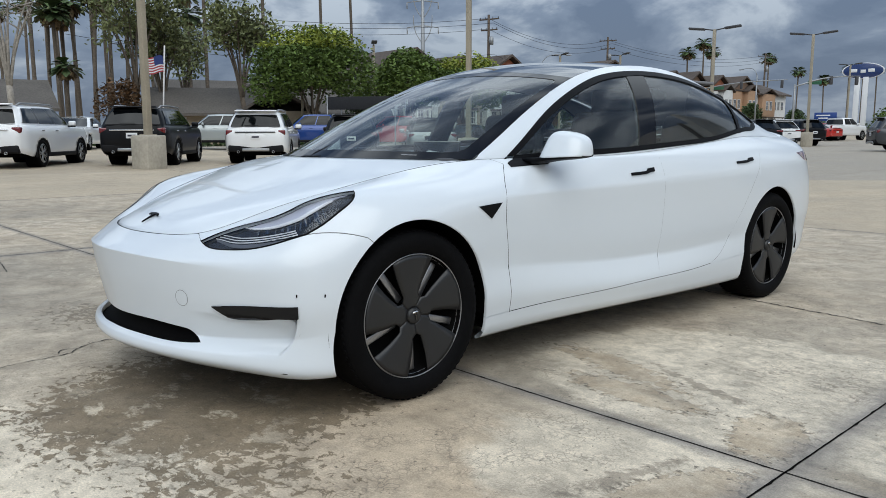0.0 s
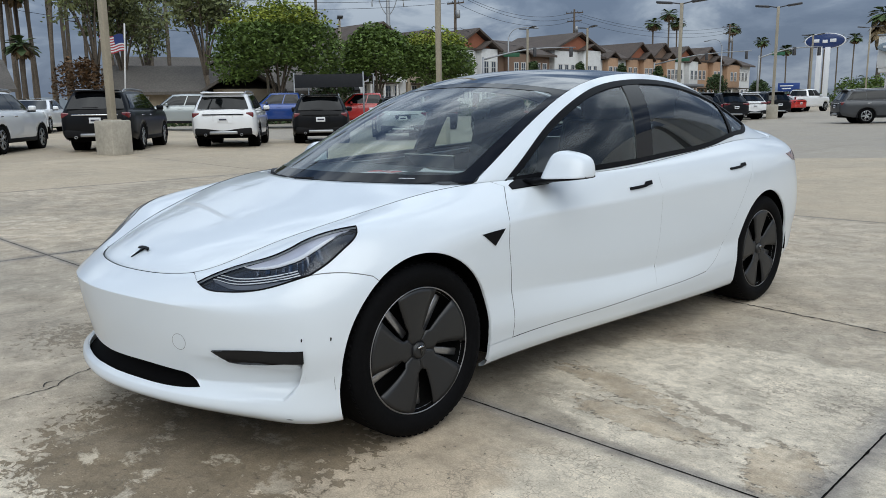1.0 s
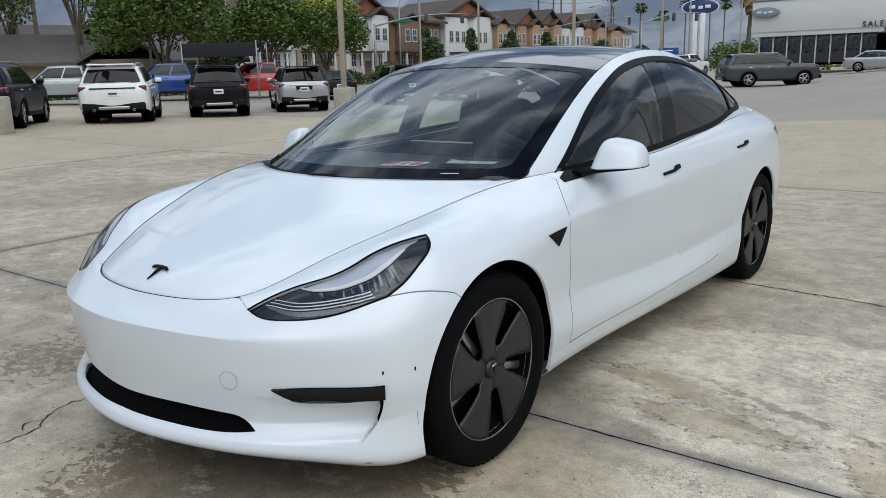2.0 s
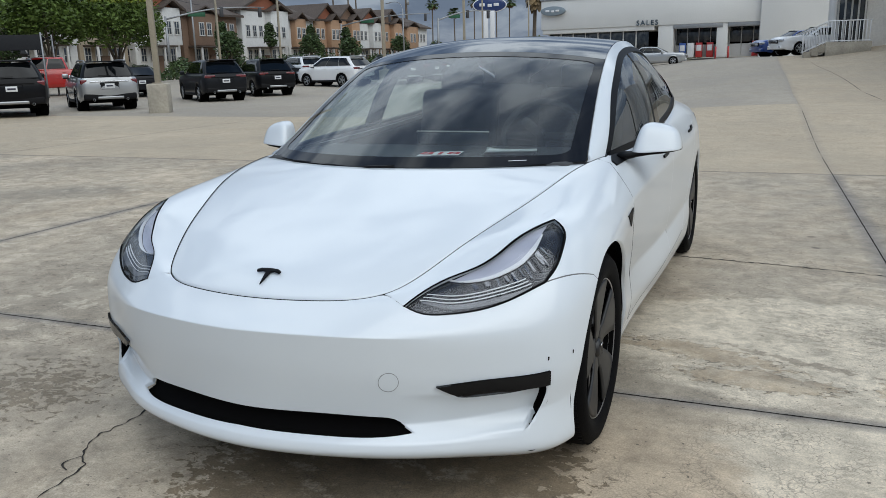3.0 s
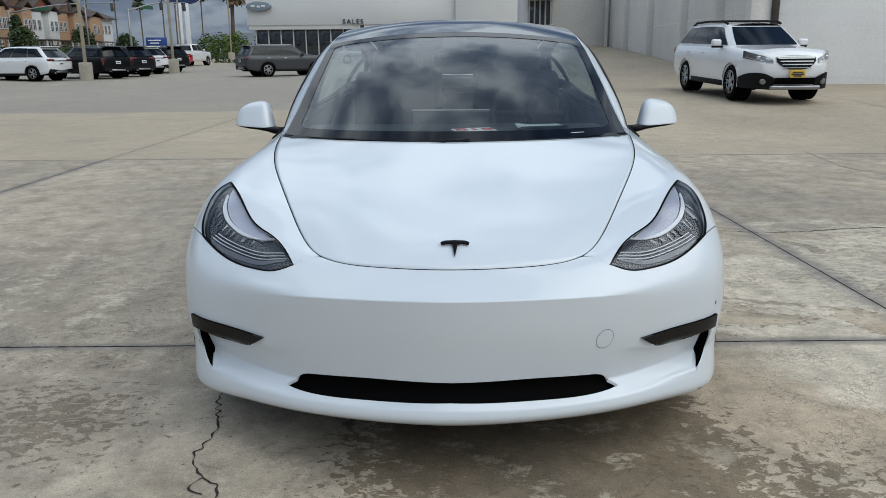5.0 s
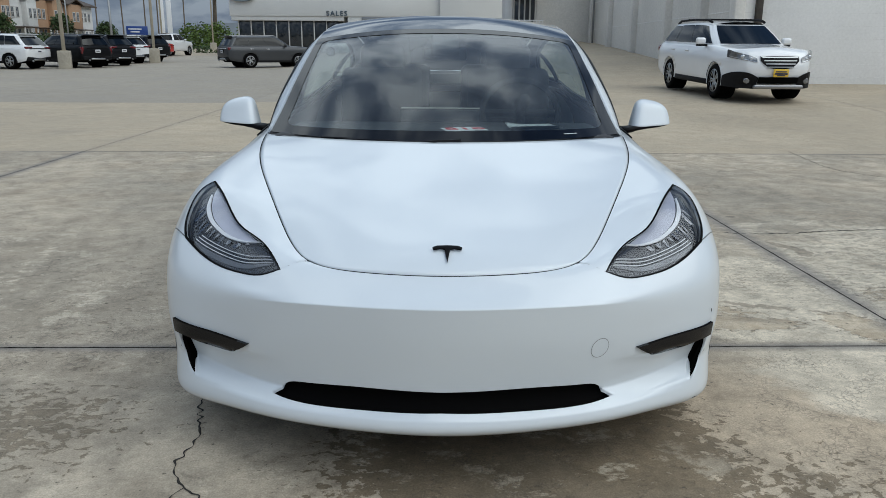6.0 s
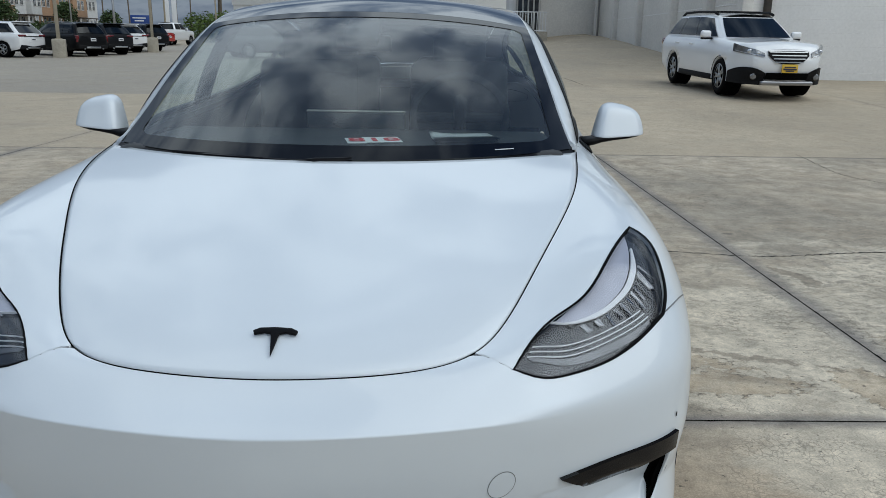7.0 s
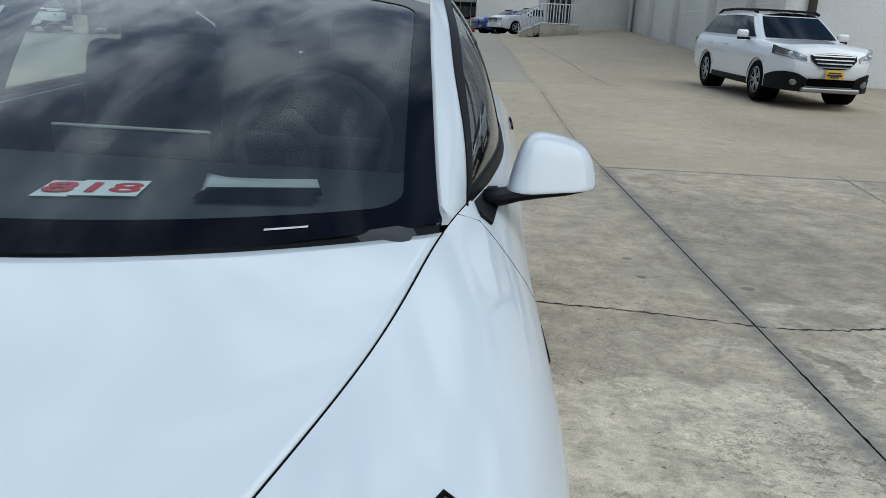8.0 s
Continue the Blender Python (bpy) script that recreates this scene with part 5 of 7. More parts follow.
for k, (b, d, h) in enumerate(((-79.5, 110, 17), (-78.6, 120, 18.5), (-77.6, 112, 16), (-76.2, 118, 18), (-75.0, 108, 17.5), (-74.3, 96, 20), (-73.4, 90, 20), (-72.2, 88, 21), (-71.2, 84, 22),
                                (-70.2, 92, 22), (-68.6, 100, 21), (-66.2, 105, 18), (-65.0, 82, 21), (-61.0, 84, 22), (-57.0, 95, 21), (-54.8, 100, 24), (-81.0, 100, 18), (-82.5, 104, 19), (-75.8, 78, 14.2), (-75.0, 84, 12.6), (-74.4, 82, 12.2), (-73.9, 86, 12.4), (-73.2, 84, 13.4), (-72.3, 78, 13.6), (-71.4, 80, 13.2), (-66.1, 84, 12.8))):
    palm(*cam_xy(b, d), h, 40 + k)
for k, (b, d, h) in enumerate(((-31.2, 190, 21), (-30.2, 185, 22.5), (-29.6, 190, 21), (-26.0, 210, 21), (-24.2, 230, 19), (-22.6, 235, 17), (-21.2, 240, 20), (-20.4, 240, 20), (-19.6, 245, 20), (-18.7, 245, 20), (-14.6, 220, 17), (-12.8, 240, 15))):
    palm(*cam_xy(b, d), h - 2.3, 70 + k, 2.3)
palm(*cam_xy(-17.2, 140), 13.5, 90, 2.6, True)
palm(*cam_xy(-74.0, 72), 6.4, 91, 1.5)

# hedges and shrubs along the street
rng = np.random.default_rng(5)


def hedge(name, label, places, high, leaf, per=260, size=.16, seed=1):
    rng = np.random.default_rng(seed)
    pts = []
    for x, y, w in places:
        z0 = float(ground_z(x, y))
        n = int(per)
        d = rng.normal(size=(n, 3)); d /= np.linalg.norm(d, axis=1)[:, None]
        d[:, 2] = np.abs(d[:, 2])
        h = high * rng.uniform(.6, 1.15)
        pts.append(np.array((x, y, z0 - .2)) + d * (w, w, h) * rng.uniform(.75, 1.05, (n, 1)))
    v, f = leaves(np.concatenate(pts), size, rng)
    return tagged(mesh_part(name, v, f, M[leaf], None), label, "bushes", kind="stuff")


hedge("street_shrubs", "mixed dark shrubs in front of the townhouses", [(-54 + rng.normal() * 1.5, 52 + 3.1 * k, rng.uniform(1.4, 2.6)) for k in range(30)], 2.2, "leaf_dark", 420, .24, 2)
hedge("street_bushes", "green bushes along the far street", [(-44 + 1.9 * k + rng.normal(), 128 + rng.normal() * 4, rng.uniform(1.6, 3.2)) for k in range(26)], 4.6, "leaf", 420, .30, 3)
hedge("low_hedge", "low green hedge beside the lot", [(-44 + rng.normal() * .5, 2 + 1.5 * k, 1.2) for k in range(34)], 1.1, "leaf_dark", 220, .16, 4)
hedge("planter_bushes", "small bushes near the sign", [(-28 + 1.2 * k, 84 + rng.normal(), .9) for k in range(10)], .9, "leaf_dark", 150, .14, 6)
for k in range(5):
    round_tree(-55 + rng.normal() * 1.2, 66 + 15 * k, 2.6 + rng.uniform(0, 1.0), 4.0 + rng.uniform(0, 1.2), 100 + k, "young street tree by the townhouses", leaf="leaf_dark", count=1500, size=.2)
for k in range(4):
    t = round_tree(-56.5, 70 + 9.2 * k, 1.5, 6.6, 120 + k, "slim dark cypress by the townhouses", leaf="leaf_dark", count=1100, size=.2)

# ---- houses ----
M["wall_white"] = mat("white_stucco", (.66, .66, .65), .85, grain=.05, scale=6, wide=.06)
M["wall_orange"] = mat("orange_tan_stucco", (.42, .265, .165), .85, grain=.06, scale=6, wide=.08)
M["wall_brown"] = mat("brown_board", (.20, .13, .09), .85, grain=.08, scale=6, wide=.08)
M["wall_tan"] = mat("tan_stucco", (.36, .30, .22), .85, grain=.06, scale=6, wide=.08)
M["tile_roof"] = mat("dark_brown_tile", (.085, .066, .055), .9, grain=.25, scale=7, bump=.4, bump_scale=16, wide=.15, wide_scale=.6)
M["roof"] = mat("grey_brown_shingle", (.105, .094, .083), .9, grain=.25, scale=7, bump=.4, bump_scale=16, wide=.15, wide_scale=.6)
M["pane"] = mat("house_window_pane", (.05, .06, .075), .1, coat=.5, wide=.2)
M["house_trim"] = mat("house_trim", (.58, .57, .55), .7, grain=.05, scale=10)
M["gable_red"] = mat("rust_red_board", (.30, .11, .06), .8, grain=.1, scale=8)
M["garage"] = mat("grey_garage_door", (.40, .40, .39), .7, grain=.05, scale=6)


def house_window(parent, at, wide, high, facing):
    """A framed pane on a wall; facing 'x' or 'y'."""
    turn = pose(0, 0, 0, 0, 0, 90) if facing == "x" else Matrix.Identity(4)
    m = Matrix.Translation(at) @ turn
    pane = part("window", box((wide, .06, high), (0, 0, 0), .01, None, None), M["pane"], parent)
    pane.matrix_local = m
    bm = bmesh.new()
    for dx, dz, w, h in ((0, high / 2, wide + .16, .10), (0, -high / 2, wide + .2, .12), (-wide / 2, 0, .10, high), (wide / 2, 0, .10, high), (0, 0, .05, high), (0, 0, wide, .05)):
        box((w, .11, h), (dx, 0, dz), .01, bm)
    part("window_frame", bm, M["house_trim"], pane)


def gable_roof(parent, x0, x1, y0, y1, z, rise, along, over=.6, thick=.22, material="roof"):
    """Two sloped slabs with overhang; the ridge runs along 'x' or 'y'."""
    if along == "y":
        mid = (x0 + x1) / 2
        prof = [(x0 - over, z - over * rise / ((x1 - x0) / 2)), (mid, z + rise), (x1 + over, z - over * rise / ((x1 - x0) / 2))]
        v = [(x, y, zz + t) for y in (y0 - over, y1 + over) for x, zz in prof for t in (0, thick)]
    else:
        mid = (y0 + y1) / 2
        prof = [(y0 - over, z - over * rise / ((y1 - y0) / 2)), (mid, z + rise), (y1 + over, z - over * rise / ((y1 - y0) / 2))]
        v = [(x, y, zz + t) for x in (x0 - over, x1 + over) for y, zz in prof for t in (0, thick)]
    f = [(1, 3, 9, 7), (3, 5, 11, 9), (0, 6, 8, 2), (2, 8, 10, 4), (0, 1, 7, 6), (4, 10, 11, 5), (0, 2, 3, 1), (2, 4, 5, 3), (6, 7, 9, 8), (8, 9, 11, 10)]
    return mesh_part("roof", v, f, M[material], parent)


def townhouse(y0, y1, wall_m, eave, label, gable=True, gable_m="gable_red", x0=-72.0, x1=-62.0):
    """Two tall storeys over the street: paired windows, a bay with a small roof, a porch, a dark tiled roof with deep eaves."""
    eave += .7
    h = thing("townhouse", Matrix.Translation((0, 0, float(ground_z(-62, 80)) - .2)), label, "house", "townhouse row")
    part("wall", box((x1 - x0, y1 - y0 - .06, eave), ((x0 + x1) / 2, (y0 + y1) / 2, eave / 2), .03), M[wall_m], h)
    mid = (y0 + y1) / 2
    if gable:
        gable_roof(h, x0, x1, y0, y1, eave, 2.0, "x", .7, .26, "tile_roof")
        mesh_part("gable", [(x1 + .02, y0 + .2, eave - .05), (x1 + .02, y1 - .2, eave - .05), (x1 + .02, mid, eave + 1.8), (x1 - .3, y0 + .2, eave - .05), (x1 - .3, y1 - .2, eave - .05), (x1 - .3, mid, eave + 1.8)],
                  [(0, 1, 2), (3, 5, 4), (0, 2, 5, 3), (1, 4, 5, 2), (0, 3, 4, 1)], M[gable_m], h)
        part("gable_band", box((.12, y1 - y0 - .3, .28), (x1 + .03, mid, eave - .12), .02), M["tile_roof"], h)
    else:
        gable_roof(h, x0, x1, y0, y1, eave, 1.8, "y", .7, .26, "tile_roof")
    # a bay over the porch
    wide = (y1 - y0) * .40
    yb = y0 + (y1 - y0) * (.72 if gable else .30)
    part("bay", box((.9, wide, eave - 3.4), (x1 + .42, yb, 3.3 + (eave - 3.4) / 2), .03), M["wall_orange" if wall_m == "wall_white" and not gable else wall_m], h)
    gable_roof(h, x1 - .6, x1 + .9, yb - wide / 2, yb + wide / 2, eave - .15, .8, "x", .35, .18, "tile_roof")
    for z in (4.9, 2.0):
        for k in range(2):
            house_window(h, (x1 + (.88 if z > 3 else .01), yb + (k - .5) * min(1.3, wide * .45), z + .25), .78, 1.45, "x")
    far = y0 + (y1 - y0) * (.26 if gable else .76)
    for z in (2.25, 5.25):
        for k in range(3 if y1 - y0 > 8 else 2):
            house_window(h, (x1 + .01, far + (k - (1 if y1 - y0 > 8 else .5)) * 1.35, z), .78, 1.45, "x")
    for z in (2.25, 5.25):
        for k in range(4):
            house_window(h, (x0 + (x1 - x0) * (k + .6) / 4.1, y0 - .0, z), .85, 1.4, "y")
    part("entrance_door", box((.12, 1.1, 2.2), (x1 + .02, mid, 1.1), .02), M["wall_brown"], h)
    part("porch_roof", box((2.0, (y1 - y0) * .55, .16), (x1 + 1.0, y0 + (y1 - y0) * .35, 3.15), .03, None, None), M["tile_roof"], h)
    for k in range(3):
        part("porch_post", box((.20, .20, 3.1), (x1 + 1.8, y0 + (y1 - y0) * (.10 + .25 * k), 1.55), .02), M["house_trim"], h)
    return h


townhouse(62.5, 69.5, "wall_white", 6.7, "white townhouse with red gable and grey roof")
townhouse(70.0, 80.0, "wall_brown", 6.3, "brown townhouse with grey shingle roof", False)
townhouse(81.0, 91.0, "wall_white", 7.3, "large white townhouse with rust-red gable", True)
townhouse(91.2, 97.8, "wall_white", 6.5, "white townhouse with porch and hipped roof", False)
townhouse(98.0, 104.2, "wall_orange", 6.7, "orange-tan townhouse with shingle roof")
townhouse(104.4, 110.6, "wall_orange", 6.9, "orange-tan townhouse next in the row", True, "wall_brown")
townhouse(111, 118, "wall_white", 6.7, "white townhouse far down the row")
townhouse(118.4, 126, "wall_orange", 6.9, "tan townhouse far down the row", True, "wall_brown")
townhouse(126.4, 138, "wall_white", 6.5, "white townhouse at the end of the row", False)
townhouse(48.0, 55.0, "wall_white", 6.5, "white townhouse glimpsed between trees")
townhouse(55.2, 61.5, "wall_tan", 6.1, "tan townhouse glimpsed between trees", True, "gable_red")


def ranch_house(bearing, far, wide, label, wall_m, turn, chimney=False, high=2.6, rise=1.9):
    x, y = cam_xy(bearing, far)
    h = thing("ranch_house", on_ground(x, y, turn), label, "house", "low houses across the street")
    part("wall", box((9, wide, high + .4), (-4.5, 0, high / 2 - .2), .03), M[wall_m], h)
    gable_roof(h, -9, 0, -wide / 2, wide / 2, high, rise, "y", .9)
    gable_roof(h, -4.0, 2.2, -wide * .12, wide * .18, high, 1.5, "x", .5)
    part("porch_wall", box((2.2, wide * .26, high), (1.0, wide * .03, high / 2), .03), M[wall_m], h)
    for k in range(4):
        house_window(h, (.02, -wide * .42 + wide * .25 * k, 1.45), 1.5, 1.1, "x")
    part("garage_door", box((.08, 3.8, 2.1), (.03, wide * .36, 1.05), .02), M["garage"], h)
    if chimney:
        part("chimney", box((.9, .9, 1.8), (-4.2, -wide * .2, high + rise + .2), .03), M["gable_red"], h)
    return h


ranch_house(-83.6, 62, 18, "low beige house with grey shingle roof", "wall_tan", -8, True)
ranch_house(-62.6, 72, 15, "low grey house with wide shingle roof", "wall_tan", -20)
ranch_house(-60.6, 62, 17, "low house with dark gables behind trucks", "wall_tan", -28, high=2.5, rise=1.8)
ranch_house(-62.4, 90, 17, "higher grey-roofed house behind", "wall_tan", -20, high=4.6, rise=2.0)
ranch_house(-53.3, 80, 9.0, "white two-storey house between the street trees", "wall_white", 38, False, 4.4, 1.8)

# ---- poles, wires, signals ----
M["timber"] = mat("weathered_pole_timber", (.10, .075, .055), .9, grain=.25, scale=6, wide=.2)
M["galv"] = mat("galvanised_steel", (.30, .31, .32), .5, metal=.5, grain=.1, scale=20)
M["wire"] = mat("dark_cable", (.02, .02, .022), .7, grain=.1)
M["signal_green"] = mat("street_sign_green", (.02, .10, .05), .5, grain=.05)
M["sign_blue"] = mat("blue_sign", (.015, .05, .22), .45, grain=.05, scale=10)


def utility_pole(bearing, far, high, turn):
    x, y = cam_xy(bearing, far)
    p = thing("utility_pole", on_ground(x, y, turn), "weathered timber utility pole with cross-arms", "utility pole", "utility poles")
    part("pole", tube([(0, 0, -.3), (0, 0, high)], [.22, .14], 9), M["timber"], p)
    for z, w in ((high - .5, 2.6), (high - 1.7, 2.2)):
        part("cross_arm", box((w, .12, .14), (0, .12, z), .01), M["timber"], p)
        for k in (-1, -.4, .4, 1):
            part("insulator", lathe([(.03, 0), (.06, .05), (.03, .12), (.05, .18), (0, .22)], 8, "z", (k * w * .46, .12, z + .06)), M["fixture"], p)
    part("transformer", lathe([(0, 0), (.26, .02), (.28, .5), (.26, .9), (0, .95)], 14, "z", (.35, 0, high - 3.4)), M["galv"], p)
    return p


POLES = [(-45.0, 92, 14.0), (-36.6, 122, 14.5), (-26.2, 160, 15.0), (-74.0, 86, 15.0)]
for b, d, h in POLES:
    utility_pole(b, d, h, b + 60)


def cable(a, b, sag, name="overhead_cable"):
    a, b = np.array(a, float), np.array(b, float)
    pts = [(a + (b - a) * t + np.array((0, 0, -4 * sag * t * (1 - t)))).tolist() for t in np.linspace(0, 1, 14)]
    ob = part(name, tube(pts, .022, 5), M["wire"], None)
    tagged(ob, "thin dark overhead cable between poles", "cable", "overhead cables")


tops = [(*cam_xy(b, d), h + float(ground_z(*cam_xy(b, d)))) for b, d, h in POLES]
for k, dz in enumerate((-.4, -1.0, -1.6, -4.5)):
    for a, b in ((3, 0), (0, 1), (1, 2)):
        off = (k % 2) * .8
        cable((tops[a][0] + off, tops[a][1], tops[a][2] + dz), (tops[b][0] + off, tops[b][1], tops[b][2] + dz), 1.6)

pylon_x, pylon_y = cam_xy(-49.9, 230)
pylon = thing("power_pylon", on_ground(pylon_x, pylon_y, 50), "grey tubular steel power pylon far away", "pylon")
part("mast", tube([(0, 0, -1), (0, 0, 20), (0, 0, 48)], [.75, .62, .38], 10), M["galv"], pylon)
for z in (31, 38, 45):
    part("cross_arm", tube([(-4.6, 0, z - .3), (0, 0, z + .3), (4.6, 0, z - .3)], [.10, .2, .10], 6), M["galv"], pylon)
    for s in (1, -1):
        part("insulator_brace", tube(bent([(s * 2.7, 0, z + 3.2), (s * 2.5, 0, z), (s * 1.6, 0, z - 2.6), (s * .2, 0, z - 4.6)], 9).tolist(), .13, 5), M["galv"], pylon)
        part("insulator", tube([(s * 4.5, 0, z - .3), (s * 4.5, 0, z - 2.0)], .16, 6), M["galv"], pylon)


def street_light(bearing, far, high, turn):
    x, y = cam_xy(bearing, far)
    p = thing("street_light", on_ground(x, y, turn), "grey street light with a curved arm", "street light", "street lights")
    part("pole", tube([(0, 0, -.2), (0, 0, high - .6)], [.12, .08], 8), M["galv"], p)
    part("arm", tube(bent([(0, 0, high - .7), (.5, 0, high + .1), (1.8, 0, high + .45), (3.0, 0, high + .4)], 9).tolist(), .045, 6), M["galv"], p)
    part("lamp_head", box((.7, .28, .12), (3.2, 0, high + .36), .04, seg=2), M["galv"], p)


street_light(-26.6, 120, 8.9, 160)
street_light(-41.2, 95, 9.2, 40)
street_light(-13.5, 130, 8.5, 160)
for b, d, h, t, long in ((-43.0, 88, 6.0, 60, 11.0), (-31.0, 118, 6.2, 20, 13.0), (-24.2, 105, 6.0, 60, 9.0)):
    x, y = cam_xy(b, d)
    p = thing("signal_mast", on_ground(x, y, t), "grey traffic signal mast with long arm", "traffic signal", "traffic signals")
    part("pole", tube([(0, 0, -.2), (0, 0, h)], [.16, .12], 8), M["galv"], p)
    part("arm", tube(bent([(0, 0, h - .3), (long * .4, 0, h + .7), (long, 0, h + 1.1)], 8).tolist(), [.10, .095, .09, .085, .08, .07, .06, .05], 7), M["galv"], p)
    for q in (.55, .95):
        part("signal_head", box((.36, .30, 1.05), (long * q, 0, h + .55), .05), M["fixture"], p)
    part("street_sign", box((1.9, .04, .45), (long * .3, 0, h + .25), .01), M["signal_green"], p, "green street sign without lettering")
for b, d, h in ((-58.4, 58, 7.6), (-53.2, 60, 7.4), (-50.6, 70, 7.6), (-39.8, 78, 8.0), (-35.6, 84, 8.4), (-21.0, 110, 8.5), (-11.2, 95, 8.0)):
    lamp_post(*cam_xy(b, d), h, b + 20, .6, 2 if b > -45 else 1)

# flag on a leaning staff
M["flag_red"], M["flag_white"], M["flag_blue"] = mat("flag_red", (.40, .05, .06), .8, grain=.1, scale=20), mat("flag_white", (.72, .72, .72), .8, grain=.05, scale=20), mat("flag_blue", (.03, .05, .18), .8, grain=.1, scale=20)
fx, fy = cam_xy(-68.4, 44)
flag = thing("flag", on_ground(fx, fy, -68), "striped red and white flag with blue corner on a staff", "flag")
part("staff", tube([(-.4, 0, 0), (-.9, 0, 5.4)], .04, 8), M["house_trim"], flag)


def cloth(u0, u1, v0, v1):
    u, v = np.meshgrid(np.linspace(u0, u1, 9), np.linspace(v0, v1, 4), indexing="ij")
    return np.stack([-.72 + 1.6 * u - .35 * v * .4, .10 * np.sin(u * 7 + v) * u, 4.85 - .85 * v - .25 * u + .05 * np.sin(u * 9)], 2)


for k in range(13):
    bm = grid_bm(cloth(0 if k > 6 else .4, 1, k / 13, (k + 1) / 13))
    part("stripe", bm, M["flag_red" if k % 2 == 0 else "flag_white"], flag)
part("blue_corner", grid_bm(cloth(0, .4, 0, 7 / 13)), M["flag_blue"], flag)

# black shade canopy behind the row
M["canopy"] = mat("black_shade_cloth", (.012, .013, .016), .85, grain=.2, scale=10)
cx, cy = cam_xy(-53.6, 44)
canopy = thing("shade_canopy", on_ground(cx, cy, 40), "black shade cloth stretched between thin posts", "canopy")
u, v = np.meshgrid(np.linspace(-1, 1, 11), np.linspace(-1, 1, 7), indexing="ij")
bm = grid_bm(np.stack([1.9 * u, 1.4 * v, 2.9 - .45 * (1 - u * u) - .2 * (1 - v * v)], 2))
bmesh.ops.solidify(bm, geom=bm.faces[:], thickness=.03)
part("cloth", bm, M["canopy"], canopy)
part("side_cloth", box((3.8, .03, .7), (0, -1.4, 2.5), .01), M["canopy"], canopy)
for sx in (-1, 1):
    for sy in (-1, 1):
        part("post", tube([(1.9 * sx, 1.4 * sy, -.1), (1.9 * sx, 1.4 * sy, 2.95)], .04, 6), M["galv"], canopy)

# distant ridge
M["ridge"] = mat("hazy_hills", (.16, .18, .20), .95, grain=.1, scale=.02, wide=.1, wide_scale=.005)
rows = []
for k in range(120):
    a = radians(-120 + k * 1.6)
    high = 60 + 55 * noise.noise(Vector((k * .09, 3.1, 0))) + 25 * noise.noise(Vector((k * .33, 7.7, 0)))
    rows.append([(2400 * math.sin(a), 2400 * math.cos(a), -30), (2450 * math.sin(a), 2450 * math.cos(a), max(8, high)), (2700 * math.sin(a), 2700 * math.cos(a), -30)])
ridge = part("backdrop", grid_bm(np.array(rows)), M["ridge"], None)
tagged(ridge, "hazy grey hills on the horizon", "hills", kind="structure")

# ---- the dealership ----
M["panel"] = mat("white_metal_panel", (.70, .70, .68), .55, grain=.03, scale=10, wide=.05, wide_scale=.3)
M["bldg_glass"] = mat("dark_shop_glass", (.02, .025, .03), .06, coat=.6, wide=.2)
M["letters"] = mat("dark_letters", (.03, .06, .09), .4, grain=.05)
M["oval"] = mat("blue_oval_enamel", (.012, .035, .14), .3, coat=.6, grain=.04, scale=8)
M["sign_white"] = mat("white_sign_edge", (.75, .76, .78), .4, grain=.03, scale=10)
M["oval_old"] = mat("weathered_blue_oval", (.22, .27, .31), .5, grain=.08, scale=8)
M["machine_red"], M["machine_blue"] = mat("red_machine", (.42, .03, .03), .4, grain=.06), mat("blue_machine", (.04, .10, .35), .4, grain=.06)
BY, BZ = 70.0, 1.22
shop = thing("sales_building", Matrix.Translation((0, 0, BZ)), "white flat-roofed sales building with dark shop windows", "building")
part("wall", box((19.4, 14, 2.6), (-9.9, BY + 7, 4.1), .04), M["panel"], shop, "white panel fascia")
part("wall", box((1.3, 14, 3.6), (-8.3, BY + 7.1, 1.75), .03), M["panel"], shop)
part("wall", box((.9, 14, 3.6), (-3.6, BY + 7.1, 1.75), .03), M["panel"], shop)
part("wall", box((.5, 14, 3.6), (-.4, BY + 7.1, 1.75), .03), M["panel"], shop)
part("wall", box((10.2, 14, .6), (-14.4, BY + 7.1, 2.72), .03), M["panel"], shop)
part("roof", box((19.6, 14.2, .12), (-9.9, BY + 7, 5.46), .03), M["galv"], shop)
part("tower", box((6.2, 10, 11), (2.5, BY + 4.6, 5.3), .05), M["panel"], shop, "taller white block")
# near-black sheet in place of the shaded interior
part("recess", box((19.0, .2, 3.6), (-9.9, BY + 4.0, 1.75), .02), M["void"], shop)
for k in range(8):
    part("shop_window", box((1.05, .06, 2.4), (-18.4 + 1.15 * k, BY + .6, 1.35), .01), M["bldg_glass"], shop)
    part("mullion", box((.10, .12, 2.5), (-18.98 + 1.15 * k, BY + .56, 1.3), .01), M["house_trim"], shop)
for x0 in (-7.6, -3.1):
    for k in range(4):
        part("shop_window", box((.92, .05, 1.3), (x0 + .5 + .98 * k, BY + 1.6, 1.85), .01), M["bldg_glass"], shop)
        part("mullion", box((.07, .10, 2.4), (x0 + .02 + .98 * k, BY + 1.56, 1.3), .01), M["house_trim"], shop)
    part("low_wall", box((4.0, .15, 1.1), (x0 + 2.0, BY + 1.65, .5), .02), M["panel"], shop)
    part("door_head", box((4.1, .25, .35), (x0 + 2.0, BY + .15, 2.62), .02), M["galv"], shop)
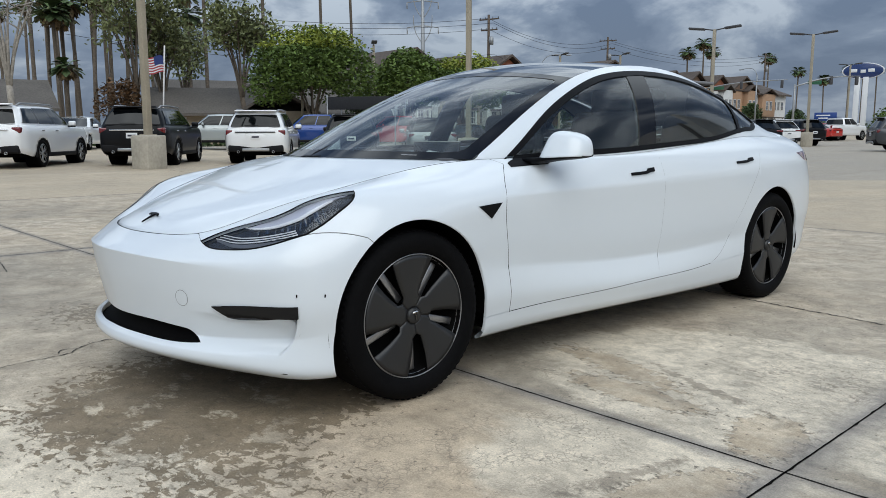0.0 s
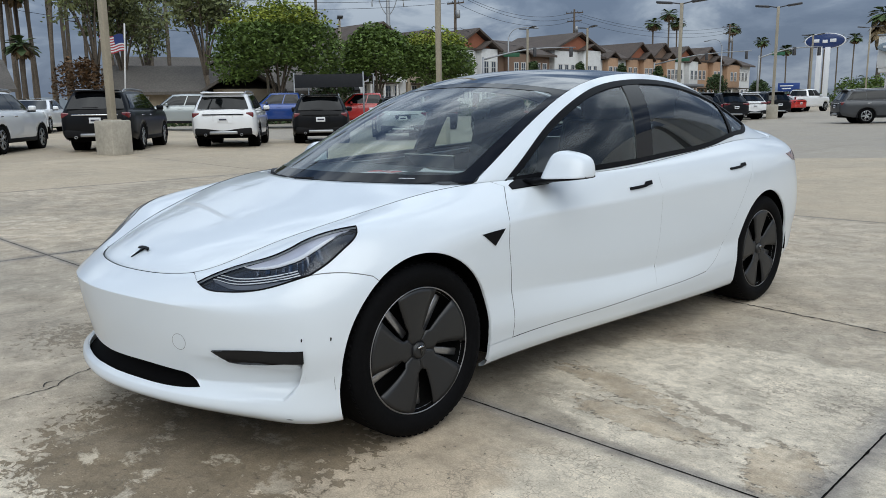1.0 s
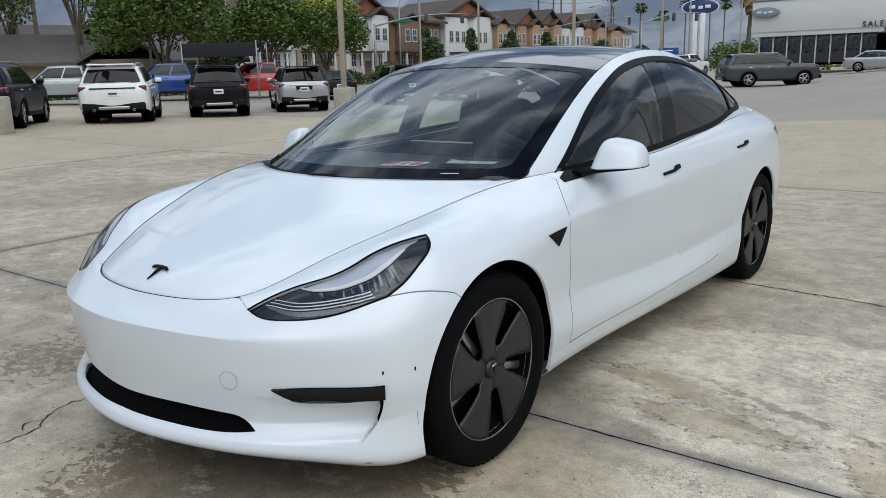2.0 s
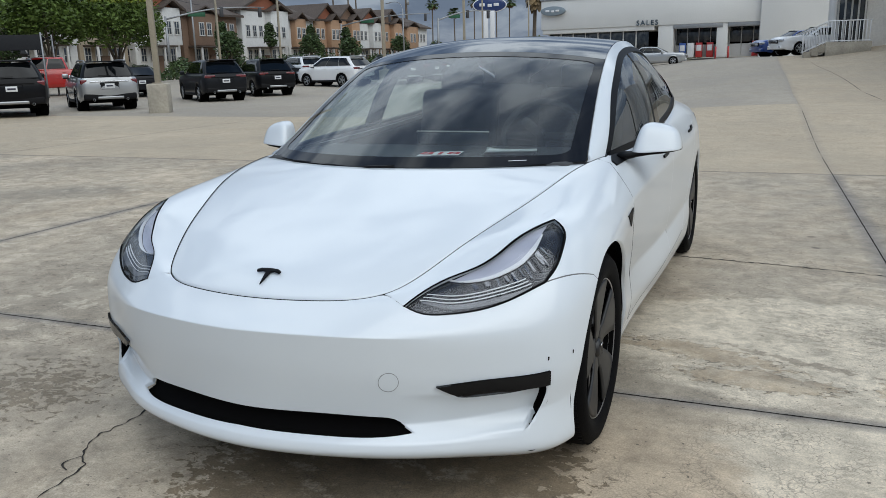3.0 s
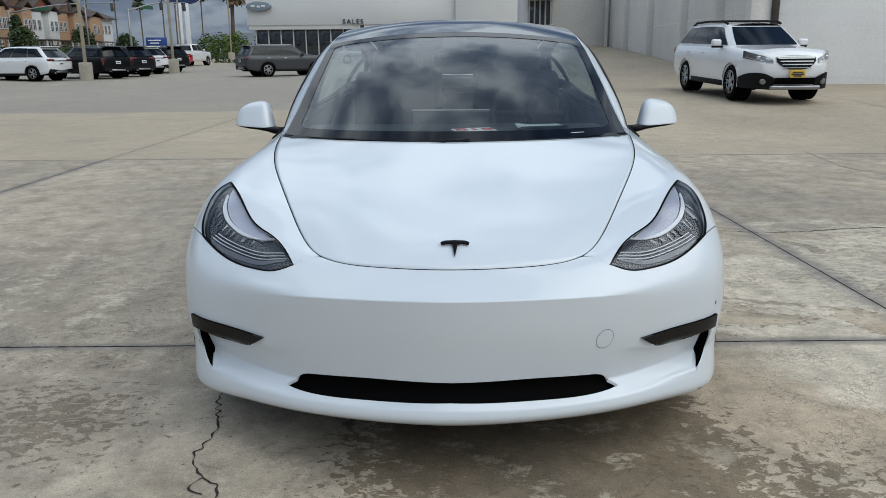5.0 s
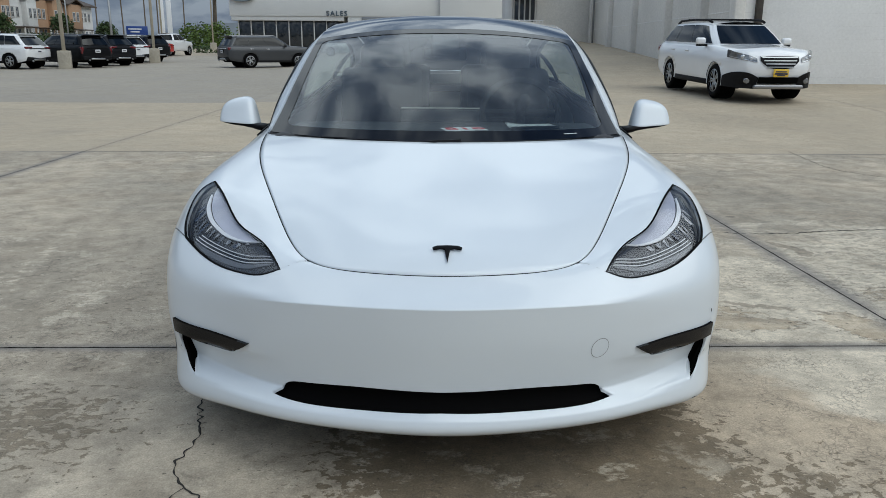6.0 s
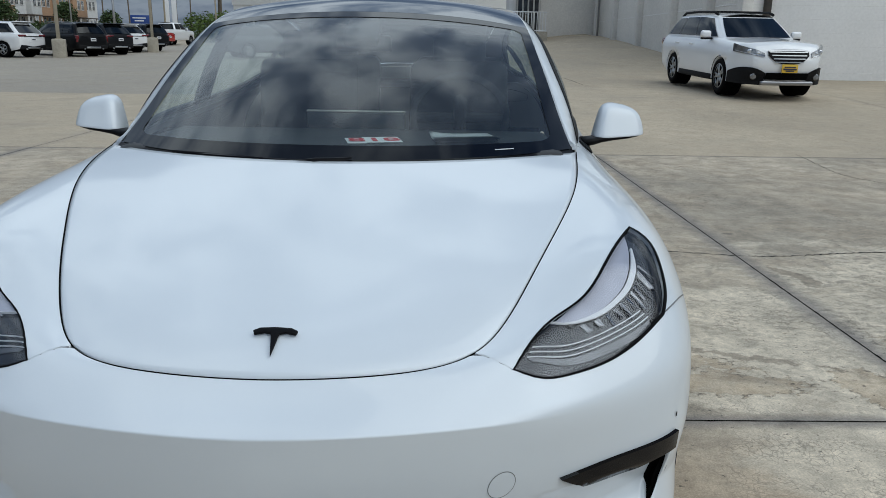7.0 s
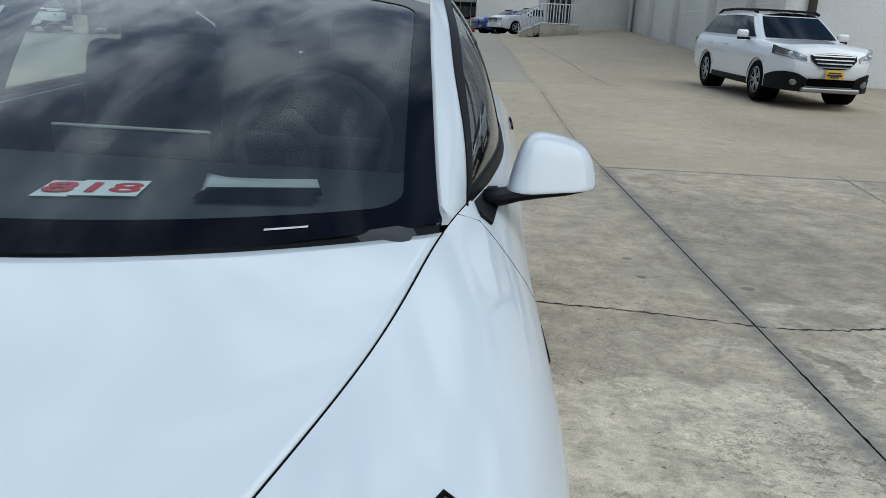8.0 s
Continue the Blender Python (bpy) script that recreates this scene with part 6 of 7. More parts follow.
for k, (x, c) in enumerate(((-6.9, "machine_blue"), (-6.2, "flag_white"), (-5.5, "machine_red"), (-4.6, "machine_red"), (-.9, "machine_red"))):
    mach = thing("vending_unit", pose(x, BY + .9, BZ - .02), "colourful unit standing by the shop entrance", "vending unit", "units by the entrance")
    part("cabinet", box((.55, .5, 1.25), (0, 0, .62), .03), M[c], mach)
    part("front_panel", box((.42, .02, .5), (0, -.26, .8), .01), M["plate"], mach)
for x in (-3.9, -2.9):
    bol = thing("bollard", on_ground(x, BY - 2.0), "thin red safety bollard", "bollard", "bollards")
    part("post", tube([(0, 0, -.1), (0, 0, 1.05)], .07, 10), M["machine_red"], bol)
words = bpy.data.curves.new("sales_lettering", "FONT")
words.body, words.size, words.extrude, words.align_x = "SALES", .62, .04, "CENTER"
words.space_character = 1.25
words.materials.append(M["letters"])
lettering = new("sales_lettering", words)
lettering.matrix_world = pose(-9.9, BY - .06, BZ + 2.86, 90, 0, 0)
tagged(lettering, "dark raised letters over the shop entrance", "lettering")


def oval_sign(parent, at, wide, high, face_m, edge_m):
    ell = lambda k, q: (wide / 2 * q * math.cos(2 * math.pi * k / 40), high / 2 * q * math.sin(2 * math.pi * k / 40))
    up = Matrix.Translation(at) @ pose(0, 0, 0, 90, 0, 0)
    edge = part("sign_edge", prism([ell(k, 1) for k in range(40)], .30, up, .02), M[edge_m], parent)
    part("sign_face", prism([ell(k, .93) for k in range(40)], .34, up @ Matrix.Translation((0, 0, -.0)), .01), M[face_m], parent)
    for dx, w, dz in ((-.22, .16, .02), (.0, .12, -.03), (.19, .15, .02)):
        part("sign_mark", box((w * wide, .06, .20 * high), (at[0] + dx * wide, at[1] - .345, at[2] + dz * high), .03), M["sign_white"], parent)


oval_sign(shop, (-18.4, BY - .06, 4.45), 2.3, .85, "oval_old", "oval_old")
sx, sy = -46.3, 130.2
pylon_sign = thing("oval_pylon_sign", on_ground(sx, sy, 18), "blue oval sign on two white posts", "sign")
oval_sign(pylon_sign, (0, 0, 9.85), 6.0, 2.5, "oval", "sign_white")
for x in (-.55, .35):
    part("post", box((.78, .6, 9.2), (x * 1.3, -.1, 4.3), .03), M["sign_white"], pylon_sign)
bx, by = cam_xy(-22.3, 132)
board = thing("blue_direction_sign", on_ground(bx, by, 15), "blue board with plain white bars on posts", "sign")
part("board", box((3.1, .1, 1.3), (0, 0, 2.6), .03), M["sign_blue"], board)
for dz, w in ((.22, 1.9), (-.2, 1.3)):
    part("print_bar", box((w, .02, .16), (-.3, -.06, 2.6 + dz), .01), M["sign_white"], board)
for x in (-1.2, 1.2):
    part("post", box((.12, .1, 2.2), (x, .02, 1.0), .01), M["sign_blue"], board)

# ---- building on the ramp, stairs and railing ----
gz = 1.66
annex = thing("grey_annex", Matrix.Translation((0, 0, gz)), "grey stucco annex with dark overhang and steps", "building")
part("wall", box((3.2, 10, 8), (6.6, 47.2, 3.6), .04), M["grey_wall"], annex)
part("wall", box((1.4, 8, 8), (4.35, 46.4, 3.6), .04), M["grey_wall"], annex)
part("overhang", prism([(2.7, 41.6), (5.2, 38.6), (5.2, 43.0), (2.7, 43.0)], .45, Matrix.Translation((0, 0, 2.75)), .02), M["panel"], annex, "projecting flat roof")
part("entrance_glass", box((1.3, .06, 2.5), (4.35, 42.3, 1.25), .01), M["bldg_glass"], annex)
for k in range(5):
    part("glass_bar", box((.08, .12, 2.5), (3.75 + .3 * k, 42.24, 1.25), .01), M["house_trim"], annex)
part("platform", box((1.9, 3.6, .9), (4.1, 40.5, -.35), .02), M["footing"], annex)
for k in range(3):
    part("step", box((.34, 2.2, .4), (3.0 - .30 * k, 39.9, -.16 - .165 * k), .01), M["footing"], annex)
rail = thing("stair_railing", Matrix.Translation((0, 0, gz + .10)), "white metal railing beside the steps", "railing")
for k in range(13):
    part("baluster", box((.03, .03, .95), (3.2 + .145 * k, 38.75, .48), .005), M["sign_white"], rail)
for k in range(8):
    part("baluster", box((.03, .03, .95), (2.2 + .135 * k, 38.8, .0 + .06 * k), .005), M["sign_white"], rail)
for z in (.05, .95):
    part("top_rail", tube([(2.15, 38.8, z - .5), (3.2, 38.75, z), (5.0, 38.75, z)], .025, 6), M["sign_white"], rail)
    part("top_rail", tube([(2.15, 40.9, z - .5), (3.2, 40.9, z)], .025, 6), M["sign_white"], rail)
for k in range(8):
    part("baluster", box((.03, .03, .95), (2.2 + .135 * k, 40.9, .0 + .06 * k), .005), M["sign_white"], rail)
pipe = part("downpipe", tube([(8.0, 41.1, 1.4), (8.0, 41.1, 8)], .05, 8), M["galv"], None)
tagged(pipe, "grey downpipe on the block wall", "pipe", kind="structure")

def on_body(points, n=0):
    """s and h of the smooth curve through some places."""
    return np.array([find(p) for p in (bent(points, n) if n else points)])


def body_piece(name, outline, material, parent, holes=(), step=.03, rim=.012, gap=.0014, lift=0.0, label="", side=1):
    outline = shrunk(outline, gap) if gap else np.asarray(outline)
    turn = lambda o: np.asarray(o) * (side, 1)
    bm, normals = sheet(turn(outline), [turn(h) for h in holes], step, lambda q: body(q[:, 0], np.clip(q[:, 1], 0, H_END)),
                        lambda q: body_normal(q[:, 0], np.clip(q[:, 1], 1e-3, H_END - 1e-3)), rim, lift)
    return part(name, bm, material, parent, label, normals=normals)


sedan = thing("white_sedan", pose(-.015, 0, 0), "pearl white electric sedan with black glass roof and dark wheels", "car")
HUB_Z, REAR_Y = .334, 2.875


def arch(y0, a0, a1, n):
    """The edge of a wheel opening, from angle a0 to a1 (0 ahead, 90 up)."""
    a = np.radians(np.linspace(a0, a1, n))
    r = .368 + .085 * np.clip(-np.sin(a), 0, 1)
    return np.array([find((.90, y0 - r[k] * math.cos(a[k]), HUB_Z + r[k] * math.sin(a[k]))) for k in range(n)])


LAMP_TOP = [(.465, -.655, .636), (.505, -.592, .672), (.555, -.528, .70), (.622, -.467, .727), (.672, -.39, .755), (.722, -.295, .786), (.776, -.195, .816)]
LAMP_OUT = [(.776, -.195, .816), (.806, -.215, .79), (.824, -.29, .745), (.820, -.36, .70), (.802, -.415, .666)]
LAMP_LOW = [(.802, -.415, .666), (.745, -.492, .642), (.67, -.562, .622), (.58, -.619, .612), (.515, -.65, .617), (.465, -.655, .636)]
lamp_top, lamp_out, lamp_low = on_body(LAMP_TOP, 22), on_body(LAMP_OUT, 14), on_body(LAMP_LOW, 22)
# the running light, and the first and last of the thin lines under it
DRL = [(.552, -.529, .701), (.584, -.527, .698), (.638, -.498, .701), (.696, -.448, .718), (.734, -.402, .742), (.752, -.360, .766), (.764, -.287, .796)]
LINE_TOP = [(.514, -.597, .674), (.561, -.582, .667), (.624, -.549, .665), (.690, -.502, .675), (.762, -.443, .695)]
LINE_LOW = [(.502, -.622, .662), (.560, -.602, .651), (.633, -.561, .649), (.711, -.505, .662), (.780, -.445, .682)]
LAMP = np.concatenate([lamp_top[:-1], lamp_out[:-1], lamp_low[:-1]])

s_corner = find((.398, -.634, .658))[0]
bumper_gap = on_body([(.802, -.415, .668), (.853, -.325, .672), (.905, -.205, .648)], 10)
hood_gap = on_body([(.398, -.634, .659), (.465, -.655, .636)], 4)
arch_front = arch(0, -26, 118, 40)
n_gap = int(((arch_front - bumper_gap[-1]) ** 2).sum(1).argmin())
bumper_gap[-1] = arch_front[n_gap]
top_edge = lambda a, b, n: np.stack([np.linspace(a, b, n), np.full(n, H_END)], 1)
low_edge = lambda a, b, n: np.stack([np.linspace(a, b, n), np.full(n, 0.0)], 1)

# front bumper with its lower opening
half = np.concatenate([low_edge(0, arch_front[0, 0], 40)[:-1], np.vstack([[arch_front[0, 0], 0], arch_front[:n_gap + 1]]), bumper_gap[::-1][1:],
                       lamp_low[1:], hood_gap[::-1][1:-1], top_edge(s_corner, 0, 20)])
bumper_outline = np.concatenate([half[:-1], (half * (-1, 1))[::-1][:-1]])
mouth_half = on_body([(.002, -.82, .328), (.06, -.82, .3282), (.25, -.79, .329), (.41, -.735, .320), (.465, -.705, .303), (.500, -.688, .268), (.448, -.724, .264), (.25, -.80, .273), (.06, -.83, .2765), (.002, -.83, .2765)])
mouth = np.concatenate([bent(mouth_half[:6], 30), bent(mouth_half[5:], 26)[1:]])
MOUTH = np.concatenate([mouth, (mouth * (-1, 1))[::-1]])
SMOOTH = body(_ts.ravel(), _th.ravel(), False)


def smooth_find(x, z):
    """s and h of the front at a place across and up, pockets aside."""
    ok = SMOOTH[:, 1] < -.3
    n = int(((SMOOTH[ok][:, [0, 2]] - (x, z)) ** 2).sum(1).argmin())
    sh = np.array([_ts.ravel()[ok][n], _th.ravel()[ok][n]])
    for _ in range(5):
        p, ps, ph = body([sh[0], sh[0] + 1e-3, sh[0]], [sh[1], sh[1], sh[1] + 1e-3], False)[:, [0, 2]]
        sh += np.clip(np.linalg.solve(np.stack([ps - p, ph - p], 1) / 1e-3, np.array((x, z)) - p), -.02, .02)
    return sh


slot_z = np.linspace(.412, .254, 24)
slot_in = .025 * np.minimum(1, np.linspace(0, 1, 24) * 4 + .5) * np.minimum(1, np.linspace(1, 0, 24) * 2.4 + .12)
slot = np.array([smooth_find(slot_wall(z), z) for z in slot_z] + [smooth_find(slot_wall(z) - w, z) for z, w in zip(slot_z[::-1], slot_in[::-1])])
body_piece("front_bumper", bumper_outline, M["pearl"], sedan, [MOUTH, slot, slot * (-1, 1)], step=.010, label="white bumper with scuffed corner")
# near-black sheets behind the openings, with the shade inside as their colour
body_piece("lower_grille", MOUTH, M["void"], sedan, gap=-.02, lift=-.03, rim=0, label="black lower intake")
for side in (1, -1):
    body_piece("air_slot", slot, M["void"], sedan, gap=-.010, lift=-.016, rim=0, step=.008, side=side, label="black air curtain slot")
    fog = on_body([(.571, -.68, .418), (.70, -.605, .428), (.843, -.485, .434), (.839, -.481, .392), (.72, -.57, .389), (.612, -.645, .389)])
    fog = np.concatenate([bent(fog[:3], 14), bent(fog[[2, 3]], 4)[1:], bent(fog[[3, 4, 5, 0]], 16)[1:-1]])
    body_piece("bumper_blade", fog, M["blade"], sedan, gap=0, lift=.009, rim=.022, side=side, step=.012, label="dark grey bumper insert")

# fenders, doors, sills, quarter panels
arch_back = arch(0, 118, 200, 26)
sill_front = on_body([(.89, .387, .268)])[0]
n_sill = int(((arch_back - sill_front) ** 2).sum(1).argmin())
door_1 = on_body([(.887, .524, .272), (.905, .500, .549), (.909, .480, .742), (.87, .515, .84), (.80, .575, .905)], 24)
door_1 = np.vstack([door_1, [door_1[-1, 0] + .004, H_END]])
fender = np.concatenate([arch_front[n_gap:], arch_back[1:n_sill + 1], door_1, top_edge(door_1[-1, 0], s_corner, 60)[1:-1], hood_gap, lamp_top[1:-1], lamp_out[:-1], bumper_gap[:-1]])
door_2 = on_body([(.889, 1.622, .290), (.905, 1.645, .496), (.915, 1.655, .732), (.88, 1.645, .91)], 20)
door_2 = np.vstack([door_2, [door_2[-1, 0], H_END]])
sill_1 = on_body([(.887, .524, .272), (.884, .895, .283), (.889, 1.622, .290)], 20)
sill_2 = on_body([(.889, 1.622, .290), (.90, 2.05, .300), (.905, 2.13, .306)], 8)
door_3 = on_body([(.905, 2.13, .306), (.907, 2.225, .345), (.92, 2.37, .480), (.926, 2.56, .72), (.886, 2.685, .885), (.80, 2.75, .99)], 26)
door_3 = np.vstack([door_3, [door_3[-1, 0], H_END]])
front_door = np.concatenate([sill_1, door_2[1:], top_edge(door_2[-1, 0], door_1[-1, 0], 30)[1:], door_1[::-1][1:-1]])
rear_door = np.concatenate([sill_2, door_3[1:], top_edge(door_3[-1, 0], door_2[-1, 0], 30)[1:], door_2[::-1][1:-1]])
rear_arch = arch(REAR_Y, -20, 205, 50)
s_tail = S_AT[14]
quarter = np.concatenate([rear_arch[4:], low_edge(rear_arch[-1, 0], s_tail, 12), top_edge(s_tail, door_3[-1, 0], 24), door_3[::-1][1:], [rear_arch[4] + (-.06, .0)]])
sill = np.concatenate([arch_back[n_sill:], low_edge(arch_back[-1, 0], rear_arch[0, 0], 40), rear_arch[:5], [rear_arch[4] + (-.06, .0)], sill_2[::-1], sill_1[::-1][1:]])
rear_half = np.concatenate([low_edge(s_tail, 2 * S_END - s_tail, 30), top_edge(2 * S_END - s_tail, s_tail, 30)])


def tail_place(q):
    far = q[:, 0] > S_END
    p = body(np.where(far, 2 * S_END - q[:, 0], q[:, 0]), np.clip(q[:, 1], 0, H_END))
    p[far, 0] *= -1
    return p


def tail_normal(q):
    far = q[:, 0] > S_END
    n = body_normal(np.where(far, 2 * S_END - q[:, 0], q[:, 0]), np.clip(q[:, 1], 1e-3, H_END - 1e-3))
    n[far, 0] *= -1
    return n


bm, normals = sheet(shrunk(rear_half, .002), [], .04, tail_place, tail_normal, .012)
part("rear_bumper", bm, M["pearl"], sedan, normals=normals)
HANDLE = [(1.372, .824), (1.372, .838), (1.44, .840), (1.500, .843), (1.515, .857), (1.562, .860), (1.564, .838), (1.53, .835), (1.50, .828), (1.44, .825)]
for side in (1, -1):
    body_piece("fender", fender, M["pearl"], sedan, side=side, step=.024)
    fd = body_piece("front_door", front_door, M["pearl"], sedan, side=side, step=.018)
    rd = body_piece("rear_door", rear_door, M["pearl"], sedan, side=side, step=.018)
    body_piece("sill", sill, M["pearl"], sedan, side=side, step=.035)
    body_piece("quarter_panel", quarter, M["pearl"], sedan, side=side, step=.03)
    for door, outline in ((fd, front_door), (rd, rear_door)):
        body_piece("door_lining", outline, M["cabin"], door, side=side, gap=0, lift=-.035, rim=0, step=.05, label="black door lining")
    for door, dy, dz in ((fd, 0, 0), (rd, 1.02, .030)):
        body_piece("door_handle", on_body([(.90, y + dy, z + dz) for y, z in HANDLE]), M["trim"], door, gap=0, lift=.008, rim=.012, side=side, step=.012, label="flush black door handle")
    body_piece("side_badge", on_body([(.91, .310, .737), (.908, .450, .746), (.915, .385, .686)]), M["trim"], sedan, gap=0, lift=.004, rim=.008, side=side, step=.02, label="small black triangular camera badge")
    tail = on_body([(.885, 3.28, .925), (.80, 3.60, .958), (.70, 3.715, .958), (.68, 3.735, .86), (.78, 3.64, .835), (.872, 3.38, .868)])
    body_piece("tail_lamp", tail, M["tail"], sedan, gap=0, lift=.003, rim=.01, side=side, step=.02, label="dark red tail lamp")
    # headlight: dark bowl, pale light guide, reflectors and strips behind a clear lens with a black seal
    lamp = body_piece("headlight", LAMP, M["lamp_dark"], sedan, gap=-.004, lift=-.017, rim=0, side=side, step=.014, label="clear headlight with dark bowl")
    guide = np.concatenate([bent(on_body([(.566, -.520, .704), (.622, -.456, .730), (.668, -.384, .758), (.718, -.288, .789), (.764, -.215, .813)]), 16), bent(on_body(DRL), 24)[::-1]])
    body_piece("light_guide", guide, M["lamp_white"], lamp, gap=.002, lift=-.014, rim=.006, side=side, step=.012, label="pale frosted light guide")
    drl = bent(on_body(DRL), 30)
    thick = np.stack([np.zeros(30), np.interp(np.linspace(0, 1, 30), (0, .2, .8, 1), (.004, .010, .010, .003))], 1)
    body_piece("light_strip", np.concatenate([drl, (drl - thick)[::-1]]), M["drl"], lamp, gap=0, lift=-.008, rim=.006, side=side, step=.01, label="bright curved running light")
    # facets that hang below the running light
    fan = random.Random(8)
    for k in range(13):
        f = .10 + .066 * k
        at = drl[min(28, int(29 * f))]
        wide, long = .0038 + .0022 * (k % 3), .012 + .026 * f + .010 * (k % 2)
        quad = np.array([at + (-wide, -.014), at + (wide * .8, -.014), at + (wide * .6, -.014 - long), at + (-wide * 1.1, -.012 - long)])
        p, n = body(quad[:, 0], quad[:, 1]), body_normal(quad[:, 0], quad[:, 1])
        tilt = np.array([fan.uniform(-.003, .003) for _ in range(4)]) - .0125
        p = (p + n * tilt[:, None]) * (side, 1, 1)
        bm = bmesh.new()
        bm.faces.new([bm.verts.new(v) for v in (p if side > 0 else p[::-1])])
        bmesh.ops.solidify(bm, geom=bm.faces[:], thickness=.002)
        part("reflector", bm, M["lamp_body"], lamp, "chrome lamp reflector", smooth=False)
    for k in range(3):
        line = bent(on_body([tuple(np.array(p) * (1 - k / 2) + np.array(q) * k / 2) for p, q in zip(LINE_TOP, LINE_LOW)]), 26)
        body_piece("light_line", np.concatenate([line, (line + (0, .0017))[::-1]]), M["drl"], lamp, gap=0, lift=-.010, rim=.004, side=side, step=.01)
    shelf = bent(on_body(LINE_LOW), 26) - (0, .004)
    body_piece("lamp_shelf", np.concatenate([shelf, (shelf - np.stack([np.zeros(26), np.linspace(.016, .010, 26)], 1))[::-1]]), M["lamp_shelf"], lamp, gap=0, lift=-.014, rim=.006, side=side, step=.012, label="satin lamp shelf")
    body_piece("lamp_seal", LAMP, M["tyre"], lamp, [shrunk(LAMP, .0035)], gap=-.0012, lift=.0012, rim=.004, side=side, step=.012)
    body_piece("lens", LAMP, M["lens"], lamp, gap=.006, lift=.0008, rim=0, side=side, step=.014, label="clear lens")
circle = lambda r: on_body([(.449 + r * math.cos(a), -.735, .439 + r * math.sin(a)) for a in np.linspace(0, 2 * math.pi, 32, endpoint=False)])
tow = body_piece("tow_cover", circle(.030), M["pearl"], sedan, gap=0, lift=.0008, rim=.003, step=.012, label="round tow hook cover")
# grey ring: shade of the gap round the cover, put into colour
body_piece("cover_gap", circle(.0318), M["seam"], tow, [circle(.0302)], gap=0, lift=.0007, rim=0, step=.006)
for at in ((.842, -.473, .472), (.893, -.335, .47)):
    q = smooth_find(at[0], at[2])
    body_piece("scuff", q + np.array([(-.0025, -.008), (.002, -.006), (.003, .003), (.0005, .008), (-.0025, .004)]), M["void"], sedan, gap=0, lift=.0012, rim=0, step=.006, label="black scuff mark")

body_piece("scuff", find((.80, -.52, .192)) + np.array([(-.016, -.002), (.004, -.003), (.014, .001), (-.004, .003)]), M["void"], sedan, gap=0, lift=.0012, rim=0, step=.006, label="black scuff mark")

# dark cords along the panel gaps; their colour stands in for the shade there
def gap_cord(name, line, radius, lift, material="void"):
    """A thin dark cord along a line on the body, sunk below the skin, on both sides."""
    line = np.asarray(line)
    keep = np.r_[True, np.linalg.norm(np.diff(line, axis=0), axis=1) > 1e-4]
    q = line[keep]
    p, n = body(q[:, 0], np.clip(q[:, 1], 0, H_END)), body_normal(q[:, 0], np.clip(q[:, 1], 1e-3, H_END - 1e-3))
    for side in (1, -1):
        part(name, tube(((p + n * lift) * (side, 1, 1)).tolist(), radius, 6), M[material], sedan)


for line in (door_1, np.concatenate([sill_1, sill_2[1:]])):
    gap_cord("door_gap_shade", line, .0021, -.0014)
for line in (door_2, door_3):
    gap_cord("door_gap_shade", line, .0020, -.0024, "seam")
gap_cord("bumper_gap_shade", bumper_gap, .0019, -.0020, "seam")
gap_cord("bumper_gap_shade", hood_gap, .0017, -.0020, "seam")

# hood
h_front = hoop_points(np.linspace(0, s_corner, 33))[-1]
h_side = hoop_points(np.linspace(s_corner, S_AT[7], 49))[-1]
h_mid = bent([(0, -.742, .650), (0, -.685, .682), (0, -.56, .732), (0, -.35, .800), (0, -.12, .864), (0, .09, .922)], 49)
uu = np.linspace(0, 1, 33)
h_rear = np.stack([.735 * uu, .09 + .32 * uu ** 2.1, .922 - .007 * uu ** 2 + .004 * uu * (1 - uu)], 1)
u, v = np.meshgrid(uu, np.linspace(0, 1, 49), indexing="ij")
hood = np.zeros((33, 49, 3))
for k in range(3):
    w = u if k == 0 else u ** 2
    hood[..., k] = (1 - w) * h_mid[None, :, k] + w * h_side[None, :, k] + (1 - v) * h_front[:, None, k] + v * h_rear[:, None, k]
    hood[..., k] -= (1 - w) * (1 - v) * h_front[0, k] + w * (1 - v) * h_front[-1, k] + (1 - w) * v * h_rear[0, k] + w * v * h_rear[-1, k]
hood[-1, :, 0] -= .0025
hood[:, 0, 1] += .0045
HOOD = np.concatenate([(hood[1:] * (-1, 1, 1))[::-1], hood])
bm = grid_bm(HOOD)
bmesh.ops.recalc_face_normals(bm, faces=bm.faces)
border = [e for e in bm.edges if len(e.link_faces) == 1]
got = bmesh.ops.extrude_edge_only(bm, edges=border)
bmesh.ops.translate(bm, vec=(0, 0, -.015), verts=[g for g in got["geom"] if isinstance(g, bmesh.types.BMVert)])
part("hood", bm, M["pearl"], sedan, "smooth white hood panel")

# black cord that draws the shade of the gap round the hood
gap_line = hoop_points(np.linspace(0, S_AT[7], 120))[-1] - (0, 0, .0006)
gap_line = np.concatenate([(gap_line[1:] * (-1, 1, 1))[::-1], gap_line])
part("hood_gap_shade", tube(gap_line.tolist(), .0016, 6), M["void"], sedan)

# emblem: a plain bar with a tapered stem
bm = prism([(-.043, .040), (-.030, .047), (0, .049), (.030, .047), (.043, .040), (.040, .031), (.020, .036), (.008, .033), (0, -.022), (-.008, .033), (-.020, .036), (-.040, .031)],
           .006, pose(.012, -.682, .686, 28, 0, 0), .0012)
part("hood_emblem", bm, M["trim"], sedan, "small dark metal hood emblem")

# glasshouse
edge_line = hoop_points(np.linspace(S_AT[6], S_AT[14], 300))[-1]
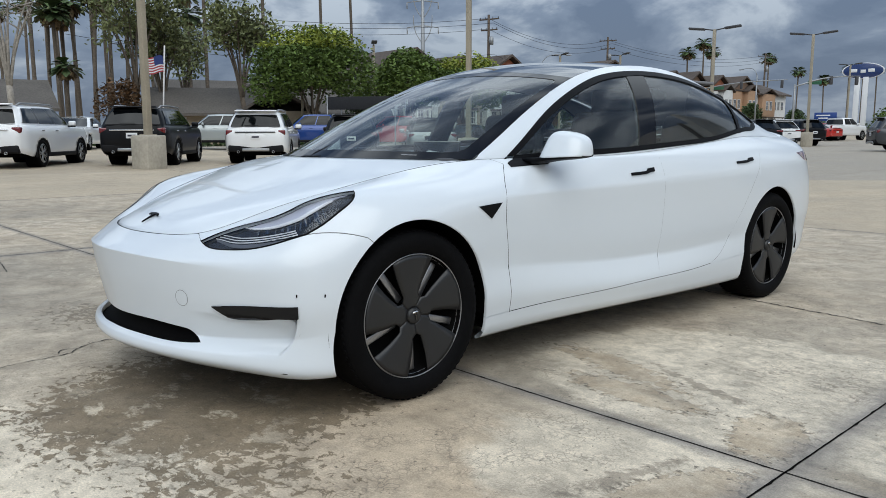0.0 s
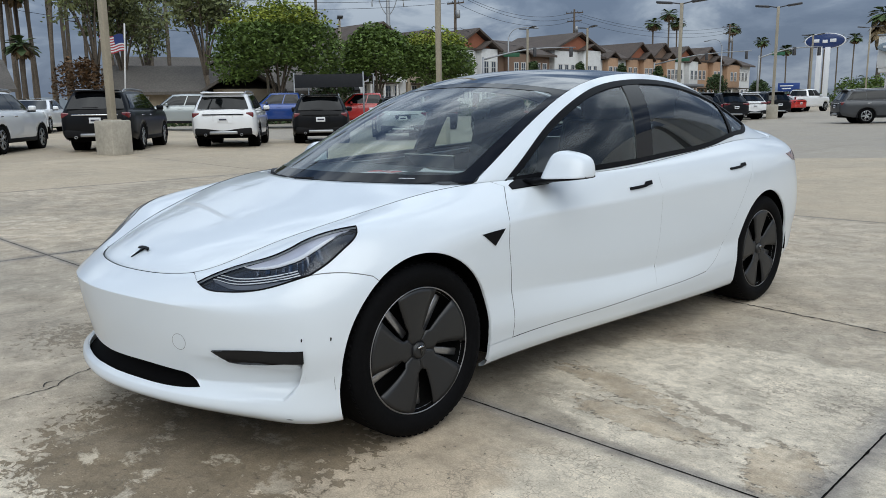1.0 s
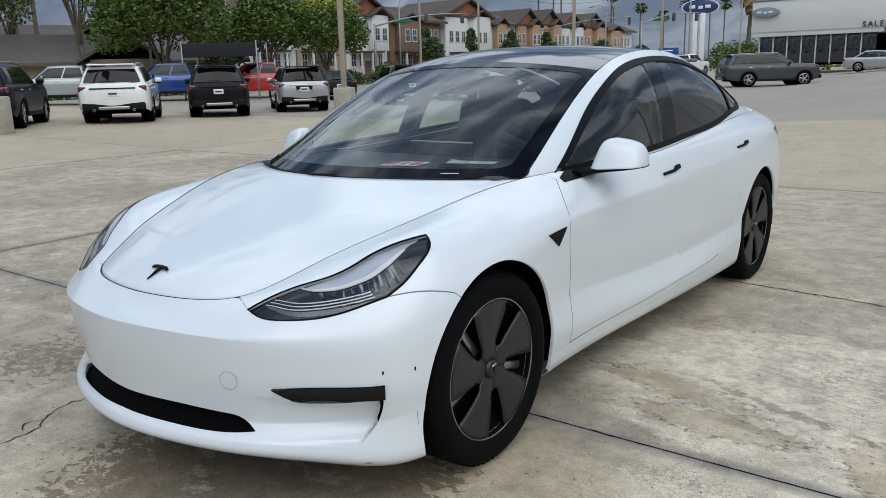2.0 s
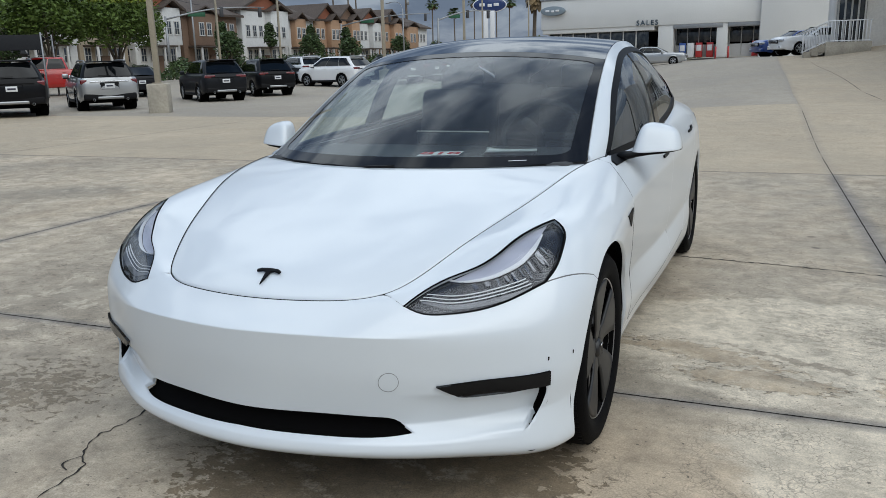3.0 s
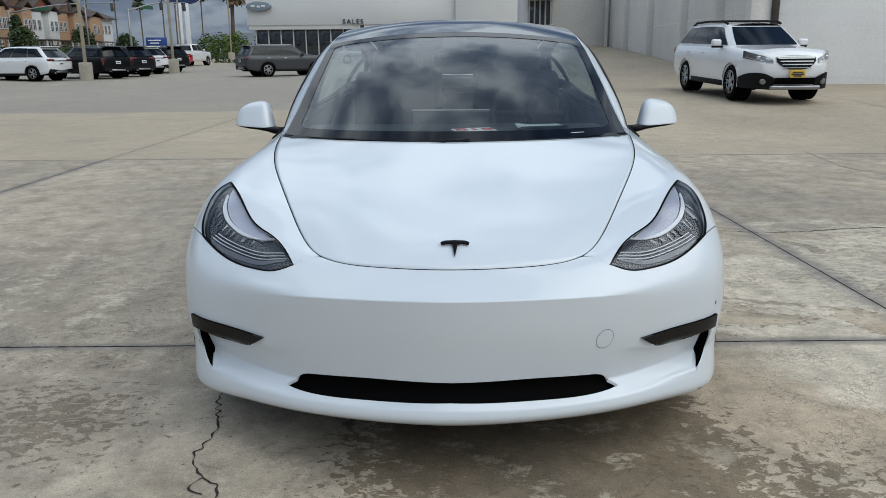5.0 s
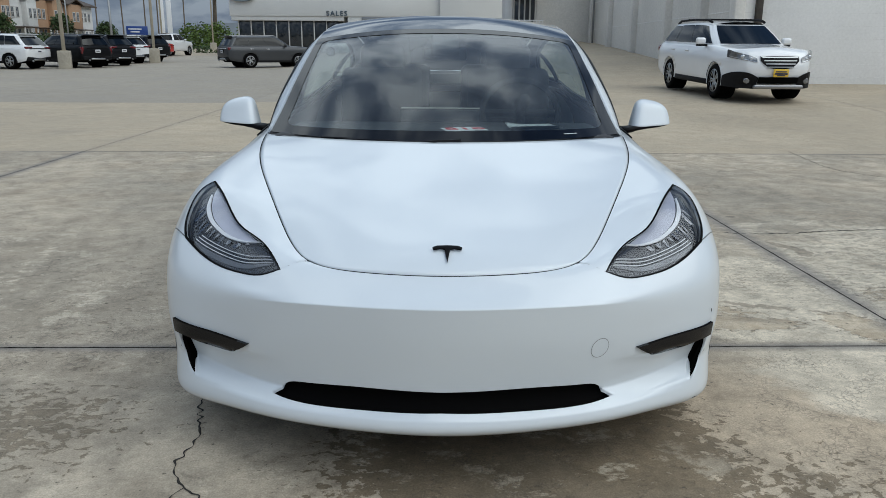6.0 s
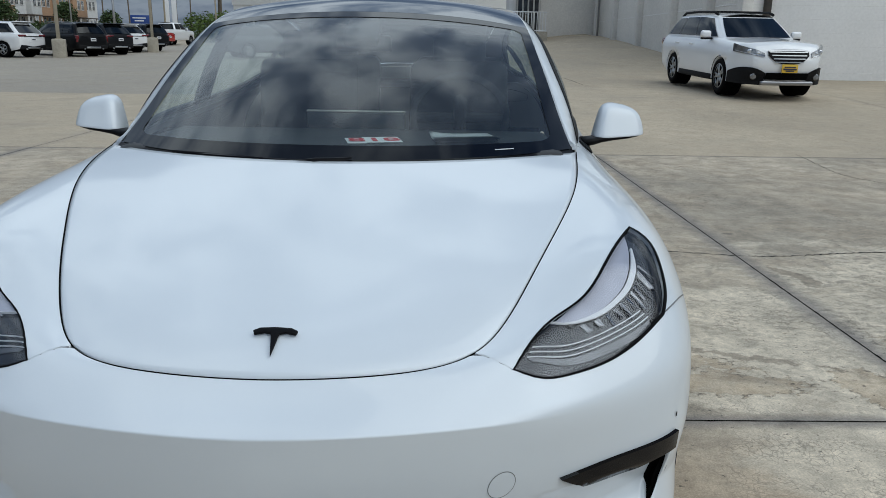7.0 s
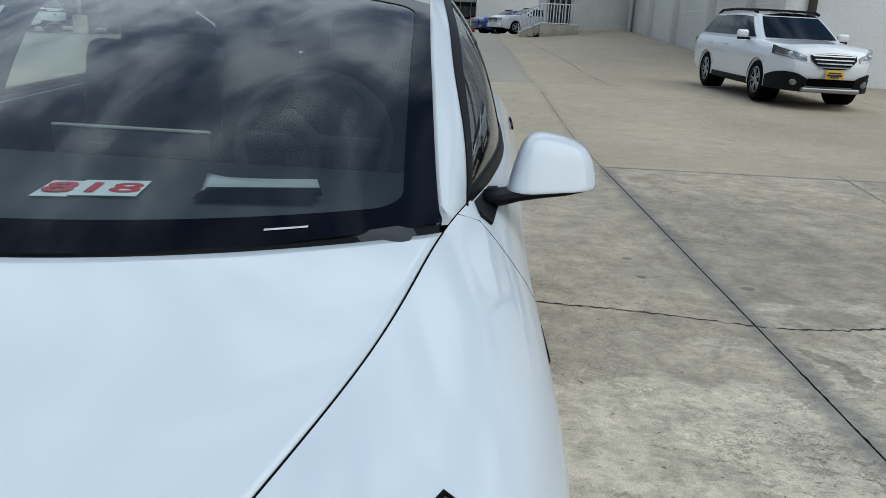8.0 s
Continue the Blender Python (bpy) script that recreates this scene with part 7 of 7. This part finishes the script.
RAIL = bent([(.737, .425, .905), (.712, .60, .996), (.687, .80, 1.109), (.663, 1.0, 1.211), (.643, 1.2, 1.296), (.622, 1.4, 1.350), (.606, 1.6, 1.381), (.599, 1.9, 1.396), (.590, 2.2, 1.378), (.577, 2.45, 1.338), (.545, 2.8, 1.254), (.490, 3.2, 1.120), (.462, 3.44, 1.045)], 200)


def belt_at(y):
    return np.interp(y, edge_line[:, 1], edge_line[:, 0]), np.interp(y, edge_line[:, 1], edge_line[:, 2])


def flank(q):
    """Places on the upper side of the cabin for (y, z)."""
    y, z = q[:, 0], q[:, 1]
    xb, zb = belt_at(y)
    xr, zr = np.interp(y, RAIL[:, 1], RAIL[:, 0]), np.interp(y, RAIL[:, 1], RAIL[:, 2])
    k = np.clip((z - zb) / np.maximum(zr - zb, .02), -.3, 1.3)
    return np.stack([xb + (xr - xb) * (.47 * k + .53 * np.sign(k) * np.abs(k) ** 3.4), y, z], 1)


def flank_normal(q):
    e = 3e-3
    a = flank(q + (e, 0)) - flank(q - (e, 0))
    b = flank(q + (0, e)) - flank(q - (0, e))
    n = np.cross(a, b)
    return n / (np.linalg.norm(n, axis=1)[:, None] + 1e-12)


def flank_piece(name, outline, material, parent, holes=(), side=1, step=.03, rim=.0, lift=0.0, label=""):
    sg = np.array((side, 1, 1))
    bm, normals = sheet(outline, holes, step, lambda q: flank(q) * sg, lambda q: flank_normal(q) * sg, rim, lift)
    return part(name, bm, material, parent, label, normals=normals)


DLO_TOP = bent([(.60, .912), (.70, .980), (.90, 1.112), (1.1, 1.216), (1.35, 1.306), (1.6, 1.349), (1.9, 1.363), (2.2, 1.346), (2.5, 1.298), (2.75, 1.226), (2.95, 1.135)], 60)
DLO_LOW = bent([(2.985, 1.097), (2.94, 1.070), (2.75, 1.044), (2.4, 1.002), (1.9, .964), (1.4, .939), (1.0, .925), (.62, .908)], 50)
DLO = np.concatenate([DLO_TOP, DLO_LOW])
rail_in = RAIL[(RAIL[:, 1] > .44)]
flank_out = np.concatenate([np.stack([(yy := np.linspace(.45, 3.44, 90)), belt_at(yy)[1] + .002], 1), rail_in[::-1][:, 1:]])
glass_in = shrunk(DLO, .024)


def between(y0, y1, lean):
    """The part of the window opening from y0 to y1, cut on a slant."""
    mid_z = 1.1
    pts = dense(glass_in, .012)
    cut = lambda q, y: q[:, 0] - (y + (q[:, 1] - mid_z) * lean)
    lo_hi = pts.copy()
    a, b = cut(pts, y0), cut(pts, y1)
    lo_hi[a < 0, 0] -= a[a < 0]
    lo_hi[b > 0, 0] -= b[b > 0]
    keep = np.ones(len(pts), bool)
    for flag in (a < 0, b > 0):
        on = np.where(flag)[0]
        # of the clipped run, keep the ends alone
        if len(on):
            z_in = pts[~flag & (np.abs(cut(pts, y0 if flag is not None and (flag == (a < 0)).all() else y1)) < .03)][:, 1]
            if len(z_in):
                keep[on] = (lo_hi[on, 1] >= z_in.min()) & (lo_hi[on, 1] <= z_in.max())
    return lo_hi[keep]


for side in (1, -1):
    roof_side = flank_piece("roof_side", flank_out, M["pearl"], sedan, [DLO], side, .03, .012, label="white pillar and roof rail")
    flank_piece("pillar_lining", flank_out, M["liner"], roof_side, [shrunk(DLO, .012)], side, .05, 0, -.022, "grey pillar lining")
    flank_piece("window_trim", shrunk(DLO, -.001), M["trim"], sedan, [glass_in], side, .02, .014, .003, "satin black window surround")
    for y0, y1, lean in ((.5, 1.575, .30), (1.70, 2.63, .30), (2.66, 3.2, .12)):
        flank_piece("side_window", between(y0, y1, lean), M["sideglass"], sedan, [], side, .03, 0, -.004, "tinted side glass")
    pillar = np.array([(1.56 - .04, .955), (1.72 - .04, .962), (1.72 + .075, 1.35), (1.56 + .075, 1.342)])
    flank_piece("door_pillar", pillar, M["frit"], sedan, [], side, .03, .02, .0, "gloss black door pillar")
    flank_piece("window_bar", np.array([(2.62, 1.03), (2.66, 1.035), (2.69, 1.225), (2.65, 1.235)]), M["trim"], sedan, [], side, .02, .012, .001)


def bowed(mid, rim_line, power, nu=33):
    """A surface that runs over from one rim to its mirror image, through the middle line."""
    uu = np.linspace(-1, 1, nu)[:, None, None]
    mid, rim_line = np.asarray(mid)[None], np.asarray(rim_line)[None]
    w = np.abs(uu) ** power
    p = mid * (1 - w) + rim_line * w
    p[..., 0] = (uu * rim_line[..., 0:1])[..., 0]
    return p


WS_MID = bent([(0, .105, .922), (0, .45, 1.090), (0, .80, 1.238), (0, 1.125, 1.354)], 60)
ws_side = RAIL[(RAIL[:, 1] < 1.232)] - (.006, 0, 0)
WS_SIDE = bent(ws_side[::-6][::-1], 60)


def ws_at(q):
    """Places on the windshield: across -0.7 to 0.7, up 0 to 1.1."""
    u, v = q[:, 0] / .7, np.clip(q[:, 1] / 1.1, 0, 1) * 59
    k = np.clip(v.astype(int), 0, 58)
    f = (v - k)[:, None]
    mid, rimp = WS_MID[k] * (1 - f) + WS_MID[k + 1] * f, WS_SIDE[k] * (1 - f) + WS_SIDE[k + 1] * f
    w = (np.abs(u) ** 2.2)[:, None]
    p = mid * (1 - w) + rimp * w
    p[:, 0] = u * rimp[:, 0]
    return p


def ws_normal(q):
    e = 8e-3
    n = np.cross(ws_at(q + (e, 0)) - ws_at(q - (e, 0)), ws_at(q + (0, e)) - ws_at(q - (0, e)))
    return n / np.linalg.norm(n, axis=1)[:, None]


# black cowl between the hood and the windshield
cu = np.linspace(-1, 1, 41)
cowl_low = np.stack([.728 * cu, .098 + .32 * np.abs(cu) ** 2.1, .913 - .007 * cu ** 2], 1)
cowl_top = ws_at(np.stack([.7 * cu, np.full(41, .004)], 1)) - (0, .002, .003)
ck = np.linspace(0, 1, 6)[None, :, None]
cowl = cowl_low[:, None] * (1 - ck) + cowl_top[:, None] * ck
bm = grid_bm(cowl)
bmesh.ops.recalc_face_normals(bm, faces=bm.faces)
part("cowl", bm, M["trim"], sedan, "black cowl panel under the windshield")
WS_OUT = np.array([(-.699, .004), (.699, .004), (.699, 1.098), (-.699, 1.098)])
clear = []
for cx, cy, a0 in ((.595, .125, -90), (.61, .985, 0), (-.61, .985, 90), (-.595, .125, 180)):
    clear += [(cx + .05 * math.cos(radians(a0 + d)), cy + .05 * math.sin(radians(a0 + d))) for d in range(0, 91, 15)]
clear = np.array(clear)
bm, normals = sheet(WS_OUT, [clear], .035, ws_at, ws_normal, 0, 0)
part("windshield_border", bm, M["frit"], sedan, "black border of the windshield", normals=normals)
bm, normals = sheet(shrunk(clear, -.004), [], .04, ws_at, ws_normal, 0, -.002)
windshield = part("windshield", bm, M["windshield"], sedan, "slightly tinted windshield glass", normals=normals)

roof_mid = bent([(0, 1.125, 1.354), (0, 1.35, 1.408), (0, 1.7, 1.437), (0, 2.1, 1.430), (0, 2.6, 1.365), (0, 3.05, 1.245), (0, 3.48, 1.095)], 70)
roof_rim = bent(np.vstack([ws_side[-1:], RAIL[(RAIL[:, 1] >= 1.232)][7::8] - (.004, 0, 0)]), 70)
bm = grid_bm(bowed(roof_mid, roof_rim, 2.2))
bmesh.ops.recalc_face_normals(bm, faces=bm.faces)
part("roof_glass", bm, M["black_glass"], sedan, "gloss black glass roof")
deck_edge = hoop_points(np.linspace(S_AT[12] + .22, S_END, 40))[-1]
front_u = np.linspace(0, 1, 40)
deck_front = bent([(deck_edge[0, 0], deck_edge[0, 1], deck_edge[0, 2]), (.462, 3.44, 1.048), (.2, 3.47, 1.085), (0, 3.48, 1.094)], 40)
k = np.linspace(0, 1, 12)[None, :, None]
deck = deck_front[:, None] * (1 - k) + deck_edge[:, None] * k
deck[..., 2] += .02 * (k * (1 - k) * 4)[..., 0] * (1 - front_u[::-1, None] * .5)
for sg, flip in ((1, False), (-1, True)):
    bm = grid_bm(deck * (sg, 1, 1), flip=flip)
    bmesh.ops.recalc_face_normals(bm, faces=bm.faces)
    part("trunk_lid", bm, M["pearl"], sedan)

# mirrors
for side in (1, -1):
    mirror = body_piece("mirror_foot", on_body([(.80, .60, .905), (.83, .60, .90), (.86, .82, .915), (.85, .86, .935), (.82, .80, .94), (.79, .66, .93)]), M["trim"], sedan, gap=0, lift=.006, rim=.01, side=side, step=.03, label="door mirror on black foot")
    # a smooth shell: flat below, an upright inner side, a rounded top that falls away outwards, raked back
    rows = []
    power = lambda v, e: math.copysign(abs(v) ** e, v)
    for w in np.r_[0, .015, .04, .09, np.linspace(.16, .78, 9), .84, .89, .93, .96, .98, .992]:
        g = (1 - w ** 9) ** .46 * (.97 + .03 * min(1, w / .04) ** .5)
        ring = []
        for a in np.linspace(0, 2 * math.pi, 45)[:-1]:
            ex, ey = power(math.cos(a), .52), power(math.sin(a), .64)
            x = .944 + .097 * g * ex - .030 * w * w * max(ex, 0) * g + .036 * w * max(-ex, 0) * g
            y = .815 + .074 * g * ey + .30 * (x - .944) + .027 * w - .021 * w * ey * g
            ring.append((side * x, y, .926 + .112 * w - .015 * w * ex * g + .05 * (x - .944)))
        rows.append(ring)
    bm = grid_bm(np.array(rows), closed_v=True)
    bm.verts.ensure_lookup_table()
    for first in (0, (len(rows) - 1) * 44):
        bm.faces.new([bm.verts[first + k] for k in range(44)])
    bmesh.ops.recalc_face_normals(bm, faces=bm.faces)
    part("mirror_cap", bm, M["pearl"], mirror, "white mirror cap")
    rows = []
    for x, y, z, deep, tall in ((.800, .735, .908, .05, .016), (.845, .765, .911, .052, .015), (.875, .785, .917, .062, .013), (.92, .806, .922, .071, .011), (.97, .822, .926, .072, .010), (1.012, .838, .931, .060, .009), (1.039, .848, .934, .036, .006)):
        rows.append([(side * x, y + deep * power(math.cos(a), .7), z + tall * power(math.sin(a), .7)) for a in np.linspace(0, 2 * math.pi, 21)[:-1]])
    bm = grid_bm(np.array(rows), closed_v=True)
    bm.verts.ensure_lookup_table()
    for first in (0, 6 * 20):
        bm.faces.new([bm.verts[first + k] for k in range(20)])
    bmesh.ops.recalc_face_normals(bm, faces=bm.faces)
    part("mirror_arm", bm, M["trim"], mirror, "black mirror arm")
    bm = box((.11, .006, .062), (side * .953, .884, .974), .0025)
    part("mirror_glass", bm, M["screen"], mirror)

# wheels
TYRE = [(.228, .048), (.239, .022), (.246, .010), (.262, .001), (.290, -.004), (.312, .002), (.326, .018), (.333, .038), (.3345, .10), (.3345, .135), (.333, .195), (.326, .215), (.30, .232), (.243, .220), (.232, .19)]


def wheel(side, y):
    hub = new("wheel")
    hub.parent = sedan
    hub.location = (side * .905, y, HUB_Z)
    tagged(hub, "wheel with dark five-blade cover")
    inward = -side
    bm = lathe([(r, inward * a) for r, a in TYRE], 64)
    # grooves round the tread and blocks on the shoulder
    tyre = part("tyre", bm, M["tyre"], hub, "worn black road tyre")
    bm = bmesh.new()
    for k in range(72):
        a = 2 * math.pi * k / 72
        for off, wide in ((.032, .026), (.205, .026)):
            box((wide, .016, .0022), (0, 0, 0), 0, bm, Matrix.Rotation(a, 4, "X") @ Matrix.Translation((inward * off, 0, .3298)))
    tagged(part("tread_block", bm, M["tyre"], tyre), kind="stuff")
    bm = lathe([(.238, inward * .014), (.241, inward * .011), (.2435, inward * .015), (.243, inward * .024), (.232, inward * .032)], 64)
    part("rim_ring", bm, M["alloy"], hub, "thin bright rim edge")
    # near-black dish: shade behind the blades put into its colour
    bm = lathe([(.0, inward * .085), (.12, inward * .085), (.22, inward * .06), (.238, inward * .02)], 48)
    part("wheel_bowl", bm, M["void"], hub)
    for k in range(5):
        mid = 2 * math.pi * k / 5 + .36
        # a blade, broad at the rim, dished towards the hub
        rows = []
        for r in np.linspace(.030, .237, 15):
            f = (r - .03) / .207
            half_w = math.radians(36.2) if f < .24 else math.radians(22.4 + 1.2 * f)
            lift = .017 + .014 * (1 - f) ** 1.5
            skew = .16 * (1 - f)
            rows.append([(inward * (lift + .004 * (abs(c) ** 2)), r * math.cos(mid + skew + c * half_w), r * math.sin(mid + skew + c * half_w)) for c in np.linspace(-1, 1, 7)])
        bm = grid_bm(np.array(rows))
        bmesh.ops.recalc_face_normals(bm, faces=bm.faces)
        bmesh.ops.solidify(bm, geom=bm.faces[:], thickness=.008)
        part("cover_blade", bm, M["cover"], hub)
        a = mid + .62
        bm = box((.012, .03, .15), (0, 0, 0), .004, None, Matrix.Rotation(a - math.pi / 2, 4, "X") @ Matrix.Translation((inward * .055, 0, .15)))
        part("spoke", bm, M["alloy"], hub, "grey alloy spoke")
    bm = lathe([(0, inward * .012), (.022, inward * .012), (.030, inward * .016), (.033, inward * .026)], 28)
    cap = part("hub_cap", bm, M["cover"], hub)
    bm = prism([(-.019, .016), (0, .021), (.019, .016), (.014, .010), (.005, .013), (0, -.022), (-.005, .013), (-.014, .010)], .002, Matrix.Translation((side * -.0095, 0, 0)) @ pose(0, 0, 0, 90, 0, 90 * side))
    part("cap_mark", bm, M["chrome"], cap)
    return hub


for side in (1, -1):
    for y in (0, REAR_Y):
        wheel(side, y)
        a = np.radians(np.linspace(-8, 188, 40))
        well = np.array([[(side * x, y - .392 * math.cos(t), HUB_Z + .392 * math.sin(t)) for x in (.50, .885)] for t in a])
        bm = grid_bm(well)
        bm.faces.new([bm.verts.new((side * .50, y - .392 * math.cos(t), HUB_Z + .392 * math.sin(t))) for t in a])
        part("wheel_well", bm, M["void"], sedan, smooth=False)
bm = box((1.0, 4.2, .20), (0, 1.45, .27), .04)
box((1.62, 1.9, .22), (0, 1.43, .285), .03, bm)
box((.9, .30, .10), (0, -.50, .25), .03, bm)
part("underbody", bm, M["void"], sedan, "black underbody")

# cabin
bm = box((1.42, .62, .30), (0, .62, .775), .05, seg=3)
part("dashboard", bm, M["dash"], sedan, "dark dashboard")
bm = box((1.36, .012, .05), (0, .935, .875), .004)
part("dash_strip", bm, M["wood"], sedan)
screen = part("center_screen", box((.37, .018, .20), (-.02, .90, .885), .008, None), M["screen"], sedan, "dark centre screen")
part("screen_edge", box((.37, .016, .006), (-.02, .90, .988), .002), M["wood"], screen)
bm = bmesh.new()
ring = [Vector((.185 * math.cos(a), 0, .175 * math.sin(a))) for a in np.linspace(0, 2 * math.pi, 33)]
tilt = Matrix.Translation((.37, 1.06, .955)) @ pose(0, 0, 0, -24, 0, 0)
tube([tilt @ p for p in ring], .016, 10, bm, cap=False)
tube([tilt @ Vector((-.17, 0, 0)), tilt @ Vector((.17, 0, 0))], .02, 8, bm)
tube([tilt @ Vector((0, 0, -.17)), tilt @ Vector((0, 0, 0)), tilt @ Vector((0, -.25, -.02))], .025, 8, bm)
part("steering_wheel", bm, M["cabin"], sedan, "black steering wheel")
for x, y, w in ((.37, 1.55, .50), (-.37, 1.55, .50), (.38, 2.55, .56), (-.38, 2.55, .56)):
    seat = part("seat", box((w, .52, .16), (x, y - .08, .50), .05, seg=3), M["cabin"], sedan, "black seat")
    part("backrest", box((w - .02, .13, .66), (x, y + .27, .83), .05, None, pose(0, 0, 0, -14, 0, 0), 3), M["cabin"], seat)
    part("headrest", box((.26, .09, .17), (x, y + .36, 1.20), .04, seg=3), M["cabin"], seat)
part("cabin_floor", box((1.5, 3.0, .04), (0, 1.7, .37), .01), M["cabin"], sedan)
part("head_lining", box((1.02, 1.5, .02), (0, 2.05, 1.345), .008), M["liner"], sedan, "pale grey head lining")
part("rear_shelf", box((1.2, .5, .04), (0, 3.1, .98), .01), M["cabin"], sedan)
inner_mirror = part("cabin_mirror", box((.21, .03, .06), (0, 1.00, 1.235), .012, seg=3), M["trim"], sedan)
part("camera_housing", box((.13, .20, .035), (0, .99, 1.275), .012, None, pose(0, 0, 0, 22, 0, 0)), M["trim"], sedan)
bm = tube(bent([(.06, .125, .918), (-.02, .10, .917), (-.20, .13, .920), (-.48, .24, .920)], 12).tolist(), [.014] * 3 + [.006] * 9, 6)
part("wiper", bm, M["trim"], sedan, "black wiper arm")
bm = tube(bent([(.50, .250, .908), (.34, .178, .912), (.12, .118, .914)], 12).tolist(), .006, 6)
part("wiper", bm, M["trim"], sedan)

bm, normals = sheet(np.array([(.455, .036), (.512, .036), (.512, .041), (.455, .041)]), [], .02, ws_at, ws_normal, 0, .0012)
part("number_strip", bm, M["seam_pale"], windshield, "small pale strip at the foot of the windshield", normals=normals)

# ---- papers on the dashboard ----
sheet_818 = thing("stock_number_sheets", pose(.070, .515, .9275, 0, 0, 12), "white sheets with red numbers lying on the dashboard", "paper")
for k in range(3):
    part("paper", box((.062, .135, .0012), (-.06 + .058 * k, .006 * (k % 2), .001 + .0012 * k), 0), M["paper"], sheet_818, smooth=False)
digits = bpy.data.curves.new("red_digits", "FONT")
digits.body, digits.size, digits.extrude, digits.align_x = "818", .115, .0004, "CENTER"
digits.offset = .002
digits.materials.append(M["red_ink"])
number = new("red_digits", digits)
number.parent = sheet_818
number.matrix_local = pose(0, -.042, .0050, 0, 0, 0)
papers = thing("loose_papers", pose(.365, .55, .9275, 0, 0, 10), "curled white papers on the dashboard behind the windshield", "paper")
u, v = np.meshgrid(np.linspace(-1, 1, 17), np.linspace(-1, 1, 9), indexing="ij")
for k, (dx, dy, tw) in enumerate(((0, 0, 0), (.01, .02, 6))):
    bm = grid_bm(np.stack([.105 * u + dx, .075 * v + dy, .007 + .004 * k + .018 * np.clip(v, 0, 1) ** 2 * (.25 + .75 * np.clip(.3 - u, 0, 1.3) ** 2 / 1.69) * (1 - k * .6)], 2))
    bmesh.ops.solidify(bm, geom=bm.faces[:], thickness=.0008)
    bmesh.ops.recalc_face_normals(bm, faces=bm.faces)
    part("paper_sheet", bm, M["paper"], papers).rotation_euler = (0, 0, radians(tw))
